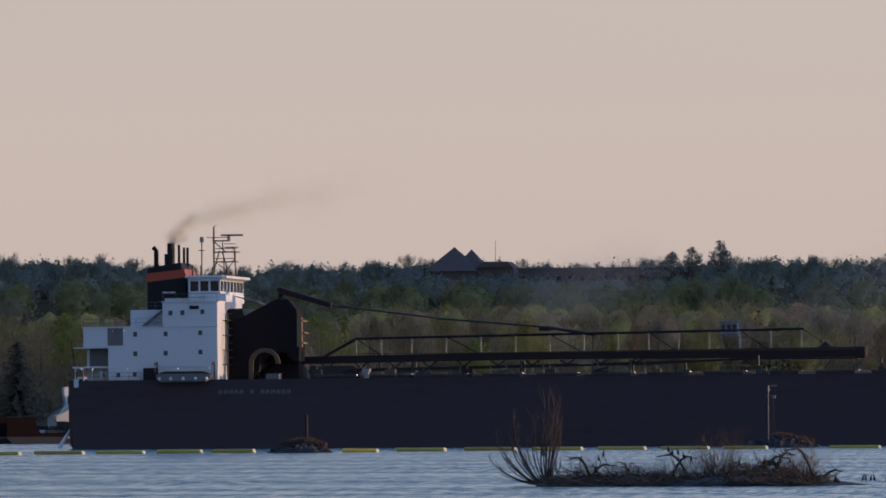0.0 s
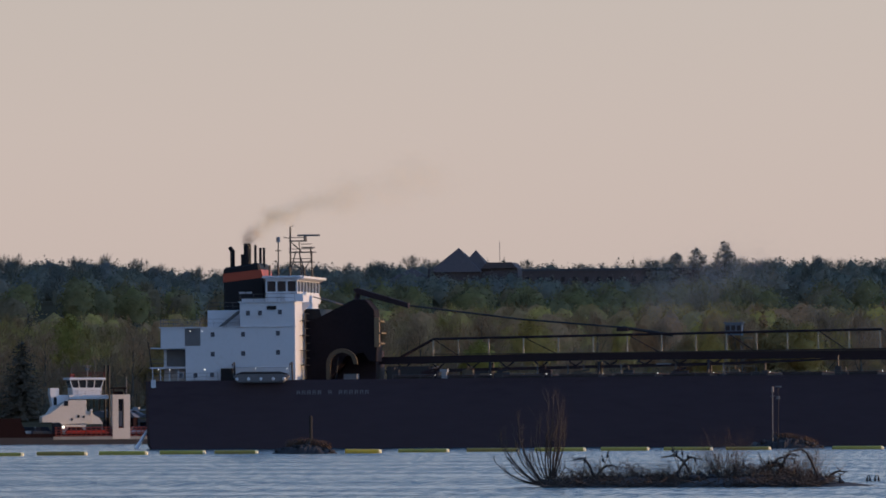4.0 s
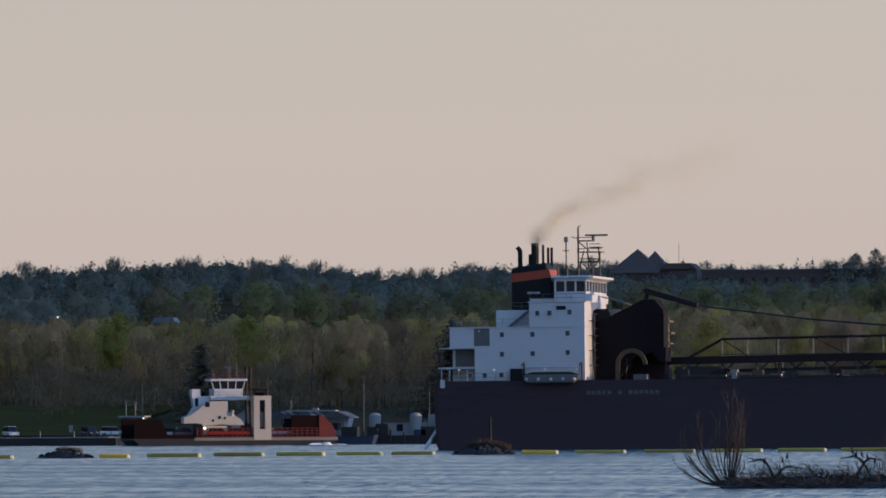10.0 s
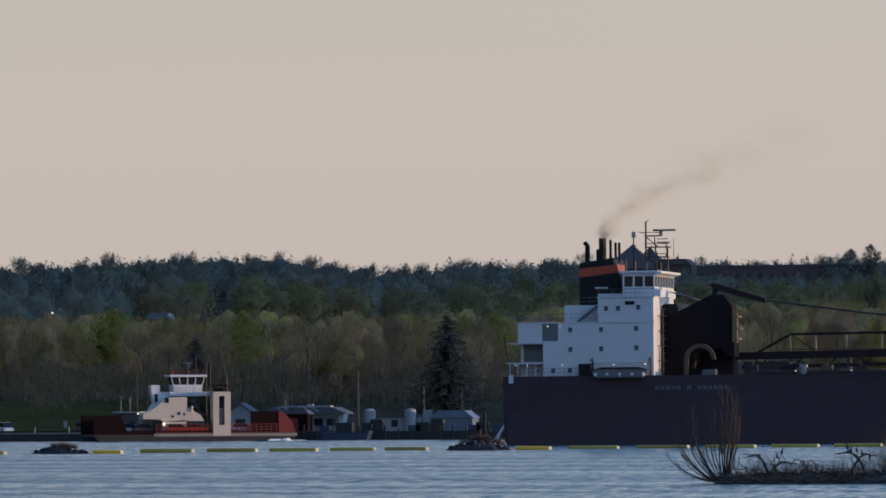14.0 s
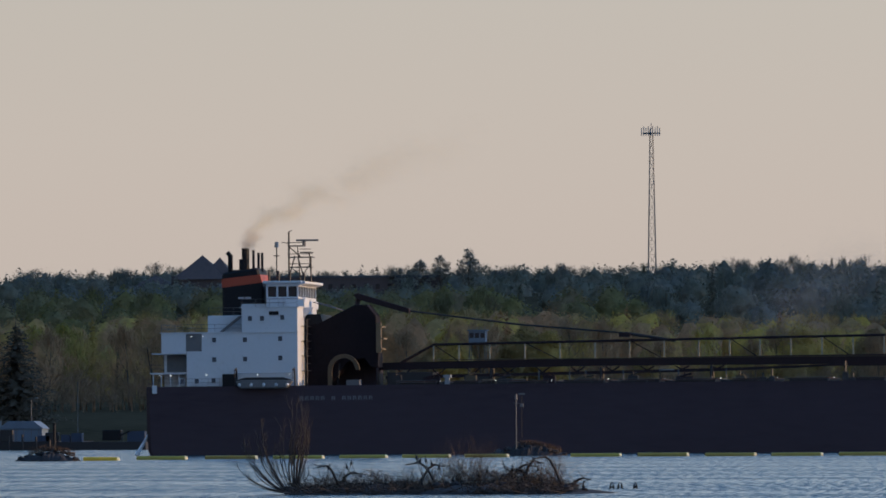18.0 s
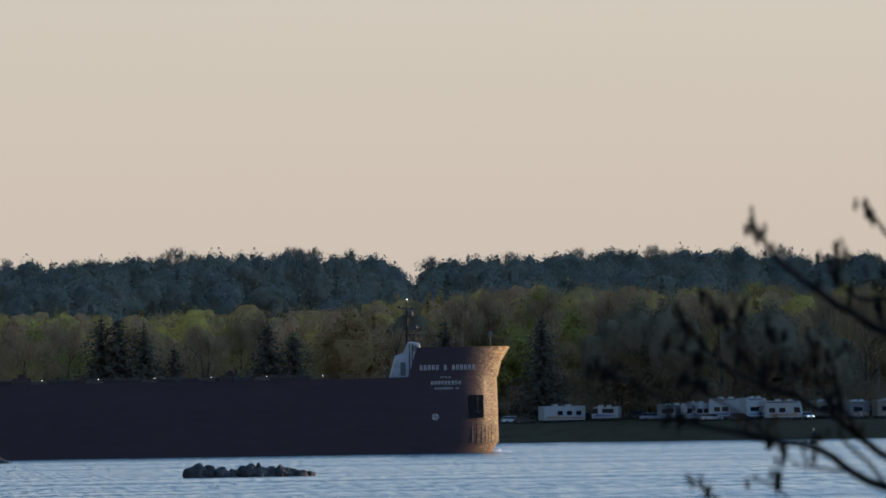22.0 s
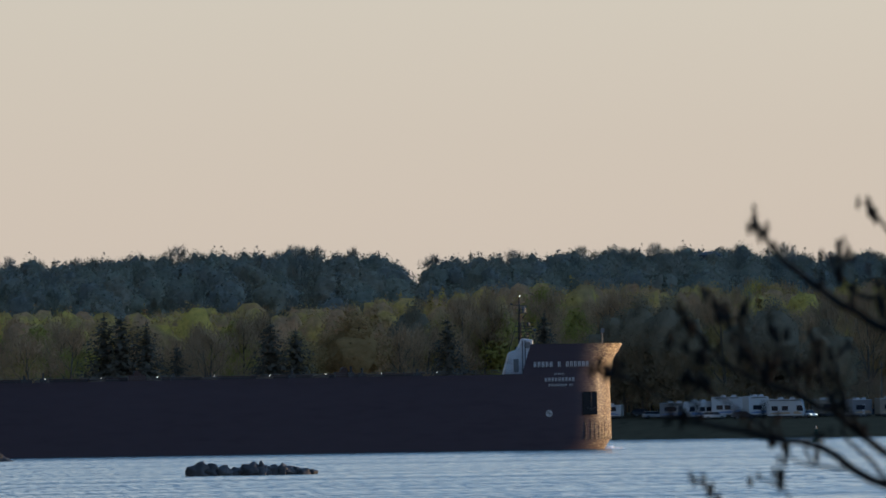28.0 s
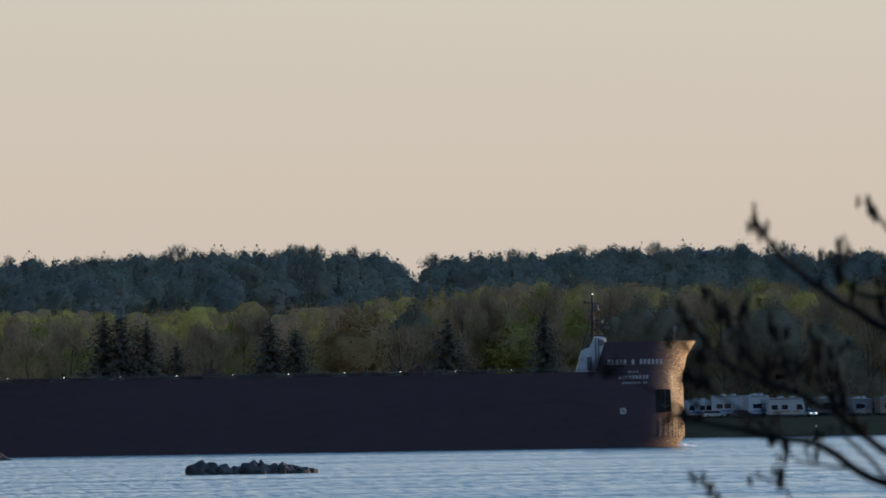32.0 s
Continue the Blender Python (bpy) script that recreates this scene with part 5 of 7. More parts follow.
    for i, (x, wd, hh) in enumerate(((32.5, 1.2, 1.3), (36.8, 2.2, 1.0), (42.5, 1.4, 1.2), (46.8, 2.0, 0.8), (53.0, 1.6, 1.1), (57.4, 2.6, 0.7), (64.5, 1.3, 1.0), (71.0, 2.2, 0.8), (79.0, 1.2, 0.9))):
        part("deck_gear", shape(("b", x, x + wd, -9.5, -8.0, DECK, DECK + hh), ("t", (x + 0.3, -8.8, DECK + hh), (x + wd - 0.2, -8.8, DECK + hh + 0.35), 0.14), ("t", (x + wd * 0.5, -9.2, DECK), (x + wd * 0.5, -9.2, DECK + hh + 0.6), 0.07)), (M_DARK, M_BROWN, M_RING)[i % 3], s, bevel=0.0)
    part("winch", shape(("b", 39.9, 40.5, -11, -10, DECK, 10.1), ("b", 39.7, 40.7, -11.1, -9.9, 10.1, 10.5)), M_PALE, s, "pale deck winch")
    part("bench", shape(("b", 44.5, 50.5, -7, -5.5, DECK, 9.9)), M_YELLOW, s)
    part("cabin_light", shape(("b", 68, 70, -2.4, -1.9, 10.9, 11.05)), M_PALE, s)
    # hatches along the deck, with coamings and small lamps between them
    cover = None
    for i in range(33):
        x = 36 + i * 7.55
        if cover is None:
            hc = part("hatch", shape(("b", -2.6, 2.6, -10.5, 10.5, 0, 0.30)), M_DARK, s)
            cv = part("hatch_cover", shape(("b", -2.75, 2.75, -10.8, 10.8, 0.30, 0.48)), M_DECK, hc, bevel=0.03)
            hc.location = (x, 0, DECK)
            cover = hc
        else:
            o = same("hatch", hc, s, x, 0, DECK)
            same("hatch_cover", cv, o)
        lp = part("deck_lamp", shape(("o", (x + 3.8, -15.6, 9.66), 0.06, 1)), M_LAMP, s, "small lit deck lamp")
    rail(s, [(34, -15.7, DECK), (292, -15.7, DECK)], 0.55, 3.7, 0.025)
    for x, hh in ((110.5, 2.0), (111.3, 1.4), (113, 1.0), (83, 1.2), (84.2, 1.6), (94, 2.6), (95, 1.0), (121, 0.9), (141, 0.8), (226, 1.0), (228.5, 1.3), (246, 0.9), (262, 1.1), (270, 1.5), (271.5, 1.2), (279, 1.0)):
        part("deck_fitting", shape(("t", (x, -13.5, DECK), (x, -13.5, DECK + hh), 0.16), ("b", x - 0.4, x + 0.4, -13.8, -13.1, DECK, DECK + hh * 0.45)), M_DARK, s)
    tk = part("deck_tank", shape(("t", (114.6, -10, DECK), (114.6, -10, 10.6), 0.5, 0.5, 10), ("o", (114.6, -10, 10.6), 0.48, 2)), M_STEEL, s, "pale round deck tank")
    for x in (150, 205, 240, 268):
        part("winch", shape(("b", x, x + 2.4, -13.2, -11.5, DECK, 10.0), ("t", (x + 1.2, -13, 10.1), (x + 1.2, -11.6, 10.1), 0.5, 0.5, 10)), M_DECK, s)
    # forward mast house and mast
    fh = part("mast_house", shape(("p", [(291.6, DECK), (295.4, DECK), (295.9, 12.0), (295.7, 13.9), (294.3, 14.1), (293.7, 12.5), (292.5, 12.2)], -8.5, -6.8)), M_MASTHOUSE, s, "weathered white sloping mast house", bevel=0.12)
    part("hatch_door", shape(("b", 293.0, 293.7, -8.55, -8.48, 9.5, 11.3)), M_STEEL, fh)
    part("ladder", shape(("b", 294.2, 294.3, -8.6, -8.5, DECK, 13.8), ("b", 294.6, 294.7, -8.6, -8.5, DECK, 13.8)), M_DARK, fh)
    part("vent", shape(("t", (295.0, -8.6, 13.2), (295.0, -8.4, 13.2), 0.42, 0.5, 10)), M_STEEL, fh)
    fm = part("fore_mast", shape(("t", (294.7, -4, DECK), (294.7, -4, 16.2), 0.30, 0.24, 8), ("t", (294.7, -4, 16.2), (294.7, -4, 19.8), 0.2, 0.1, 8)), M_DARK, s, "dark fore mast with radar platforms")
    part("yard", shape(("t", (293.4, -4, 18.75), (295.7, -4, 18.6), 0.06), ("b", 293.5, 293.75, -4.15, -3.85, 18.7, 18.95)), M_DARK, fm)
    for z, x1 in ((17.55, 295.6), (15.75, 296.6), (15.0, 296.3), (14.2, 295.8)):
        part("platform", shape(("b", 294.2, x1, -4.7, -3.3, z, z + 0.1), ("t", (294.8, -4.65, z - 0.9), (x1 - 0.1, -4.65, z), 0.05), ("t", (294.3, -4.65, z + 0.5), (x1, -4.65, z + 0.5), 0.035), ("t", (x1 - 0.05, -4.65, z), (x1 - 0.05, -4.65, z + 0.5), 0.035)), M_DARK, fm)
    part("radar_scanner", shape(("t", (295.3, -4, 17.65), (295.3, -4, 18.35), 0.30, 0.22, 10), ("b", 294.9, 295.75, -4.2, -3.8, 18.35, 18.5)), M_STEEL, fm)
    part("lamp_housing", shape(("o", (295.9, -4, 16.1), 0.26, 2)), M_STEEL, fm)
    part("loud_hailer", shape(("t", (296.5, -4, 15.35), (296.9, -4, 15.2), 0.1, 0.24, 8)), M_STEEL, fm)
    part("stay", shape(("t", (297.0, -4, DECK + 0.4), (294.9, -4, 17.4), 0.04), ("t", (292.2, -4, DECK), (294.6, -4, 17.4), 0.04)), M_DARK, fm)
    part("mast_lamp", shape(("o", (294.75, -4, 19.9), 0.09, 1)), M_LAMP, fm)
    part("jackstaff", shape(("t", (306.6, -1, DECK + 3), (306.6, -1, 15.4), 0.06), ("b", 306.4, 306.9, -1.2, -0.8, 14.8, 15.4)), M_STEEL, s)
    part("discharge", shape(("t", (0.1, -13.5, 3.2), (-1.6, -14.6, 0.0), 0.13, 0.34)), M_FOAM, s, "white stream of cooling water")
    part("bow_wave", shape(("o", (305.8, -9.0, -1.1), 0.8, 2, (1.2, 1.2, 0.45), 0.5), ("o", (307.0, -8.5, -1.12), 0.6, 2, (1.8, 1.0, 0.3), 0.5, 2)), M_FOAM, s)
    return s


SHIP = build_ship()
SHIP.matrix_basis = pose(-206.5, 961, 0, 0, -0.2, 0)


# ---- floats of the boom ----
FLOAT_DEPTH = [(-900, 742), (-500, 768), (-300, 784), (-50, 800), (200, 813), (450, 828), (700, 838), (1050, 848), (1800, 840)]


def float_mesh(length, r=0.30):
    bm = bmesh.new()
    tube(bm, (-length / 2, 0, 0.12), (length / 2 - 0.25, 0, 0.12), r, n=10)
    for x in (-0.25, 0.0, 0.25):
        tube(bm, (x * length - 0.05, 0, 0.12), (x * length + 0.05, 0, 0.12), r + 0.025, n=10)
    return bm


FLOATS = []


def build_floats():
    rows = [(-832, -747), (-510, -416), (-392, -304), (-282, -197), (-175, -95), (-78, -2), (247, 336), (368, 460), (488, 578), (605, 690), (716, 802), (826, 905),
            (1014, 1104), (1133, 1223), (1252, 1342), (1369, 1460), (1488, 1580), (1606, 1697)]
    for b0, b1 in rows:
        y = lerp_table(FLOAT_DEPTH, (b0 + b1) / 2)
        x0, x1 = spot(b0, y), spot(b1, y)
        L = x1 - x0
        e = thing("boom_float", "weathered olive-yellow plastic float of a river boom", "float", pose((x0 + x1) / 2, y, 0), "floats of the river boom")
        part("tube", float_mesh(L), M_FLOAT, e)
        part("end_cap", shape(("t", (L / 2 - 0.25, 0, 0.12), (L / 2, 0, 0.12), 0.31, 0.22, 10)), M_CAP, e, "end cap coloured as a sun glint")
        FLOATS.append((e, y))
    for b0, b1 in ((-594, -542), (153, 216)):
        y = lerp_table(FLOAT_DEPTH, (b0 + b1) / 2) - 12
        x0, x1 = spot(b0, y), spot(b1, y)
        L = x1 - x0
        e = thing("boom_float", "bright yellow float moored against an islet", "float", pose((x0 + x1) / 2, y, 0, 0, 0.6, 4), "floats of the river boom")
        part("tube", float_mesh(L, 0.33), M_FLOATY, e)
        part("end_cap", shape(("t", (L / 2 - 0.25, 0, 0.12), (L / 2, 0, 0.12), 0.34, 0.24, 10)), M_CAP, e)
        FLOATS.append((e, y))


def rock(bm, c, r, seed, squash=(1, 0.8, 0.7)):
    ball(bm, c, r, 3, squash, 0.55, seed)


def islet(b, half, top, depth, seed, grass=None, label="low dark stony islet"):
    rng = np.random.default_rng(seed)
    k = depth / 12600
    x, w, h = spot(b, depth), half * k, top * k
    e = thing("islet", label, "islet", pose(x, depth, 0), "stony islets in the river")
    bm = bmesh.new()
    n = 44
    ridge = []
    for j in range(9):
        v = j / 8 * 2 - 1
        row = []
        for i in range(n + 1):
            u = i / n * 2 - 1
            z = h * max(0, (1 - abs(u) ** 1.7)) * (1 - v * v * 0.9) * (0.8 + 0.45 * noise.noise(Vector((u * 3 + seed, v * 2, seed))) + 0.5 * noise.noise(Vector((u * 11, v * 6, seed)))) - 0.15
            row.append(bm.verts.new((u * w, v * w * 0.55, z)))
        ridge.append(row)
    for a, c in zip(ridge, ridge[1:]):
        for i in range(n):
            bm.faces.new((a[i], a[i + 1], c[i + 1], c[i]))
    part("mound", bm, M_ROCK, e)
    for i in range(14):
        u = rng.uniform(-0.9, 0.9)
        bm = bmesh.new()
        rr = rng.uniform(0.18, 0.42)
        rock(bm, (0, 0, 0), rr, seed * 20 + i)
        o = part("stone", bm, M_ROCK, e, smooth=True)
        o.location = (u * w, rng.uniform(-0.5, -0.1) * w * 0.6, max(0.05, h * (1 - abs(u) ** 1.7) * 0.55))
    if grass:
        m, u0, u1, gh = grass
        bm = bmesh.new()
        for i in range(420):
            u = rng.uniform(u0, u1)
            p = Vector((u * w, rng.uniform(-0.3, 0.3) * w * 0.4, h * max(0.1, 1 - abs(u) ** 1.7) * 0.75))
            q = p + Vector((rng.normal() * 0.18, rng.normal() * 0.1, gh * rng.uniform(0.4, 1.0)))
            tube(bm, p, q, 0.022, 0.006, 3)
        part("grass_tuft", bm, m, e, "dry rust-brown grass")
    return e


def bird_mesh():
    return shape(("o", (0, 0, 0.24), 0.17, 1, (0.8, 0.8, 1.45)), ("t", (0.02, 0, 0.42), (0.06, 0, 0.60), 0.06, 0.045), ("o", (0.08, 0, 0.63), 0.07, 1), ("t", (0.1, 0, 0.63), (0.22, 0, 0.62), 0.025, 0.01, 4), ("t", (-0.06, 0, 0.10), (-0.2, 0, -0.02), 0.05, 0.03, 4))


def build_bird_island():
    Y = 389.0
    k = Y / 12600
    rng = np.random.default_rng(21)
    isl = islet(800, 330, 26, Y, 31, None, "low mud islet strewn with driftwood")
    # the willow clump at its end
    x = spot(515, Y)
    e = thing("willow_bush", "bare many-stemmed willow bush on the islet's tip", "bush", pose(x, Y, 0.05))
    tips = [(-2.7, 3.3), (-2.4, 2.9), (-1.65, 4.1), (-1.5, 3.4), (-0.7, 3.5), (-0.45, 4.3), (0.0, 5.0), (0.15, 5.2), (0.3, 4.6), (0.55, 5.0), (0.75, 4.7), (1.0, 5.0), (0.95, 3.6), (-3.0, 1.7), (-2.1, 1.9), (-2.6, 1.2), (-1.2, 2.4), (0.4, 1.9), (0.9, 1.5), (0.6, 2.4), (-0.2, 3.0), (-1.9, 3.7)]
    tips += [(dx * rng.uniform(0.75, 1.1) + rng.normal() * 0.12, h * rng.uniform(0.6, 0.95)) for dx, h in tips]
    for dx, h in tips:
        bm = bmesh.new()
        dy = rng.normal() * 0.5

        def along(f, dx=dx, h=h, dy=dy):
            return Vector((dx * (1 - (1 - f) ** 1.9) + 0.05 * math.sin(9 * f + dx), dy * f, h * f ** 1.3 + 0.03 * math.cos(7 * f)))

        r = rng.uniform(0.028, 0.055)
        for q in range(9):
            f0, f1 = q / 9, (q + 1) / 9
            tube(bm, along(f0), along(f1), r * (1 - 0.85 * f0), r * (1 - 0.85 * f1), 5)
        for q in range(7):
            f = rng.uniform(0.35, 0.9)
            g = along(f)
            w = (along(min(1, f + 0.1)) - g).normalized() + Vector((rng.normal() * 0.22, rng.normal() * 0.2, 0.25))
            branchy(bm, g, w, h * rng.uniform(0.10, 0.22), r * 0.38, rng, 1, 0.12, 2)
        part("stem", bm, M_TWIG, e)
    # low shrubs and driftwood
    for b, h, n, spread in ((824, 3.3, 46, 0.62), (905, 1.5, 9, 0.9), (976, 2.6, 26, 0.5), (806, 2.0, 16, 0.8), (845, 2.2, 16, 0.8), (870, 1.4, 7, 0.9), (790, 1.7, 14, 0.9), (730, 1.5, 12, 1.0), (600, 1.5, 16, 1.0), (618, 1.2, 12, 1.1), (575, 1.2, 12, 1.0), (655, 1.3, 14, 1.0), (680, 1.1, 12, 1.1), (865, 1.5, 16, 0.9), (915, 1.7, 16, 0.8), (950, 1.9, 16, 0.8), (995, 1.0, 10, 1.1), (955, 1.6, 8, 0.7), (640, 1.2, 8, 1.1), (765, 1.4, 12, 0.9), (560, 1.0, 7, 1.0), (585, 1.4, 9, 0.8), (665, 1.1, 8, 1.0), (695, 1.3, 9, 0.9), (712, 1.5, 9, 0.8), (845, 1.6, 10, 0.8), (890, 1.7, 10, 0.8), (930, 1.5, 10, 0.9), (940, 1.9, 9, 0.7)):
        s = thing("shrub", "leafless reddish-brown shrub among driftwood", "shrub", pose(spot(b, Y), Y + rng.uniform(-1, 1), 0.2), "shrubs on the islet")
        for i in range(n):
            bm = bmesh.new()
            branchy(bm, (0, 0, 0), (rng.normal() * spread, rng.normal() * spread * 0.6, 1.0), h * rng.uniform(0.36, 0.6), 0.022, rng, 2, 0.15, 2)
            part("branch", bm, M_REDTWIG, s)
    for i in range(44):
        b = rng.choice([560, 610, 650, 700, 760, 860, 890, 920, 945, 990, 780, 830]) + rng.uniform(-25, 25)
        s = one("driftwood", bmesh.new(), M_BARK, "grey dead branch washed onto the islet", "driftwood", None, "driftwood on the islet")
        bm = bmesh.new()
        branchy(bm, (0, 0, 0), (rng.choice([-1, 1]), rng.normal() * 0.3, rng.uniform(0.1, 0.55)), rng.uniform(0.8, 1.5), 0.07, rng, 2, 0.05, 2)
        bm.to_mesh(s.data)
        bm.free()
        s.matrix_basis = pose(spot(b, Y), Y + rng.uniform(-1.5, 0.5), 0.22)
    # arching drift limbs
    for b, dx, h in ((590, 1.6, 1.3), (600, -1.3, 1.5), (735, 1.6, 1.7), (775, -1.9, 1.8), (880, 1.5, 1.2), (890, 1.9, 1.5), (915, 1.4, 1.7), (945, -1.6, 1.4), (925, -1.2, 1.0), (1000, 1.4, 0.7), (960, -2.2, 1.2), (995, -1.7, 1.9)):
        bm = bmesh.new()
        top = h * rng.uniform(0.8, 1.0)
        curve = [Vector((dx * f, 0.2 * math.sin(4 * f), top * math.sin(min(1, f * 1.25) * math.pi * 0.62))) for f in (0, 0.15, 0.3, 0.45, 0.6, 0.75, 0.9, 1.0)]
        for q in range(7):
            tube(bm, curve[q], curve[q + 1], 0.10 - 0.011 * q, 0.09 - 0.011 * q, 6)
            if q > 1:
                branchy(bm, curve[q], (rng.normal() * 0.6, rng.normal() * 0.3, rng.uniform(-0.3, 0.7)), rng.uniform(0.3, 0.8), 0.03, rng, 1, 0.1, 2)
        one("driftwood", bm, M_TWIG, "arching dead limb stranded on the islet", "driftwood", pose(spot(b, Y - 0.6), Y - 0.6, 0.15), "driftwood on the islet")
    bm = bmesh.new()
    for i in range(3400):
        b = 530 + 480 * rng.random() if i % 3 else 860 + 140 * rng.random()
        dy = rng.uniform(-5.2, 2)
        p = Vector((spot(b, Y), Y + dy, 0.02 + 0.35 * (1 - abs(dy) / 5.5)))
        tube(bm, p, p + Vector((rng.normal() * 0.6, rng.normal() * 0.4, abs(rng.normal()) * 0.22 + 0.02)), 0.026, 0.01, 3)
    one("brushwood", bm, M_TWIG, "low tangle of dead brushwood on the islet", "brushwood", kind="stuff")
    n = 9000
    b = np.where(rng.random(n) < 0.45, rng.uniform(850, 1000, n), rng.uniform(545, 850, n))
    h = 0.75 + 0.45 * np.sin(b * 0.045) * np.sin(b * 0.017)
    base = np.stack([Y * np.tan((b - 2384) / 12600), Y + rng.uniform(-3, 1.5, n), 0.12 + h * rng.random(n) ** 1.6], 1)
    way = unit(rng.normal(size=(n, 3)) * np.array([1.0, 0.6, 0.7]) + np.array([0, 0, 0.25])) * rng.uniform(0.15, 0.5, n)[:, None]
    wide = unit(np.cross(way, rng.normal(size=(n, 3)))) * 0.012
    me = bpy.data.meshes.new("twig_tangle")
    me.from_pydata(np.stack([base - wide, base + wide, base + way], 1).reshape(-1, 3).tolist(), [], np.arange(3 * n).reshape(-1, 3).tolist())
    me.materials.append(M_TWIG)
    tagged(new("twig_tangle", me), "fine tangle of dead twigs over the islet", "brushwood", kind="stuff")
    # birds at rest
    src = None
    spots = [(612, 1.25), (640, 0.35), (655, 0.3), (680, 0.35), (700, 0.3), (715, 0.3), (735, 1.75), (742, 1.55), (752, 1.6), (762, 1.4), (775, 1.25), (580, 1.2), (575, 0.35), (690, 0.4), (668, 0.25), (845, 0.8), (860, 1.0), (905, 1.1), (930, 0.9), (950, 1.1), (897, 0.4), (915, 0.35),
             (935, 0.3), (960, 0.3), (985, 0.35), (880, 0.35), (870, 0.3), (1005, 0.25), (1012, 0.25), (1030, 0.2), (1078, 0.12), (1083, 0.12), (1092, 0.12), (1098, 0.12), (1120, 0.12), (1124, 0.12), (620, 1.5), (745, 0.35), (800, 0.5), (815, 0.3)]
    for b, z in spots:
        if z > 0.5:
            bm = bmesh.new()
            branchy(bm, (0, 0, 0), (rng.normal() * 0.6, 0.1, 1.0), z * 0.8, 0.03, rng, 1, 0.2, 2)
            tube(bm, (rng.normal() * 0.5, 0, -0.1), (0, 0, z + 0.02), 0.035, 0.02, 4)
            one("driftwood", bm, M_BARK, "dead branch standing on the islet", "driftwood", pose(spot(b, Y - 1.2), Y - 1.2, 0.15), "driftwood on the islet")
        m = pose(spot(b, Y - 1.2), Y - 1.2, z + 0.1, 0, 0, rng.choice([0, 180]) + rng.uniform(-30, 30))
        if src is None:
            src = one("cormorant", bird_mesh(), M_BIRD, "black waterbird perched among the driftwood", "bird", m, "birds on the islet", smooth=True)
            s0 = 0.55
            src.scale = (s0,) * 3
        else:
            o = copy_thing(src, m)


def build_marks():
    k = 1 / 12600
    islet(-655, 60, 17, 755, 3, (M_DRYGRASS, -0.3, 0.5, 0.6))
    islet(85, 64, 23, 795, 4, (M_DRYGRASS, -0.55, 0.75, 0.9), "stony islet topped with rusty dry grass")
    islet(930, 78, 26, 882, 5, (M_DRYGRASS, -0.2, 0.8, 0.7))
    islet(1781, 60, 14, 828, 6)
    islet(2642, 65, 16, 845, 7)
    islet(3498, 67, 25, 845, 8, (M_DRYGRASS, 0.0, 0.5, 0.5), "stony islet carrying a navigation light")
    # post and beacon on the third islet
    x, y = spot(912, 880), 880.0
    e = thing("navigation_beacon", "slim pale beacon post on a stony islet", "beacon", pose(x, y, 0.8))
    part("post", shape(("t", (0, 0, 0), (0, 0, 6.2), 0.055)), M_CONCRETE, e)
    part("lantern", shape(("t", (0, 0, 6.2), (0, 0, 6.9), 0.2, 0.14), ("t", (-0.3, 0, 5.7), (0.3, 0, 5.7), 0.05)), M_STEEL, e)
    e = thing("marker_post", "dark marker post with a cross arm", "beacon", pose(spot(921, 880), 880.5, 0.8))
    part("post", shape(("t", (0, 0, 0), (0, 0, 7.0), 0.03)), M_BLACK, e)
    part("arm", shape(("b", -0.4, 0.4, -0.06, 0.06, 6.8, 7.0), ("b", -0.2, 0.2, -0.2, 0.2, 5.3, 5.7)), M_STEEL, e)
    # dim upright post behind the grass islet
    e = one("mooring_post", shape(("t", (0, 0, 0), (0, 0, 4.3), 0.2, 0.18, 8)), M_BLACK, "grey mooring post behind a grassy islet", "post", pose(spot(95, 812), 812, 0))
    # small lit marker
    e = thing("channel_marker", "small white-topped channel marker on an islet", "marker", pose(spot(1766, 826), 826, 0.7))
    part("post", shape(("t", (0, 0, 0), (0, 0, 2.4), 0.05)), M_STEEL, e)
    part("board", shape(("o", (0, 0, 2.7), 0.36, 1, (0.8, 0.3, 1.1))), M_PALE, e)
    part("base", shape(("b", -0.3, 0.3, -0.3, 0.3, 0, 0.25)), M_PALE, e)
    # light on a pole with two boards
    e = thing("navigation_light", "pole with four lamp boxes on a stony islet", "beacon", pose(spot(3492, 843), 843, 1.2))
    part("pole", shape(("t", (0, 0, 0), (0, 0, 6.4), 0.10, 0.08, 8)), M_YELLOW, e)
    for dx, z in ((-0.55, 5.0), (0.55, 5.0), (-0.55, 4.25), (0.55, 4.25)):
        part("lamp_box", shape(("b", dx - 0.34, dx + 0.34, -0.2, 0.2, z, z + 0.5)), M_PALE, e, bevel=0.04)
    part("cross_arm", shape(("b", -0.8, 0.8, -0.08, 0.08, 4.85, 4.97)), M_STEEL, e)
    part("top_plate", shape(("b", -0.7, 0.5, -0.15, 0.15, 6.3, 6.45)), M_STEEL, e)
    # green channel buoy
    e = thing("channel_buoy", "dark green floating channel buoy", "buoy", pose(spot(4978, 1070), 1070, 0))
    part("hull", shape(("t", (0, 0, -0.3), (0, 0, 0.6), 0.75, 0.65, 10)), M_GREEN, e)
    part("cage", shape(*[("t", (0.5 * c, 0.5 * s, 0.5), (0.18 * c, 0.18 * s, 2.1), 0.05, 0.04, 4) for c, s in ((1, 0), (-1, 0), (0, 1), (0, -1))], ("b", -0.28, 0.28, -0.28, 0.28, 1.2, 2.0)), M_GREEN, e)
    part("lantern", shape(("t", (0, 0, 2.1), (0, 0, 2.5), 0.12)), M_PALE, e)
    # the line of boulders
    Y = 540
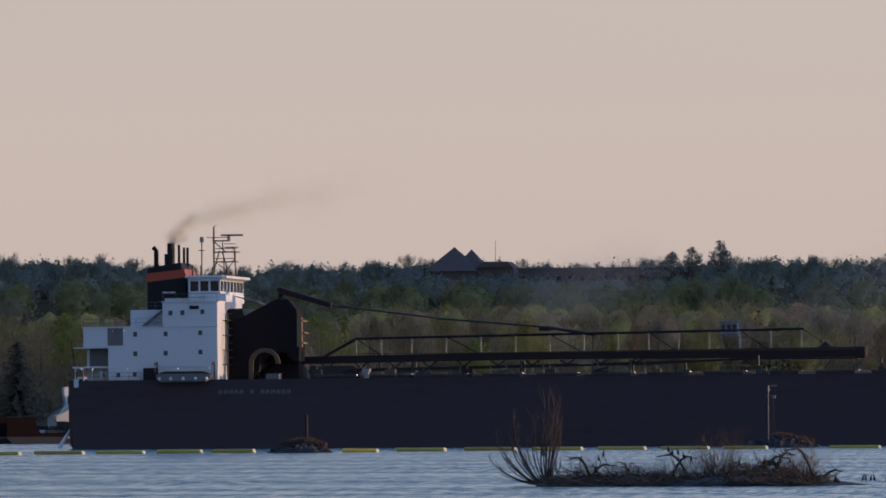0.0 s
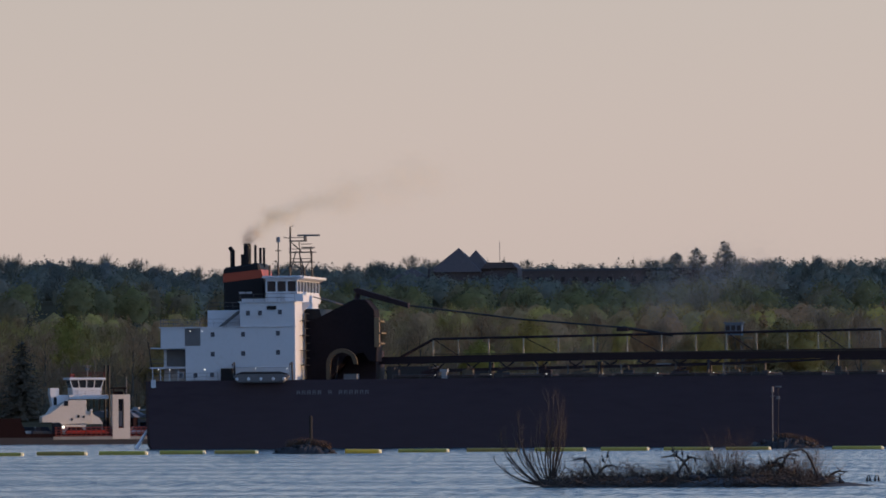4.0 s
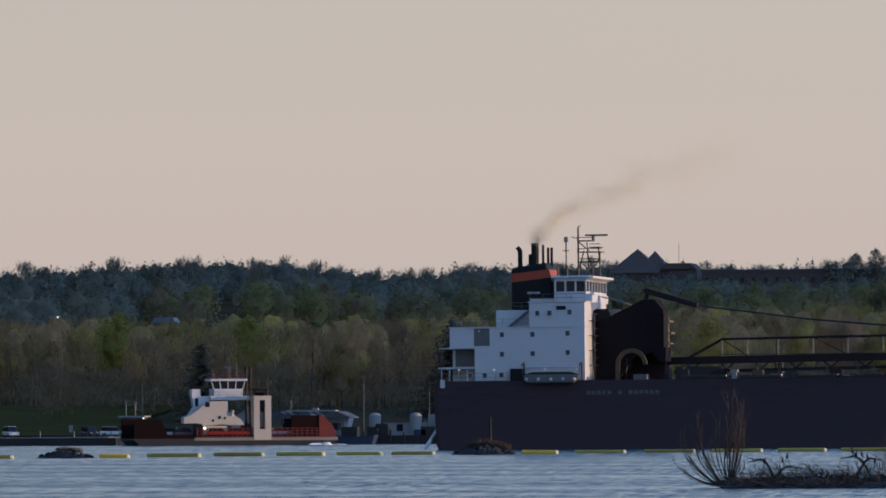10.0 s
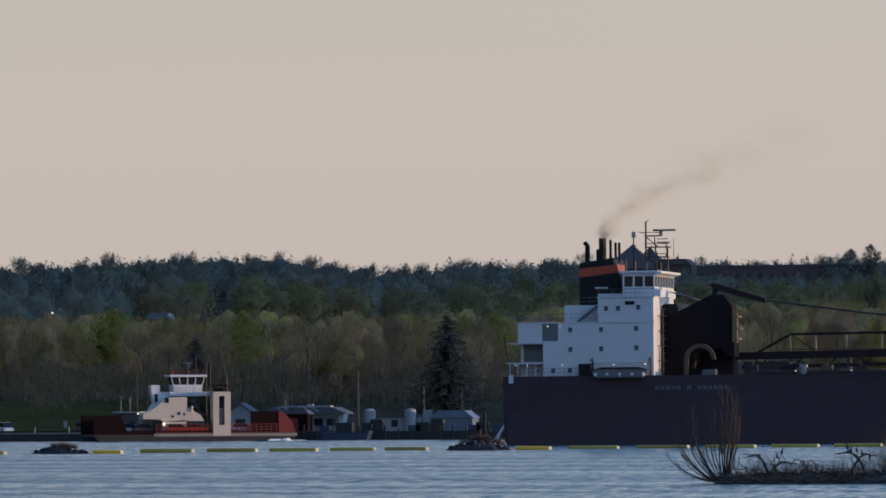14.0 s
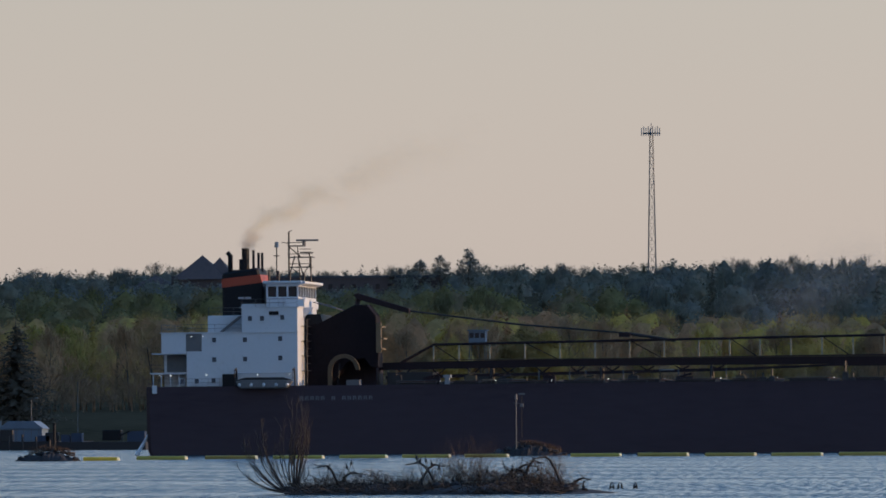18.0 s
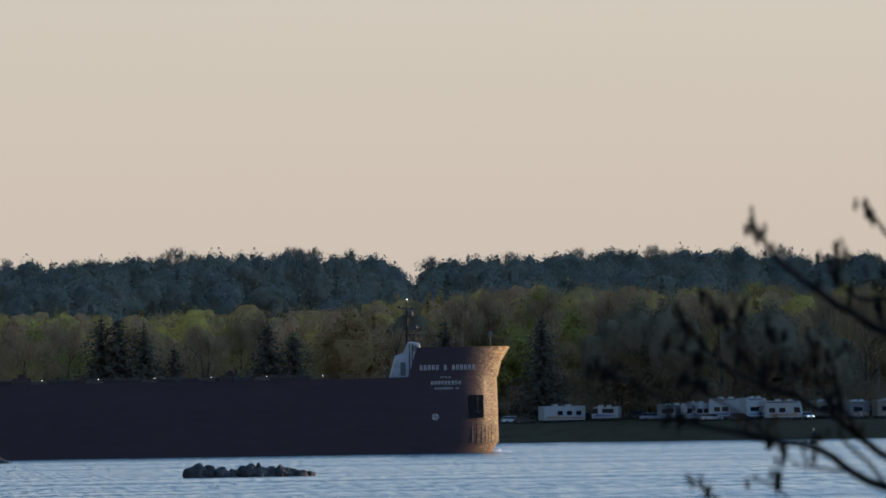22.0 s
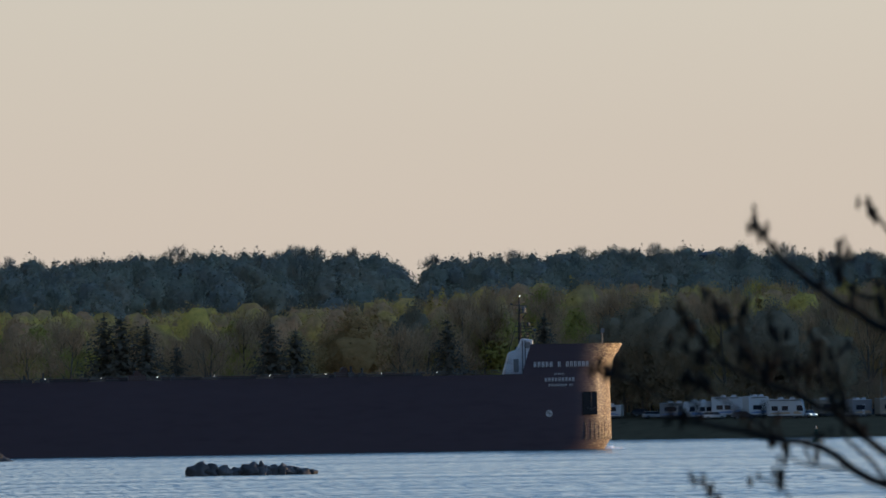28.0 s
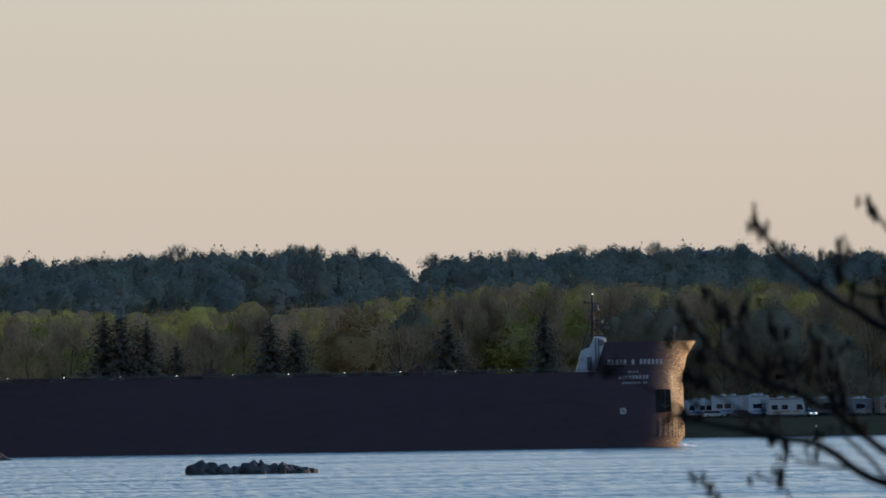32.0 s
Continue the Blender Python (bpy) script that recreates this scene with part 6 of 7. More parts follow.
    e = thing("rock_reef", "row of dark wet boulders above the water", "rocks", pose(spot(3984, Y), Y, 0))
    rng = np.random.default_rng(2)
    for i, (b, r, h) in enumerate(((-98, 20, 18), (-78, 16, 14), (-62, 8, 10), (-56, 14, 14), (-36, 12, 10), (-22, 15, 12), (-8, 16, 16), (10, 14, 12), (14, 10, 18), (26, 14, 12), (42, 15, 14), (50, 10, 14), (60, 14, 12), (74, 13, 10), (88, 12, 9), (104, 9, 7))):
        bm = bmesh.new()
        k = Y / 12600
        rock(bm, (0, 0, 0), r * k * 1.1, 70 + i, (1, 0.9, h / r * 0.98))
        o = part("boulder", bm, M_BOULDER, e, smooth=True)
        o.location = (b * k, rng.uniform(-0.4, 0.4), 0.12)


def build_twigs():
    """Budding branches of a young tree on the near bank."""
    Y = 10.0
    k = Y / 12600
    yaw, n0 = 8.819, 748.0
    rng = np.random.default_rng(17)

    def at(cx, cy, dy=0.0):
        px, py = 1000 + cx / 1.56, 330 + cy / 1.56
        up = n0 - (px - 784) * 0.0152 - py
        b = px + 3540
        return Vector((spot(b, Y + dy), Y + dy, 3.7 + up * k))

    e = thing("young_tree", "dark budding branches of a young tree on the bank", "tree")
    trunk = [Vector((2.95, Y, 1.75)), Vector((2.93, Y, 2.8)), Vector((2.88, Y, 3.5)), Vector((2.86, Y, 4.3)), Vector((2.84, Y, 5.2))]
    bm = bmesh.new()
    for i, (a, b) in enumerate(zip(trunk, trunk[1:])):
        tube(bm, a, b, 0.04 - 0.008 * i, 0.032 - 0.008 * i, 8)
    part("trunk", bm, M_TWIGDARK, e)
    lines = (((1300, 640), (886, 390), (800, 335), (715, 283), (640, 225), (592, 185), (545, 112), (515, 68)), ((1300, 330), (960, 170), (886, 105), (850, 52), (825, 30)),
             ((1300, 1000), (886, 828), (780, 778), (690, 715), (590, 698), (480, 672), (370, 650), (290, 628)), ((1300, 960), (886, 742), (830, 700), (740, 620), (640, 570), (560, 545), (515, 480), (480, 420), (420, 325)),
             ((780, 778), (700, 772), (630, 760), (570, 705)), ((640, 570), (605, 500), (580, 375)), ((560, 545), (450, 492), (380, 430), (325, 350)), ((1200, 420), (886, 292), (800, 287), (765, 250), (760, 195)),
             ((830, 700), (765, 600), (735, 470)), ((740, 620), (695, 520), (690, 425)), ((430, 960), (405, 870), (385, 825)), ((640, 960), (605, 860), (583, 790)), ((515, 480), (490, 400), (488, 330)),
             ((886, 828), (770, 700), (760, 640), (750, 600)), ((886, 390), (870, 330), (862, 285)), ((590, 698), (450, 600), (380, 560), (330, 520)), ((370, 650), (230, 560), (120, 520), (90, 500)), ((690, 425), (640, 500), (660, 510)), ((450, 492), (395, 470), (345, 455)))
    rad = (0.0062, 0.004, 0.0068, 0.006, 0.0022, 0.0028, 0.003, 0.0042, 0.003, 0.0026, 0.002, 0.002, 0.0022, 0.0028, 0.0028, 0.0024, 0.0018, 0.0018, 0.0018)
    for j, (ln, r) in enumerate(zip(lines, rad)):
        dy = 0.0 if r > 0.0055 else rng.uniform(-0.05, 0.05)
        pts = [at(x, y, dy * min(1, i / 2)) for i, (x, y) in enumerate(ln)]
        if ln[0][0] >= 1200:
            pts = [trunk[2 if ln[0][1] > 700 else 3] + Vector((0, 0, -0.1 if ln[0][1] > 970 else 0.0))] + pts
        bm = bmesh.new()
        m = len(pts) - 1
        fine = []
        for i in range(m):
            fine += [pts[i], pts[i].lerp(pts[i + 1], 0.5) + Vector((rng.normal(), 0, rng.normal())) * 0.0025]
        fine.append(pts[-1])
        for i in range(len(fine) - 1):
            f0, f1 = 1 - 0.65 * i / len(fine), 1 - 0.65 * (i + 1) / len(fine)
            tube(bm, fine[i], fine[i + 1], r * 1.15 * f0, r * 1.15 * f1, 7)
        tw = part("branch", bm, M_TWIGDARK, e)
        # short side shoots, each with its bud
        for q in range(len(fine) // 3 if j > 1 else 0):
            p = fine[rng.integers(max(1, len(fine) // 2), len(fine))]
            w = Vector((rng.normal() * 0.7 - 0.35, rng.normal() * 0.3, rng.uniform(0.2, 1.0))).normalized()
            end = p + w * rng.uniform(0.018, 0.055)
            bm = bmesh.new()
            tube(bm, p, end, 0.0022, 0.0016, 5)
            part("shoot", bm, M_TWIGDARK, tw)
            bm = bmesh.new()
            for g in range(2):
                ball(bm, end + Vector((rng.normal() * 0.005, rng.normal() * 0.005, 0.009 * (g - 1))), 0.0044 * rng.uniform(0.7, 1.3), 1, (0.8, 0.8, 2.0), 0.6, q + 30 + g)
            part("bud", bm, M_BUD, tw)
        # buds at the tip and along the limb
        tip, back = pts[-1], (pts[-1] - pts[-2]).normalized()
        for q in range(6):
            bm = bmesh.new()
            c = tip - back * (0.0065 * q - 0.008) + Vector((rng.normal(), rng.normal(), rng.normal())) * 0.0065
            ball(bm, c, 0.0050 * rng.uniform(0.7, 1.3), 1, (0.75, 0.8, 2.2), 0.6, q)
            part("bud", bm, M_BUD, tw)
        for q in range(2, len(pts) - 1):
            if rng.random() < 0.6:
                bm = bmesh.new()
                c = pts[q] + Vector((rng.normal() * 0.008, 0, abs(rng.normal()) * 0.008 + 0.006))
                tube(bm, pts[q], c, 0.0015, 0.001, 4)
                ball(bm, c, 0.0058 * rng.uniform(0.7, 1.2), 1, (0.8, 0.8, 1.8), 0.4, q + 9)
                part("bud", bm, M_BUD, tw)


build_floats()
build_bird_island()
build_marks()
build_twigs()


# ---- the ferry ----
def build_ferry():
    f = thing("car_ferry", "white and red car ferry with a raised wheelhouse", "ferry")
    part("hull", shape(("p", [(-17.2, 0.9), (-15.6, -0.6), (16.2, -0.6), (17.9, 0.9), (17.9, 1.15), (-17.2, 1.15)], -6.2, 6.2)), M_DARK, f, "low dark hull with a pale rubbing strake")
    part("strake", shape(("b", -6.9, 17.8, -6.3, -6.2, 0.8, 1.3)), M_CONCRETE, f)
    part("bow_ramp", shape(("b", -17.2, -12.4, -6.2, -5.9, 1.15, 4.4), ("b", -17.2, -12.4, 5.9, 6.2, 1.15, 4.4), ("p", [(-15.2, 1.2), (-14.8, 1.2), (-13.6, 3.6), (-14.0, 3.6)], -5.9, 5.9)), M_MAROON, f, "maroon side walls at the ramp end")
    part("ramp_brace", shape(("p", [(-12.4, 1.15), (-11.2, 1.15), (-12.4, 3.8)], -6.2, -5.9)), M_MAROON, f)
    # stern end: dark panel and red ramp cheeks
    part("stern_panel", shape(("b", 9.8, 14.6, -6.12, -5.9, 1.7, 5.0)), M_MAROON, f)
    for y in (-6.25, 5.9):
        part("ramp_cheek", shape(("p", [(14.6, 1.15), (17.6, 1.15), (17.0, 3.2), (15.4, 4.9), (14.6, 4.9)], y, y + 0.3)), M_FERRYRED, f)
    # red rail along the car deck, with mesh panels
    for i in range(28):
        x = -6.4 + i * 0.86
        part("rail_post", shape(("b", x - 0.06, x + 0.06, -6.2, -6.08, 1.15, 2.9)), M_FERRYRED, f)
    for z in (1.45, 1.95, 2.4, 2.85):
        part("rail_bar", shape(("b", -6.6, 17.0, -6.18, -6.1, z - 0.06, z + 0.06)), M_FERRYRED, f)
    part("bulwark", shape(("b", -12.4, 16.6, -6.14, -6.11, 1.15, 1.8)), M_MAROON, f, "maroon plate bulwark")
    # deckhouse: a sunlit curved wall on the near side, a taller screen behind it
    part("deckhouse", shape(("p", [(-8.7, 3.7), (-5.7, 3.75), (-5.4, 3.3), (-0.2, 3.6), (-0.2, 4.4), (0.1, 5.3), (-1.1, 5.6), (-1.1, 7.45), (-4.1, 7.45), (-5.2, 6.9), (-6.3, 5.9), (-7.4, 5.1), (-8.7, 4.7)], -5.8, -3.4)), M_FERRYSUN, f, "white curved deckhouse wall", bevel=0.05)
    part("casing", shape(("b", -5.2, -1.2, -5.6, -3.5, 1.15, 3.3)), M_FERRYSUN, f)
    part("side_screen", shape(("p", [(-7.6, 4.4), (-3.6, 4.4), (-3.6, 8.3), (-5.2, 8.3), (-5.2, 9.5), (-6.7, 9.5), (-6.7, 8.4), (-6.3, 6.4)], -2.9, -0.9)), M_WHITE, f, "white inner deckhouse screen")
    part("screen_door", shape(("b", -6.15, -5.6, -2.96, -2.88, 6.6, 8.0)), M_GLASS, f)
    part("far_stair", shape(("p", [(0.4, 3.4), (3.4, 3.4), (2.8, 4.4), (0.4, 5.8)], 2.0, 4.8)), M_WHITE, f, "white far-side stair casing")
    part("opening", shape(("b", -7.0, -5.3, -5.7, -5.4, 1.8, 3.6)), M_GLASS, f)
    for x, z, r in ((-4.6, 6.9, 0.36), (-2.5, 4.7, 0.2), (-1.6, 4.6, 0.16), (-3.6, 4.2, 0.16)):
        part("port", shape(("b", x - r, x + r, -5.88, -5.78, z - r * 1.2, z + r * 1.2)), M_GLASS, f)
    part("vent", shape(("t", (-0.4, -5.9, 5.0), (-0.4, -5.9, 5.6), 0.2), ("o", (-0.3, -5.9, 5.7), 0.28, 1)), M_FERRYSUN, f)
    # wheelhouse: wing deck, lower wall, raked glazing, broad roof
    part("wing_deck", shape(("b", -3.6, 3.2, -3.6, 3.6, 7.65, 7.9)), M_WHITE, f)
    part("wing_screen", shape(("b", -3.6, 3.2, -3.65, -3.55, 7.9, 8.3), ("b", -3.6, -3.3, -3.55, 3.6, 7.9, 8.35), ("b", 2.9, 3.2, -3.55, 3.6, 7.9, 8.35)), M_WHITE, f)
    w = part("wheelhouse", shape(("p", [(-2.6, 7.9), (2.2, 7.9), (2.35, 9.55), (-2.75, 9.55)], -2.0, 2.0)), M_WHITE, f, "white wheelhouse with raked windows", bevel=0.04)
    part("glazing", shape(("p", [(-2.65, 9.55), (2.25, 9.55), (2.65, 10.85), (-3.05, 10.85)], -1.9, 1.9)), M_GLASS, w)
    part("roof", shape(("b", -3.4, 3.0, -2.5, 2.5, 10.85, 11.25)), M_WHITE, w, bevel=0.08)
    for x, lean in ((-2.7, -0.4), (-1.5, -0.2), (-0.25, 0.0), (1.0, 0.2), (2.28, 0.4)):
        part("mullion", shape(("p", [(x - 0.07, 9.55), (x + 0.07, 9.55), (x + 0.07 + lean, 10.85), (x - 0.07 + lean, 10.85)], -2.02, -1.86)), M_WHITE, w)
    for y in (-1.85, -0.9, 0.0, 0.9, 1.85):
        part("mullion", shape(("p", [(2.2, 9.55), (2.36, 9.55), (2.76, 10.85), (2.6, 10.85)], y - 0.08, y + 0.08)), M_WHITE, w)
    part("top_rail", shape(*[("t", (x, -2.3, 11.2), (x, -2.3, 12.1), 0.035) for x in (-2.0, -0.8, 0.4, 1.6, 2.7)], ("t", (-2.0, -2.3, 12.05), (2.7, -2.3, 12.05), 0.04), ("t", (-2.0, -2.3, 11.65), (2.7, -2.3, 11.65), 0.03)), M_FERRYRED, w)
    part("antenna", shape(("t", (0.3, 0, 11.2), (0.3, 0, 13.3), 0.09), ("b", -0.5, 1.0, -0.1, 0.1, 13.15, 13.3), ("b", 0.0, 0.6, -0.2, 0.2, 12.5, 12.9)), M_STEEL, w)
    for x, z in ((-2.4, 13.0), (1.6, 14.2)):
        part("whip_aerial", shape(("t", (x, 0, 11.2), (x, 0, z), 0.05)), M_STEEL, w)
    part("red_light", shape(("b", -3.0, -2.2, -1.8, -1.2, 11.25, 11.9)), M_FERRYRED, w)
    rail(f, [(-3.5, -3.6, 8.2), (3.1, -3.6, 8.2)], 0.8, 1.2, 0.03)
    t = part("ramp_tower", shape(("b", 3.3, 6.3, -6.35, -4.6, 0.9, 2.7), ("b", 3.3, 6.3, -6.35, -4.6, 7.6, 8.35), ("b", 3.3, 4.3, -6.35, -4.6, 2.7, 7.6), ("b", 5.25, 6.3, -6.35, -4.6, 2.7, 7.6)), M_FERRYSUN, f, "white ramp tower with a tall slot")
    part("slot", shape(("b", 4.3, 5.25, -5.6, -5.4, 2.7, 7.6)), M_GLASS, t)
    part("hoist", shape(("b", 4.45, 5.1, -5.75, -5.6, 3.0, 5.6)), M_STEEL, t)
    part("cap", shape(("b", 3.2, 5.9, -5.9, -4.6, 9.3, 9.55), ("b", 3.5, 3.65, -5.8, -5.6, 8.35, 9.3), ("b", 5.5, 5.65, -5.8, -5.6, 8.35, 9.3), ("b", 3.9, 5.3, -5.4, -4.8, 8.35, 8.9)), M_MAROON, t)
    part("mast", shape(("t", (5.9, -5.2, 8.3), (5.9, -5.2, 11.4), 0.07)), M_STEEL, t)
    for x in (3.0, 3.7):
        part("exhaust_pipe", shape(("t", (x, -1.5, 1.15), (x, -1.5, 13.3), 0.22, 0.22, 8)), M_BLACK, f)
    for x, y, p in ((-8.2, -4.6, 1), (-2.6, -5.0, 2), (0.6, -5.0, 2), (-10.2, -3.2, 3), (9.2, -2.2, 3), (12.6, -4.2, 1)):
        d = part("deck_car", shape(("p", [(x - 2.1, 1.5), (x + 2.1, 1.5), (x + 2.1, 2.15), (x + 1.2, 2.3), (x - 2.1, 2.3)], y - 0.9, y + 0.9)), M_CARS[p], f, "car carried on the open deck", bevel=0.08)
        part("cabin", shape(("p", [(x - 1.9, 2.3), (x + 1.2, 2.3), (x + 0.5, 2.95), (x - 1.5, 2.95)], y - 0.8, y + 0.8)), M_GLASS, d, bevel=0.05)
        for wx in (-1.3, 1.3):
            part("wheel", shape(("t", (x + wx, y - 0.92, 1.5), (x + wx, y - 0.7, 1.5), 0.34, 0.34, 10)), M_TYRE, d)
    part("work_lamp", shape(("o", (-5.2, -6.35, 2.9), 0.24, 1)), M_LAMP, f, "lit headlamp")
    part("stern_wash", shape(("o", (13.8, -6.8, 0.0), 0.5, 2, (2.4, 0.6, 0.55), 0.8, 3), ("o", (18.5, -4.5, 0.0), 0.5, 2, (3.0, 0.8, 0.3), 0.8, 5), ("o", (15.8, -6.8, 0.0), 0.6, 2, (1.8, 0.7, 0.6), 0.8, 7)), M_FOAM, f, "white propeller wash")
    return f


def car(m, paint, label, tall=1.5, long=4.6, group="cars by the water", glow=False):
    e = thing("car", label, "car", m, group)
    L = long / 2
    part("body", shape(("p", [(-L, 0.35), (L, 0.35), (L, 0.8), (L - 0.9, 0.95), (-L, 1.0)], -0.9, 0.9)), paint, e, bevel=0.08)
    part("cabin", shape(("p", [(-L + 0.1, 0.98), (L - 1.0, 0.93), (L - 1.7, tall), (-L + 0.45, tall)], -0.78, 0.78)), M_GLASS, e, bevel=0.05)
    part("roof", shape(("b", -L + 0.45, L - 1.75, -0.76, 0.76, tall - 0.03, tall + 0.05)), paint, e)
    for x in (-L + 0.85, L - 0.85):
        for y in (-0.85, 0.85):
            w = part("wheel", shape(("t", (x, y - 0.1, 0.34), (x, y + 0.1, 0.34), 0.34, 0.34, 10)), M_TYRE, e)
            part("rim", shape(("t", (x, y - 0.112, 0.34), (x, y + 0.112, 0.34), 0.2, 0.2, 8)), M_STEEL, w)
    for y in (-0.6, 0.6):
        part("headlight", shape(("b", L - 0.02, L + 0.04, y - 0.18, y + 0.18, 0.6, 0.78)), M_LAMP if glow else M_PALE, e)
    return e


def motorhome(m, long, band, label, high=3.3, nose=True, panel=M_RV):
    e = thing("motorhome", label, "motorhome", m, "motorhomes on the campground")
    L = long / 2
    prof = [(-L, 0.55), (L, 0.55), (L + (0.15 if nose else 0), 1.3), (L - (0.35 if nose else 0), high - 0.1), (-L, high)]
    part("body", shape(("p", prof, -1.25, 1.25)), panel, e, bevel=0.09)
    part("stripe", shape(("p", [(-L + 0.1, 0.9), (L - 0.2, 0.9), (L - 0.9, 1.45), (-L + 1.4, 1.2)], -1.272, 1.272)), band, e)
    if nose:
        part("windscreen", shape(("p", [(L - 1.3, 1.55), (L + 0.05, 1.5), (L - 0.2, 2.6), (L - 1.3, 2.6)], -1.27, 1.27)), M_GLASS, e)
    n = max(2, int(long / 2.6))
    for i in range(n):
        x = -L + 1.0 + i * (long - 3.2) / n
        part("window", shape(("b", x, x + 1.25, -1.275, 1.275, 1.6, 2.5)), M_GLASS, e)
    d = part("door", shape(("b", L - 2.6, L - 1.9, -1.272, -1.25, 0.7, 2.6)), M_LETTER, e)
    part("handle", shape(("b", L - 2.5, L - 2.4, -1.31, -1.272, 1.55, 1.7)), M_DARK, d)
    part("awning", shape(("t", (-L + 0.6, -1.34, high - 0.28), (L - 0.9, -1.34, high - 0.28), 0.09)), M_STEEL, e)
    part("roof_rim", shape(("b", -L + 0.1, L - 0.6, -1.29, 1.29, high - 0.16, high - 0.06)), M_LETTER, e)
    for i in (0.3, 0.62):
        part("roof_unit", shape(("b", -L + long * i, -L + long * i + 1.0, -0.5, 0.5, high - 0.05, high + 0.3)), M_RV, e)
    part("skirt", shape(("b", -L + 0.3, L - 0.4, -1.2, 1.2, 0.25, 0.6)), M_DARK, e)
    for x in (-L + 2.2, L - 1.8):
        for y in (-1.1, 1.1):
            w = part("wheel", shape(("t", (x, y - 0.13, 0.45), (x, y + 0.13, 0.45), 0.45, 0.45, 10)), M_TYRE, e)
            part("rim", shape(("t", (x, y - 0.142, 0.45), (x, y + 0.142, 0.45), 0.26, 0.26, 8)), M_STEEL, w)
    return e


def pole(b, y, z0, high, label, lamp=True, r=0.11):
    e = thing("lamp_post" if lamp else "pole", label, "lamp post" if lamp else "pole", pose(spot(b, y), y, z0), "posts along the far bank")
    part("shaft", shape(("t", (0, 0, 0), (0, 0, high), r, r * 0.6, 6)), M_STEEL, e)
    if lamp:
        part("arm", shape(("t", (0, 0, high - 0.1), (0.9, 0, high), 0.05)), M_STEEL, e)
        part("lamp_head", shape(("b", 0.6, 1.2, -0.15, 0.15, high - 0.1, high + 0.05)), M_PALE, e)
    return e


def build_dock():
    # quay along the ferry landing
    q = part("quay", shape(("b", spot(-760, 1195), spot(-545, 1195), 1186, 1215, -2, 1.3), ("b", spot(-230, 1205), spot(110, 1205), 1196, 1235, -2, 1.5)), M_DARK, None)
    tagged(q, "dark timber-faced quay along the landing", "quay", kind="structure")
    bm = shape(("b", spot(-800, 1225), spot(-560, 1225), 1213, 1236, 0.2, 1.42))
    tagged(part("road", bm, M_CONCRETE, None), "grey paved landing approach", "road", kind="structure")
    # kiosk by the landing
    y = 1212
    e = thing("landing_kiosk", "brown brick kiosk with a flat pale roof", "kiosk", pose(spot(-533, y), y, 1.4))
    part("wall", shape(("b", -1.9, 1.9, -1.8, 1.8, 0, 3.4)), M_BRICK, e)
    part("roof", shape(("b", -2.5, 2.3, -2.3, 2.3, 3.4, 3.7)), M_PALE, e)
    part("lamp", shape(("o", (1.95, -1.9, 3.3), 0.16, 1)), M_LAMP, e, "lit corner lamp")
    part("door", shape(("b", 0.5, 1.4, -1.85, -1.78, 0, 2.1)), M_DARK, e)
    for b, z1, h in ((-548, 5.1, 2.5), (-532, 5.1, 2.2)):
        p = thing("roof_aerial", "short pole standing on the kiosk roof", "pole", pose(spot(b, y), y, z1), "poles on the kiosk")
        part("shaft", shape(("t", (0, 0, 0), (0, 0, h), 0.07)), M_PALE, p)
        part("head", shape(("b", -0.25, 0.25, -0.1, 0.1, h - 0.1, h + 0.15)), M_PALE, p)
    pole(-519, 1240, 1.5, 10.2, "tall slim lamp post by the landing", False)
    s = thing("sign_board", "small white sign on the lawn", "sign", pose(spot(-646, 1245), 1245, 1.8))
    part("post", shape(("t", (0, 0.05, 0), (0, 0.05, 1.0), 0.05)), M_STEEL, s)
    part("board", shape(("b", -0.35, 0.35, -0.03, 0.03, 0.5, 1.7)), M_PALE, s)
    car(pose(spot(-752, 1222), 1222, 1.45, 0, 0, -62), M_CARS[0], "white pickup truck waiting at the landing", 1.85, 5.4)
    car(pose(spot(-613, 1224), 1224, 1.45, 0, 0, -55), M_CARS[1], "dark sport utility car waiting at the landing", 1.8, 4.9)
    car(pose(spot(-571, 1238), 1238, 1.45, 0, 0, 8), M_CARS[0], "white sport utility car parked by the kiosk", 1.75, 4.7)
    car(pose(spot(-40, 1232), 1232, 1.6, 0, 0, 12), M_CARS[3], "silver car parked behind the quay", 1.5, 4.5)
    # tender pier building with its dark roof
    y = 1216
    k = y / 12600
    e = thing("pier_terminal", "low pier terminal with a broad dark roof", "building", pose(spot(-205, y), y, 1.5))
    part("wall", shape(("b", -6.5, 4.8, -2.5, 3, 0, 2.7)), M_PALE, e)
    for x0, x1 in ((-8.8, -4.4), (-4.2, 0.6), (0.8, 6.2)):
        part("roof", shape(("p", [(x0, 3.0), (x1, 3.0), (x1 - 0.3, 3.3), ((x0 + x1) / 2 + 0.4, 4.2), ((x0 + x1) / 2 - 0.4, 4.2), (x0 + 0.3, 3.3)], -4, 4)), M_ROOF, e, bevel=0.05)
    part("roof_walk", shape(("b", -6.0, 3.0, -1.5, 1.5, 4.2, 4.45)), M_PALE, e)
    part("end_column", shape(("p", [(5.3, 0), (5.9, 0), (6.6, 3.0), (5.9, 3.0)], -3.9, -3.4)), M_WHITE, e, "white leaning end column")
    part("roof_vent", shape(("b", -1.2, -0.2, -1, 0, 4.3, 4.8)), M_PALE, e)
    part("aerial", shape(("t", (-5.2, 0, 4.2), (-5.2, 0, 6.2), 0.05)), M_PALE, e)
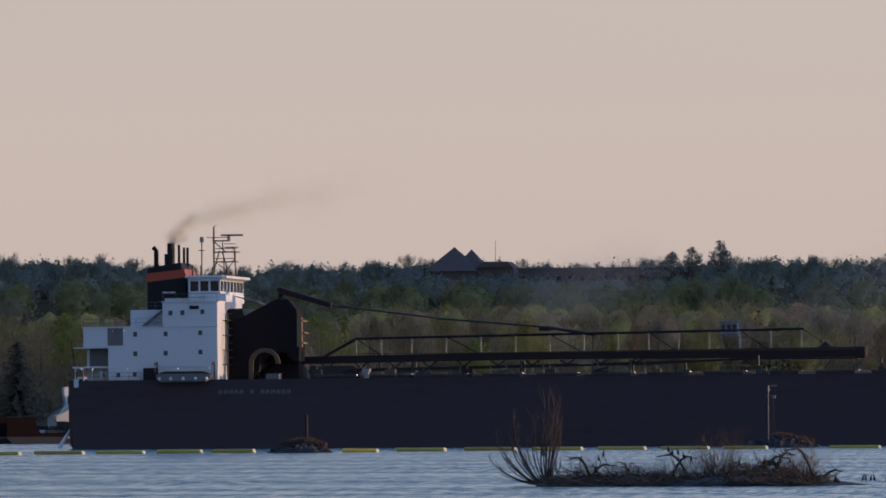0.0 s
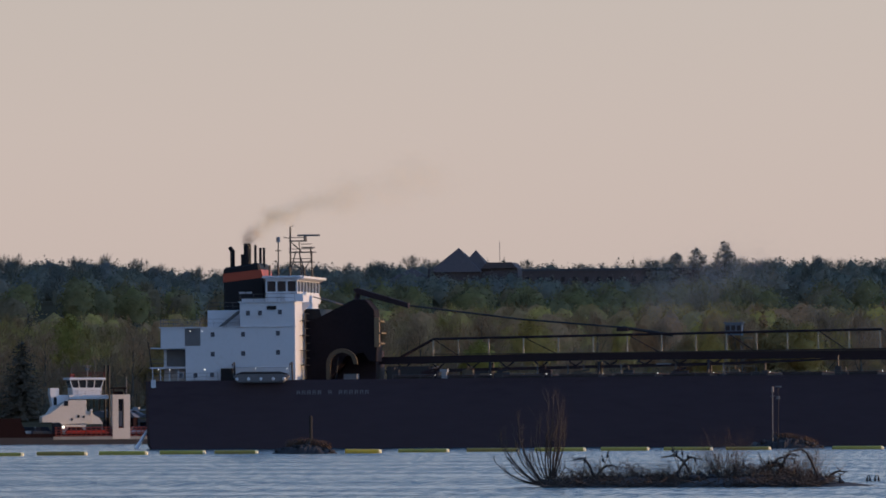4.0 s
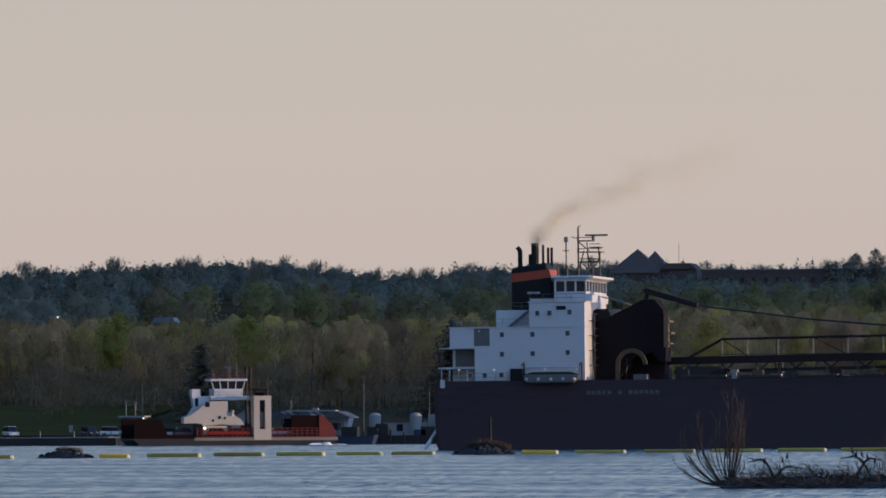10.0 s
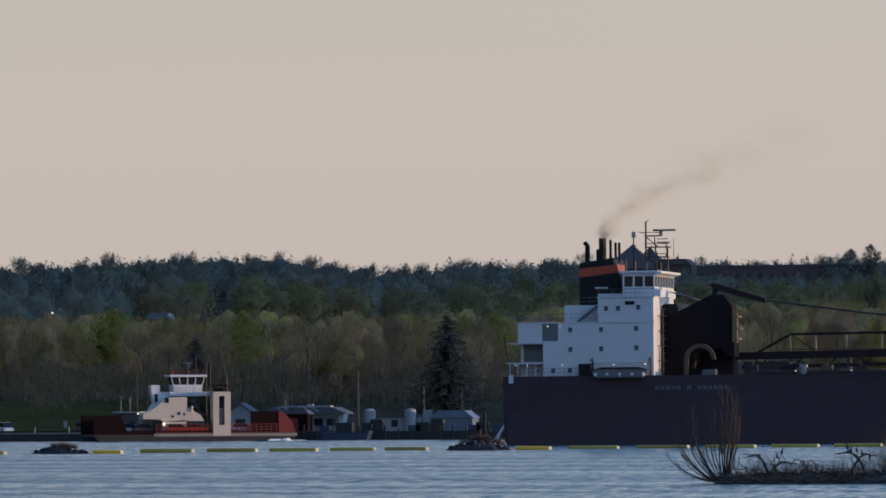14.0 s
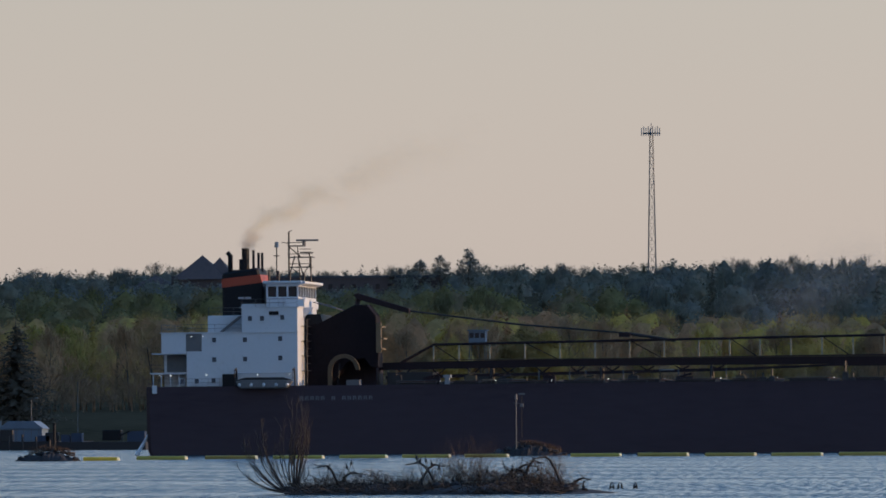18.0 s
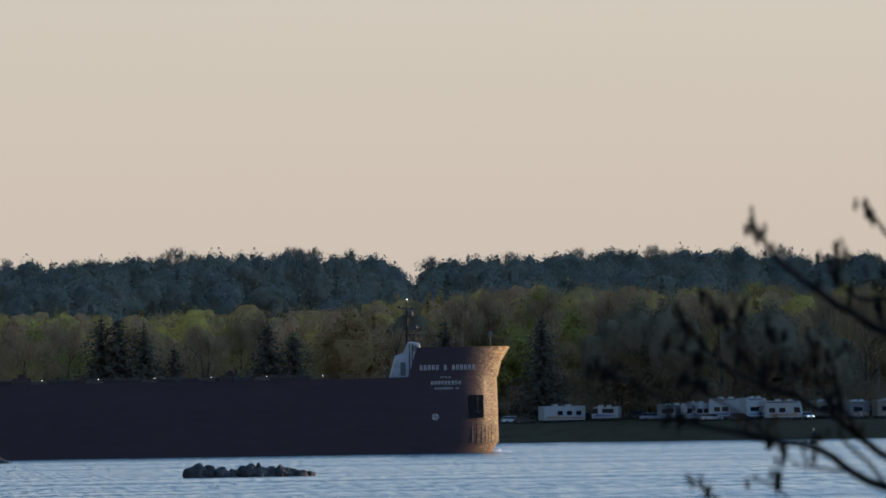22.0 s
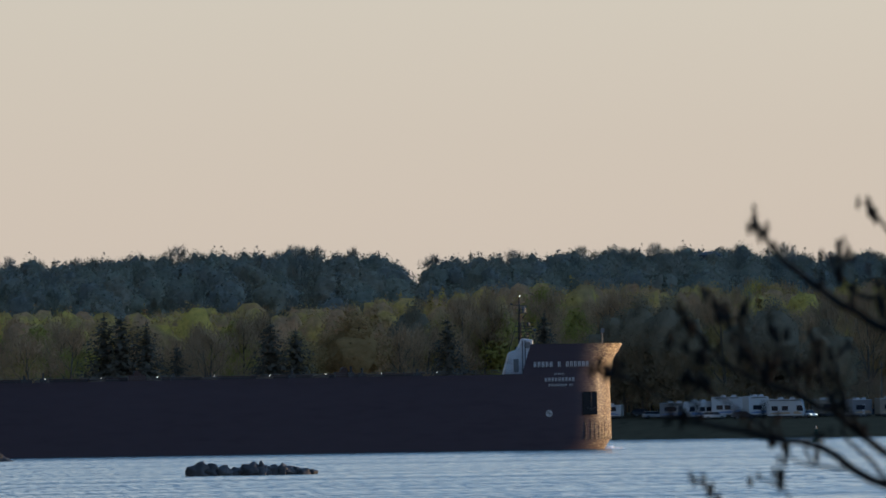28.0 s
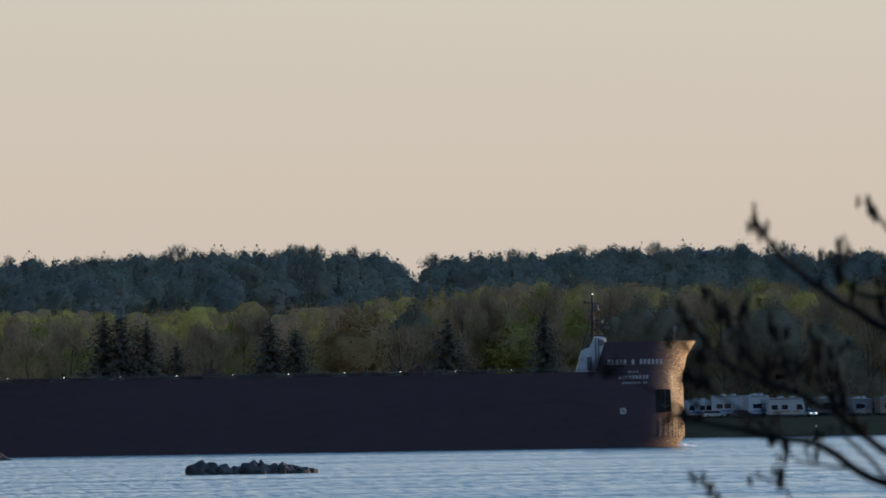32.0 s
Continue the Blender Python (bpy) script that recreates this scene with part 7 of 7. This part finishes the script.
    for x in (-5.4, -3.2, -1.0, 1.2, 3.4):
        part("window", shape(("b", x - 0.8, x + 0.7, -2.56, -2.48, 0.9, 2.2)), M_GLASS, e)
    for x in (-8.2, -4, 0, 4, 5.8):
        part("post", shape(("t", (x, -3.7, 0), (x, -3.7, 3.0), 0.1)), M_STEEL, e)
    e = thing("red_store", "dark red store shed at the end of the pier", "shed", pose(spot(-240, 1210), 1210, 1.5))
    part("wall", shape(("b", -2.5, 2.6, -2, 2, 0, 3.0)), M_MAROON, e)
    part("roof", shape(("p", [(-2.9, 3.0), (3.0, 3.0), (2.2, 3.7), (-2.2, 3.7)], -2.3, 2.3)), M_ROOF, e)
    part("door", shape(("b", -0.9, 0.9, -2.06, -1.98, 0, 2.3)), M_FERRYRED, e)
    e = thing("patrol_tug", "small blue-hulled workboat moored at the quay", "boat", pose(spot(-150, 1192), 1192, 0))
    part("hull", shape(("p", [(-4.2, 1.4), (-3.8, -0.3), (3.8, -0.3), (4.4, 1.6), (2.5, 1.2)], -1.5, 1.5)), M_NAVY, e, bevel=0.08)
    part("cabin", shape(("b", -1.6, 1.2, -1.0, 1.0, 1.2, 3.0)), M_DARK, e)
    # white gabled boathouse behind the landing
    e = thing("boathouse", "small white gabled boathouse behind the quay", "house", pose(spot(-333, 1244), 1244, 1.4))
    part("wall", shape(("b", -2.6, 2.6, -2, 3, 0, 3.1)), M_PALE, e)
    part("gable", shape(("p", [(-2.6, 3.1), (2.6, 3.1), (0, 4.9)], -2.0, -1.8)), M_PALE, e)
    part("roof", shape(("p", [(-3.0, 2.9), (0, 4.95), (3.0, 2.9), (3.0, 3.1), (0, 5.2), (-3.0, 3.1)], -2.4, 3.4)), M_ROOF, e)
    part("door", shape(("b", -0.9, 0.9, -2.06, -1.98, 0, 2.3)), M_DARK, e)
    # white plant with two silos
    e = thing("cement_plant", "white low building between two pale silos", "building", pose(spot(-58, y), y, 1.5))
    part("wall", shape(("b", -3.3, 3.8, -2, 2, 0, 2.3)), M_PALE, e)
    part("roof", shape(("b", -3.4, 4.0, -2.3, 2.3, 2.3, 2.65)), M_BRICK, e)
    for x in (-4.6, 2.6):
        part("silo", shape(("t", (x, -2.2, 0), (x, -2.2, 3.4), 1.05, 1.05, 14), ("o", (x, -2.2, 3.35), 1.03, 2, (1, 1, 0.55))), M_PALE, e, "pale domed silo", smooth=False)
    part("window", shape(("b", -0.8, 0.3, -2.05, -1.98, 0.7, 1.9)), M_GLASS, e)
    part("board", shape(("b", 4.6, 6.2, -1, -0.8, 1.2, 3.6)), M_PALE, e)
    for b, z in ((-12, 7.6), (10, 3.4), (-128, 10.5)):
        pole(b, 1222, 1.5, z, "slim pole beside the quay buildings", False, 0.09)
    pole(55, 1228, 1.5, 7.6, "lamp post beside the boat shed")
    pole(137, 1262, 2.5, 9.5, "slim pale pole on the lawn", False, 0.1)
    # blue-grey boat shed
    e = thing("boat_shed", "blue-grey metal boat shed with a pitched roof", "shed", pose(spot(42, y), y, 1.3))
    part("wall", shape(("p", [(-3.7, 0), (3.7, 0), (3.7, 2.4), (-3.7, 2.4)], -3, 3)), M_BLUEROOF, e)
    part("roof", shape(("p", [(-4.0, 2.35), (4.0, 2.35), (2.3, 3.7), (-2.3, 3.7)], -3.2, 3.2)), M_BLUEROOF, e, bevel=0.04)
    for i in range(6):
        part("rib", shape(("b", -3.4 + i * 1.3, -3.3 + i * 1.3, -3.05, -2.98, 0, 2.3)), M_STEEL, e)
    # barge with machinery near the stern of the ship
    e = thing("work_barge", "dark work barge with a small wheeled loader", "barge", pose(spot(180, 1200), 1200, 0))
    part("hull", shape(("b", -9, 8, -3, 3, -0.5, 1.4)), M_DARK, e)
    part("loader", shape(("b", 0.2, 3.4, -1.2, 1.2, 1.6, 3.4), ("t", (3.2, -1.2, 2.4), (5.0, -1.2, 3.2), 0.15)), M_BLACK, e, bevel=0.1)
    for x0, x1, z1 in ((-7, -5.5, 2.6), (-5.2, -3.4, 2.9), (4.5, 7.5, 3.2)):
        part("crate", shape(("b", x0, x1, -1, 1, 1.4, z1)), M_NAVY, e)
    one("crate", shape(("b", -0.7, 0.7, -0.5, 0.5, 0, 1.4)), M_PALE, "pale crate on the quay", "crate", pose(spot(92, 1212), 1212, 1.5))
    for b in range(-225, 100, 24):
        one("quay_post", shape(("t", (0, 0, -2), (0, 0, 2.2 + 0.5 * math.sin(b)), 0.2, 0.18, 8)), M_DARK, "dark timber post along the quay", "post", pose(spot(b, 1195), 1195, 0), "posts along the quay")
    for i, b in enumerate((-190, -110, -95, -28, -15, 12, 78, 92)):
        one("quay_crate", shape(("b", -1.1, 1.1, -0.8, 0.8, 0, 1.0 + 0.5 * (i % 3))), (M_NAVY, M_DARK, M_DARK)[i % 3], "stacked dark crate on the quay", "crate", pose(spot(b, 1200), 1200, 1.5), "crates on the quay", bevel=0.06)
    # fence posts along the lawn
    for b in (-560, -575, -640, -700):
        one("bollard", shape(("t", (0, 0, 0), (0, 0, 1.1), 0.12, 0.1, 8)), M_PALE, "short pale bollard by the landing", "bollard", pose(spot(b, 1216), 1216, 1.4), "bollards at the landing")


def build_campground():
    def stand_at(b, y):
        y = shore(spot(b, 1400)) + 34 + (y * 3.7 % 13)
        x = spot(b, y)
        return x, y, ground_z(x, y)

    rng = np.random.default_rng(77)
    for b, y, L, band, lab, hi, nose, turn in ((4534, 1448, 11.4, M_RVBAND, "white motorhome with tan stripes on the campground", 3.4, False, 178), (4613, 1452, 6.5, M_RVBLUE, "small white camper van with blue stripes", 2.9, True, 175),
                                               (4727, 1420, 6.5, M_RVBLUE, "white travel trailer behind branches", 3.3, False, 0), (4772, 1392, 7.5, M_RVBLUE, "white fifth-wheel trailer with blue swoosh", 3.8, True, 180), (4822, 1366, 7.5, M_RVBLUE, "white motorhome with blue stripes", 3.9, False, 0),
                                               (4872, 1345, 5.5, M_RVBLUE, "white travel trailer with a raised roof", 4.1, False, 0), (4925, 1322, 8.5, M_RVBAND, "white motorhome with tan swooshes", 3.9, True, 8), (5053, 1290, 6.0, M_RVBAND, "pale travel trailer by the trees", 3.3, False, 0),
                                               (5110, 1280, 7.0, M_RVBAND, "tan motorhome at the edge of the campground", 3.9, True, 0), (4995, 1310, 6.0, M_RVBAND, "dark-striped camper half hidden by branches", 3.6, False, 0)):
        panel = M_RVTAN if "tan motorhome" in lab or "dark-striped" in lab else M_RVGREY if "trailer behind" in lab or "pale" in lab else M_RV
        motorhome(pose(*stand_at(b, y), 0, 0, turn + rng.uniform(-38, 38)), L * 0.86, band, lab, hi * rng.uniform(0.95, 1.12), nose, panel)
    for b, y, p, lab, g in ((4447, 1446, 0, "white car parked on the campground", False), (4468, 1452, 1, "dark car parked on the campground", False), (4573, 1450, 1, "dark tow car beside the motorhome", False), (4672, 1440, 1, "dark car parked beside the trailers", False), (4692, 1438, 3, "silver car parked beside the trailers", False),
                            (4798, 1385, 3, "silver car between the trailers", False), (4965, 1312, 0, "white car with its headlights on", True), (4850, 1350, 1, "dark car between motorhomes", False), (5075, 1285, 1, "dark car at the campground edge", False)):
        car(pose(*stand_at(b, y), 0, 0, -75 if g else 3), M_CARS[p], lab, 1.5, 4.6, "cars on the campground", g)
    pole(5095, 1400, ground_z(spot(5095, 1400), 1400), 10.5, "tall slim lamp post on the campground", False)


def build_skyline():
    # lattice tower
    Y = 2650
    x = spot(1154, Y)
    z0, z1 = 44.0, lift(524, 1150, Y)
    e = thing("lattice_tower", "slender steel lattice tower with antennas on top", "tower", pose(x, Y, z0))
    H = z1 - z0
    corner = lambda f, s, t: Vector((s * (1.75 - 1.2 * f), t * (1.75 - 1.2 * f), H * f))
    for s, t in ((-1, -1), (1, -1), (1, 1), (-1, 1)):
        part("leg", shape(("t", corner(0, s, t), corner(1, s, t), 0.14, 0.11)), M_STEEL, e)
    bm = bmesh.new()
    n = 18
    for i in range(n):
        f0, f1 = i / n, (i + 1) / n
        for (s, t), (u, v) in (((-1, -1), (1, -1)), ((1, -1), (1, 1)), ((1, 1), (-1, 1)), ((-1, 1), (-1, -1))):
            tube(bm, corner(f0, s, t), corner(f1, u, v), 0.055, n=4)
            tube(bm, corner(f0, u, v), corner(f1, s, t), 0.055, n=4)
            tube(bm, corner(f1, s, t), corner(f1, u, v), 0.055, n=4)
    tagged(part("bracing", bm, M_STEEL, e), kind="stuff")
    part("platform", shape(("b", -3.2, 3.2, -3.2, 3.2, H - 1.6, H - 1.4)), M_STEEL, e)
    for i in range(9):
        dx = -3.4 + i * 0.85
        part("antenna", shape(("b", dx - 0.16, dx + 0.16, -3.4, -3.1, H - 2.6, H + (1.0 if i % 2 else 0.4))), M_PALE, e)
    part("top_lamp", shape(("t", (0, 0, H), (0, 0, H + 1.8), 0.15), ("o", (0, 0, H + 1.9), 0.3, 1)), M_PALE, e)
    # thin mast
    Y = 2520
    e = one("radio_mast", shape(("t", (0, 0, 0), (0, 0, 24), 0.14, 0.08, 5)), M_STEEL, "thin radio mast above the hill", "mast", pose(spot(431, Y), Y, lift(316, 431, Y) - 24))
    # brick school with steep roofs on the hill
    Y = 2500
    k = Y / 12600
    x = spot(352, Y)
    zp = lift(306, 352, Y)
    zb = zp - 34
    e = thing("hilltop_school", "large brown-brick building with steep twin roofs", "building", pose(x, Y, zb))
    part("wall", shape(("b", -8.5, 9, 0, 16, 0, 25.2), ("b", 9, 22, 3, 14, 0, 26.5), ("b", -25, -8.5, 3, 14, 0, 22)), M_BRICK, e)

    def pyramid(x0, x1, y0, y1, z0, z1):
        bm = bmesh.new()
        c = [bm.verts.new(p) for p in ((x0, y0, z0), (x1, y0, z0), (x1, y1, z0), (x0, y1, z0))]
        t = bm.verts.new(((x0 + x1) / 2, (y0 + y1) / 2, z1))
        bm.faces.new(c[::-1])
        for i in range(4):
            bm.faces.new((c[i], c[(i + 1) % 4], t))
        return bm

    part("roof", pyramid(-9.5, 9.5, -1, 17, 25.2, 34), M_BRICK, e, "steep brown roof")
    part("roof", pyramid(0.5, 12.0, 2, 14, 26.2, 33.2), M_BRICK, e)
    part("roof", pyramid(-26, -8, 2, 15, 22, 27), M_BRICK, e)
    part("roof", shape(("p", [(9, 26.5), (22, 26.5), (20, 28.6), (11, 28.6)], 2, 15)), M_BRICK, e)
    part("chimney", shape(("b", -10.6, -9.6, 4, 5, 20, 26.5)), M_BRICK, e)
    e = thing("brick_hall", "long brown-brick hall among hill trees", "building", pose(spot(690, 2480), 2480, lift(238, 690, 2480)))
    part("wall", shape(("b", -44, 17, 0, 12, -6, 5.2)), M_BRICK, e)
    part("roof", shape(("b", -44.4, 17.4, -0.4, 12.4, 5.2, 5.9)), M_ROOF, e)
    for i in range(14):
        part("window", shape(("b", -42.9 + i * 4.2, -41.5 + i * 4.2, -0.06, 0.02, 1.2, 3.0)), M_GLASS, e)
    Y = 2570
    e = thing("hilltop_tank", "dark domed storage tank among the crest trees", "tank", pose(spot(4797, Y), Y, lift(282, 4797, Y)))
    part("drum", shape(("t", (0, 0, -14), (0, 0, 2.0), 4.4, 4.4, 20)), M_ROOF, e)
    part("dome", shape(("t", (0, 0, 2.0), (0, 0, 3.2), 4.5, 2.2, 20)), M_ROOF, e)
    # water tower
    Y = 2600
    e = thing("water_tower", "pale blue water tower above the trees", "water tower", pose(spot(2296, Y), Y, lift(298, 2296, Y)))
    part("bowl", shape(("o", (0, 0, 0), 3.1, 3, (1, 1, 0.85)), ("t", (0, 0, 0), (0, 0, -1.2), 3.1, 2.6, 14)), M_WHITE, e, smooth=False)
    part("stem", shape(("t", (0, 0, -1), (0, 0, -28), 0.9, 0.9, 10)), M_PALE, e)
    # houses
    Y = 1500
    x = spot(3055, Y)
    e = thing("lakeside_house", "low house with a long blue-grey roof", "house", pose(x, Y, ground_z(x, Y)))
    h = lift(102, 3055, Y) - ground_z(x, Y)
    part("wall", shape(("b", -8.5, 8.0, 0, 7, -1, h - 2)), M_PALE, e)
    part("roof", shape(("p", [(-9.3, h - 2), (8.8, h - 2), (8.0, h - 0.3), (-8.3, h - 0.3)], -0.6, 7.6)), M_BLUEROOF, e, bevel=0.04)
    part("gable", shape(("p", [(1.2, h - 2.4), (5.0, h - 2.4), (3.1, h)], -0.9, 3)), M_LETTER, e, "white front gable")
    part("chimney", shape(("b", 5.8, 6.8, 2, 3, h - 2, h + 0.3)), M_LETTER, e)
    for i in range(4):
        part("window", shape(("b", -7 + i * 2.1, -5.8 + i * 2.1, -0.06, 0.02, h - 3.8, h - 2.5)), M_GLASS, e)
    Y = 1790
    e = thing("hillside_house", "far house with a blue-grey roof among trees", "house", pose(spot(-481, Y), Y, lift(174, -481, Y)))
    part("wall", shape(("b", -2.8, 2.8, 0, 5, -6, 0.6)), M_ROOF, e)
    part("roof", shape(("p", [(-3.2, 0.6), (3.2, 0.6), (2.4, 2.0), (-2.4, 2.0)], -0.5, 5.5)), M_BLUEROOF, e)
    # lookout tower behind the ship
    Y = 1395
    x = spot(845, Y)
    z = lift(148, 845, Y)
    e = thing("lookout_tower", "white boxed lookout cabin on a steel tower", "tower", pose(x, Y, ground_z(x, Y)))
    z -= ground_z(x, Y)
    part("cabin", shape(("b", -1.65, 1.65, -1.5, 1.5, z, z + 2.3)), M_BLUEROOF, e, "blue-grey windowed cabin")
    for dx in (-1.1, 0.0, 1.1):
        part("window", shape(("b", dx - 0.42, dx + 0.42, -1.56, -1.49, z + 0.9, z + 1.9)), M_GLASS, e)
    part("roof", shape(("b", -1.9, 1.9, -1.8, 1.8, z + 2.3, z + 2.5)), M_BLUEROOF, e)
    part("roof_rail", shape(*[("t", (dx, -1.6, z + 2.5), (dx, -1.6, z + 2.95), 0.06) for dx in (-1.6, -0.8, 0, 0.8, 1.6)]), M_PALE, e)
    part("balcony", shape(("b", 1.65, 3.6, -1.5, 0.5, z - 0.75, z - 0.45), ("b", 1.7, 1.8, -1.5, 0.5, z - 1.6, z - 0.5)), M_YELLOW, e, "sunlit side platform")
    for dx in (-1.4, 1.4):
        for dy in (-1.3, 1.3):
            part("leg", shape(("t", (dx * 1.6, dy * 1.6, -1), (dx, dy, z), 0.08, 0.07)), M_STEEL, e)
    part("lower_deck", shape(("b", -1.5, 3.8, -1.6, 1.6, z - 6.2, z - 6.0)), M_YELLOW, e)
    pole(-668, 1340, ground_z(spot(-668, 1340), 1340), 0.0 + lift(188, -668, 1340) - ground_z(spot(-668, 1340), 1340), "slim lamp post among the trees", False, 0.03)
    x = spot(-668, 1340)
    one("yard_lamp", shape(("o", (0, 0, 0), 0.16, 1)), M_LAMP, "small lit lamp on a tall post", "lamp", pose(x, 1339.8, lift(189, -668, 1340)))
    # tall single trees that break the skyline
    rng = np.random.default_rng(9)
    for i, (b, n, wd) in enumerate(((779, 312, 0.8), (829, 318, 1.15), (744, 302, 1.0), (705, 290, 1.0), (4000, 312, 1.0), (3585, 302, 1.1), (2560, 312, 0.9), (-690, 285, 0.9), (3115, 306, 0.8))):
        Y = 2480
        made = broadleaf(300 + i, 24, 10 * wd, 90, 0.32, 15, 0.5)
        t = tree("skyline_tree", made, M_BARK, M_HILL, "tall thin-crowned tree standing above the skyline", None, "trees above the skyline")
        t.matrix_basis = pose(spot(b, Y), Y, lift(n, b, Y) - 24)


FERRY = build_ferry()
FERRY.matrix_basis = pose(spot(-356, 1180), 1180, 0, 0, 0, 24)
build_dock()
build_campground()
build_skyline()


# ---- smoke: loose flakes in rigid puffs ----
def puff(name, seed, centre, size, count, flake, material, parent, label=""):
    rng = np.random.default_rng(seed)
    d = rng.normal(size=(count, 3)) * np.array(size) * 0.5
    lump = rng.normal(size=(5, 3)) * np.array(size) * 0.35
    d = d * 0.75 + lump[rng.integers(0, 5, count)]
    me = quads_mesh(name, d, flake * (0.5 + rng.random(count)), np.array([0.0, 0, 0]), material, rng)
    o = new(name, me)
    o.parent = parent
    o.location = centre
    if label:
        o["label"] = label
    return o


PLUME = thing("smoke_plume", "brown engine smoke drifting from the funnel", "smoke")
PUFFS = []
for i in range(20):
    f = (i / 19) ** 1.5
    c = (11.35 + 27 * f + 0.3 * math.sin(i * 2.1), -0.6, 28.4 + 2.7 * (1 - math.exp(-f * 11)) + 4.2 * f ** 0.95 + 0.22 * math.cos(i * 1.3))
    PUFFS.append((puff("puff", 500 + i, c, (1.05 + 4.95 * f, 0.8 + 2.8 * f, 1.0 + 2.4 * f), int(10500 - 7600 * f ** 0.7), 0.0125 + 0.012 * f, M_SMOKED if i < 3 else M_SMOKEL, PLUME), c, i))
HAZES = []
for j, (b, y, n, w, h, cnt) in enumerate(((588, 1080, 235, 16, 9, 3400), (1010, 1080, 190, 20, 10, 2200), (1180, 1090, 240, 22, 12, 2600))):
    e = thing("exhaust_haze", "thin pale haze of drifting exhaust", "smoke", None, "haze drifting past the ship")
    for q in range(3):
        puff("puff", 600 + 3 * j + q, ((q - 1) * w * 0.3, 0, (q - 1) * h * 0.28), (w * 0.55, 4, h * 0.6), cnt * 4, 0.030, M_HAZE, e)
    HAZES.append((e, b, y, n))


# ---- what moves ----
def ship_pose(t):
    return pose(-161.0 + 2.525 * (t - 18), 961, 0, 0, -0.2, 0)


# seconds and bearing of the ferry's wheelhouse
FERRY_WAY = [(0, -270), (4.5, -307), (7, -333), (9, -356), (11, -384), (13, -415), (15, -449), (18, -503), (24, -615), (32, -770)]


def motions():
    walk(SHIP, [(t, ship_pose(t)) for t in (0, 8, 16, 24, 32)])
    walk(PLUME, [(t, ship_pose(t)) for t in (0, 8, 16, 24, 32)])
    for o, c, i in PUFFS:
        reach = 0.08 + 0.05 * i
        walk(o, [(t, pose(c[0] + reach * math.sin(1.1 * t + i), c[1], c[2] + 6.5 * min(1, t / 13) * (i / 19) ** 1.4 + 0.6 * reach * math.cos(0.9 * t + 1.7 * i), 0, 25 * math.sin(0.55 * t + i), 15 * math.sin(0.4 * t + 2 * i))) for t in range(0, 33, 2)])
    for e, b, y, n in HAZES:
        walk(e, [(t, pose(spot(b + 47 * t, y), y, lift(n, b, y), 0, 8 * math.sin(0.2 * t), 0)) for t in (0, 8, 16, 24, 32)])
    walk(FERRY, [(t, pose(spot(b, 1180), 1180, 0, 0, 0, 24)) for t, b in FERRY_WAY])
    for e, y in FLOATS:
        x, turn = e.matrix_basis.translation.x, e.matrix_basis
        walk(e, [(t, Matrix.Translation((-0.045 * (t - 9), 0, 0.03 * math.sin(1.3 * t + x))) @ turn) for t in (0, 4, 8, 12, 16, 20, 26, 32)])


motions()
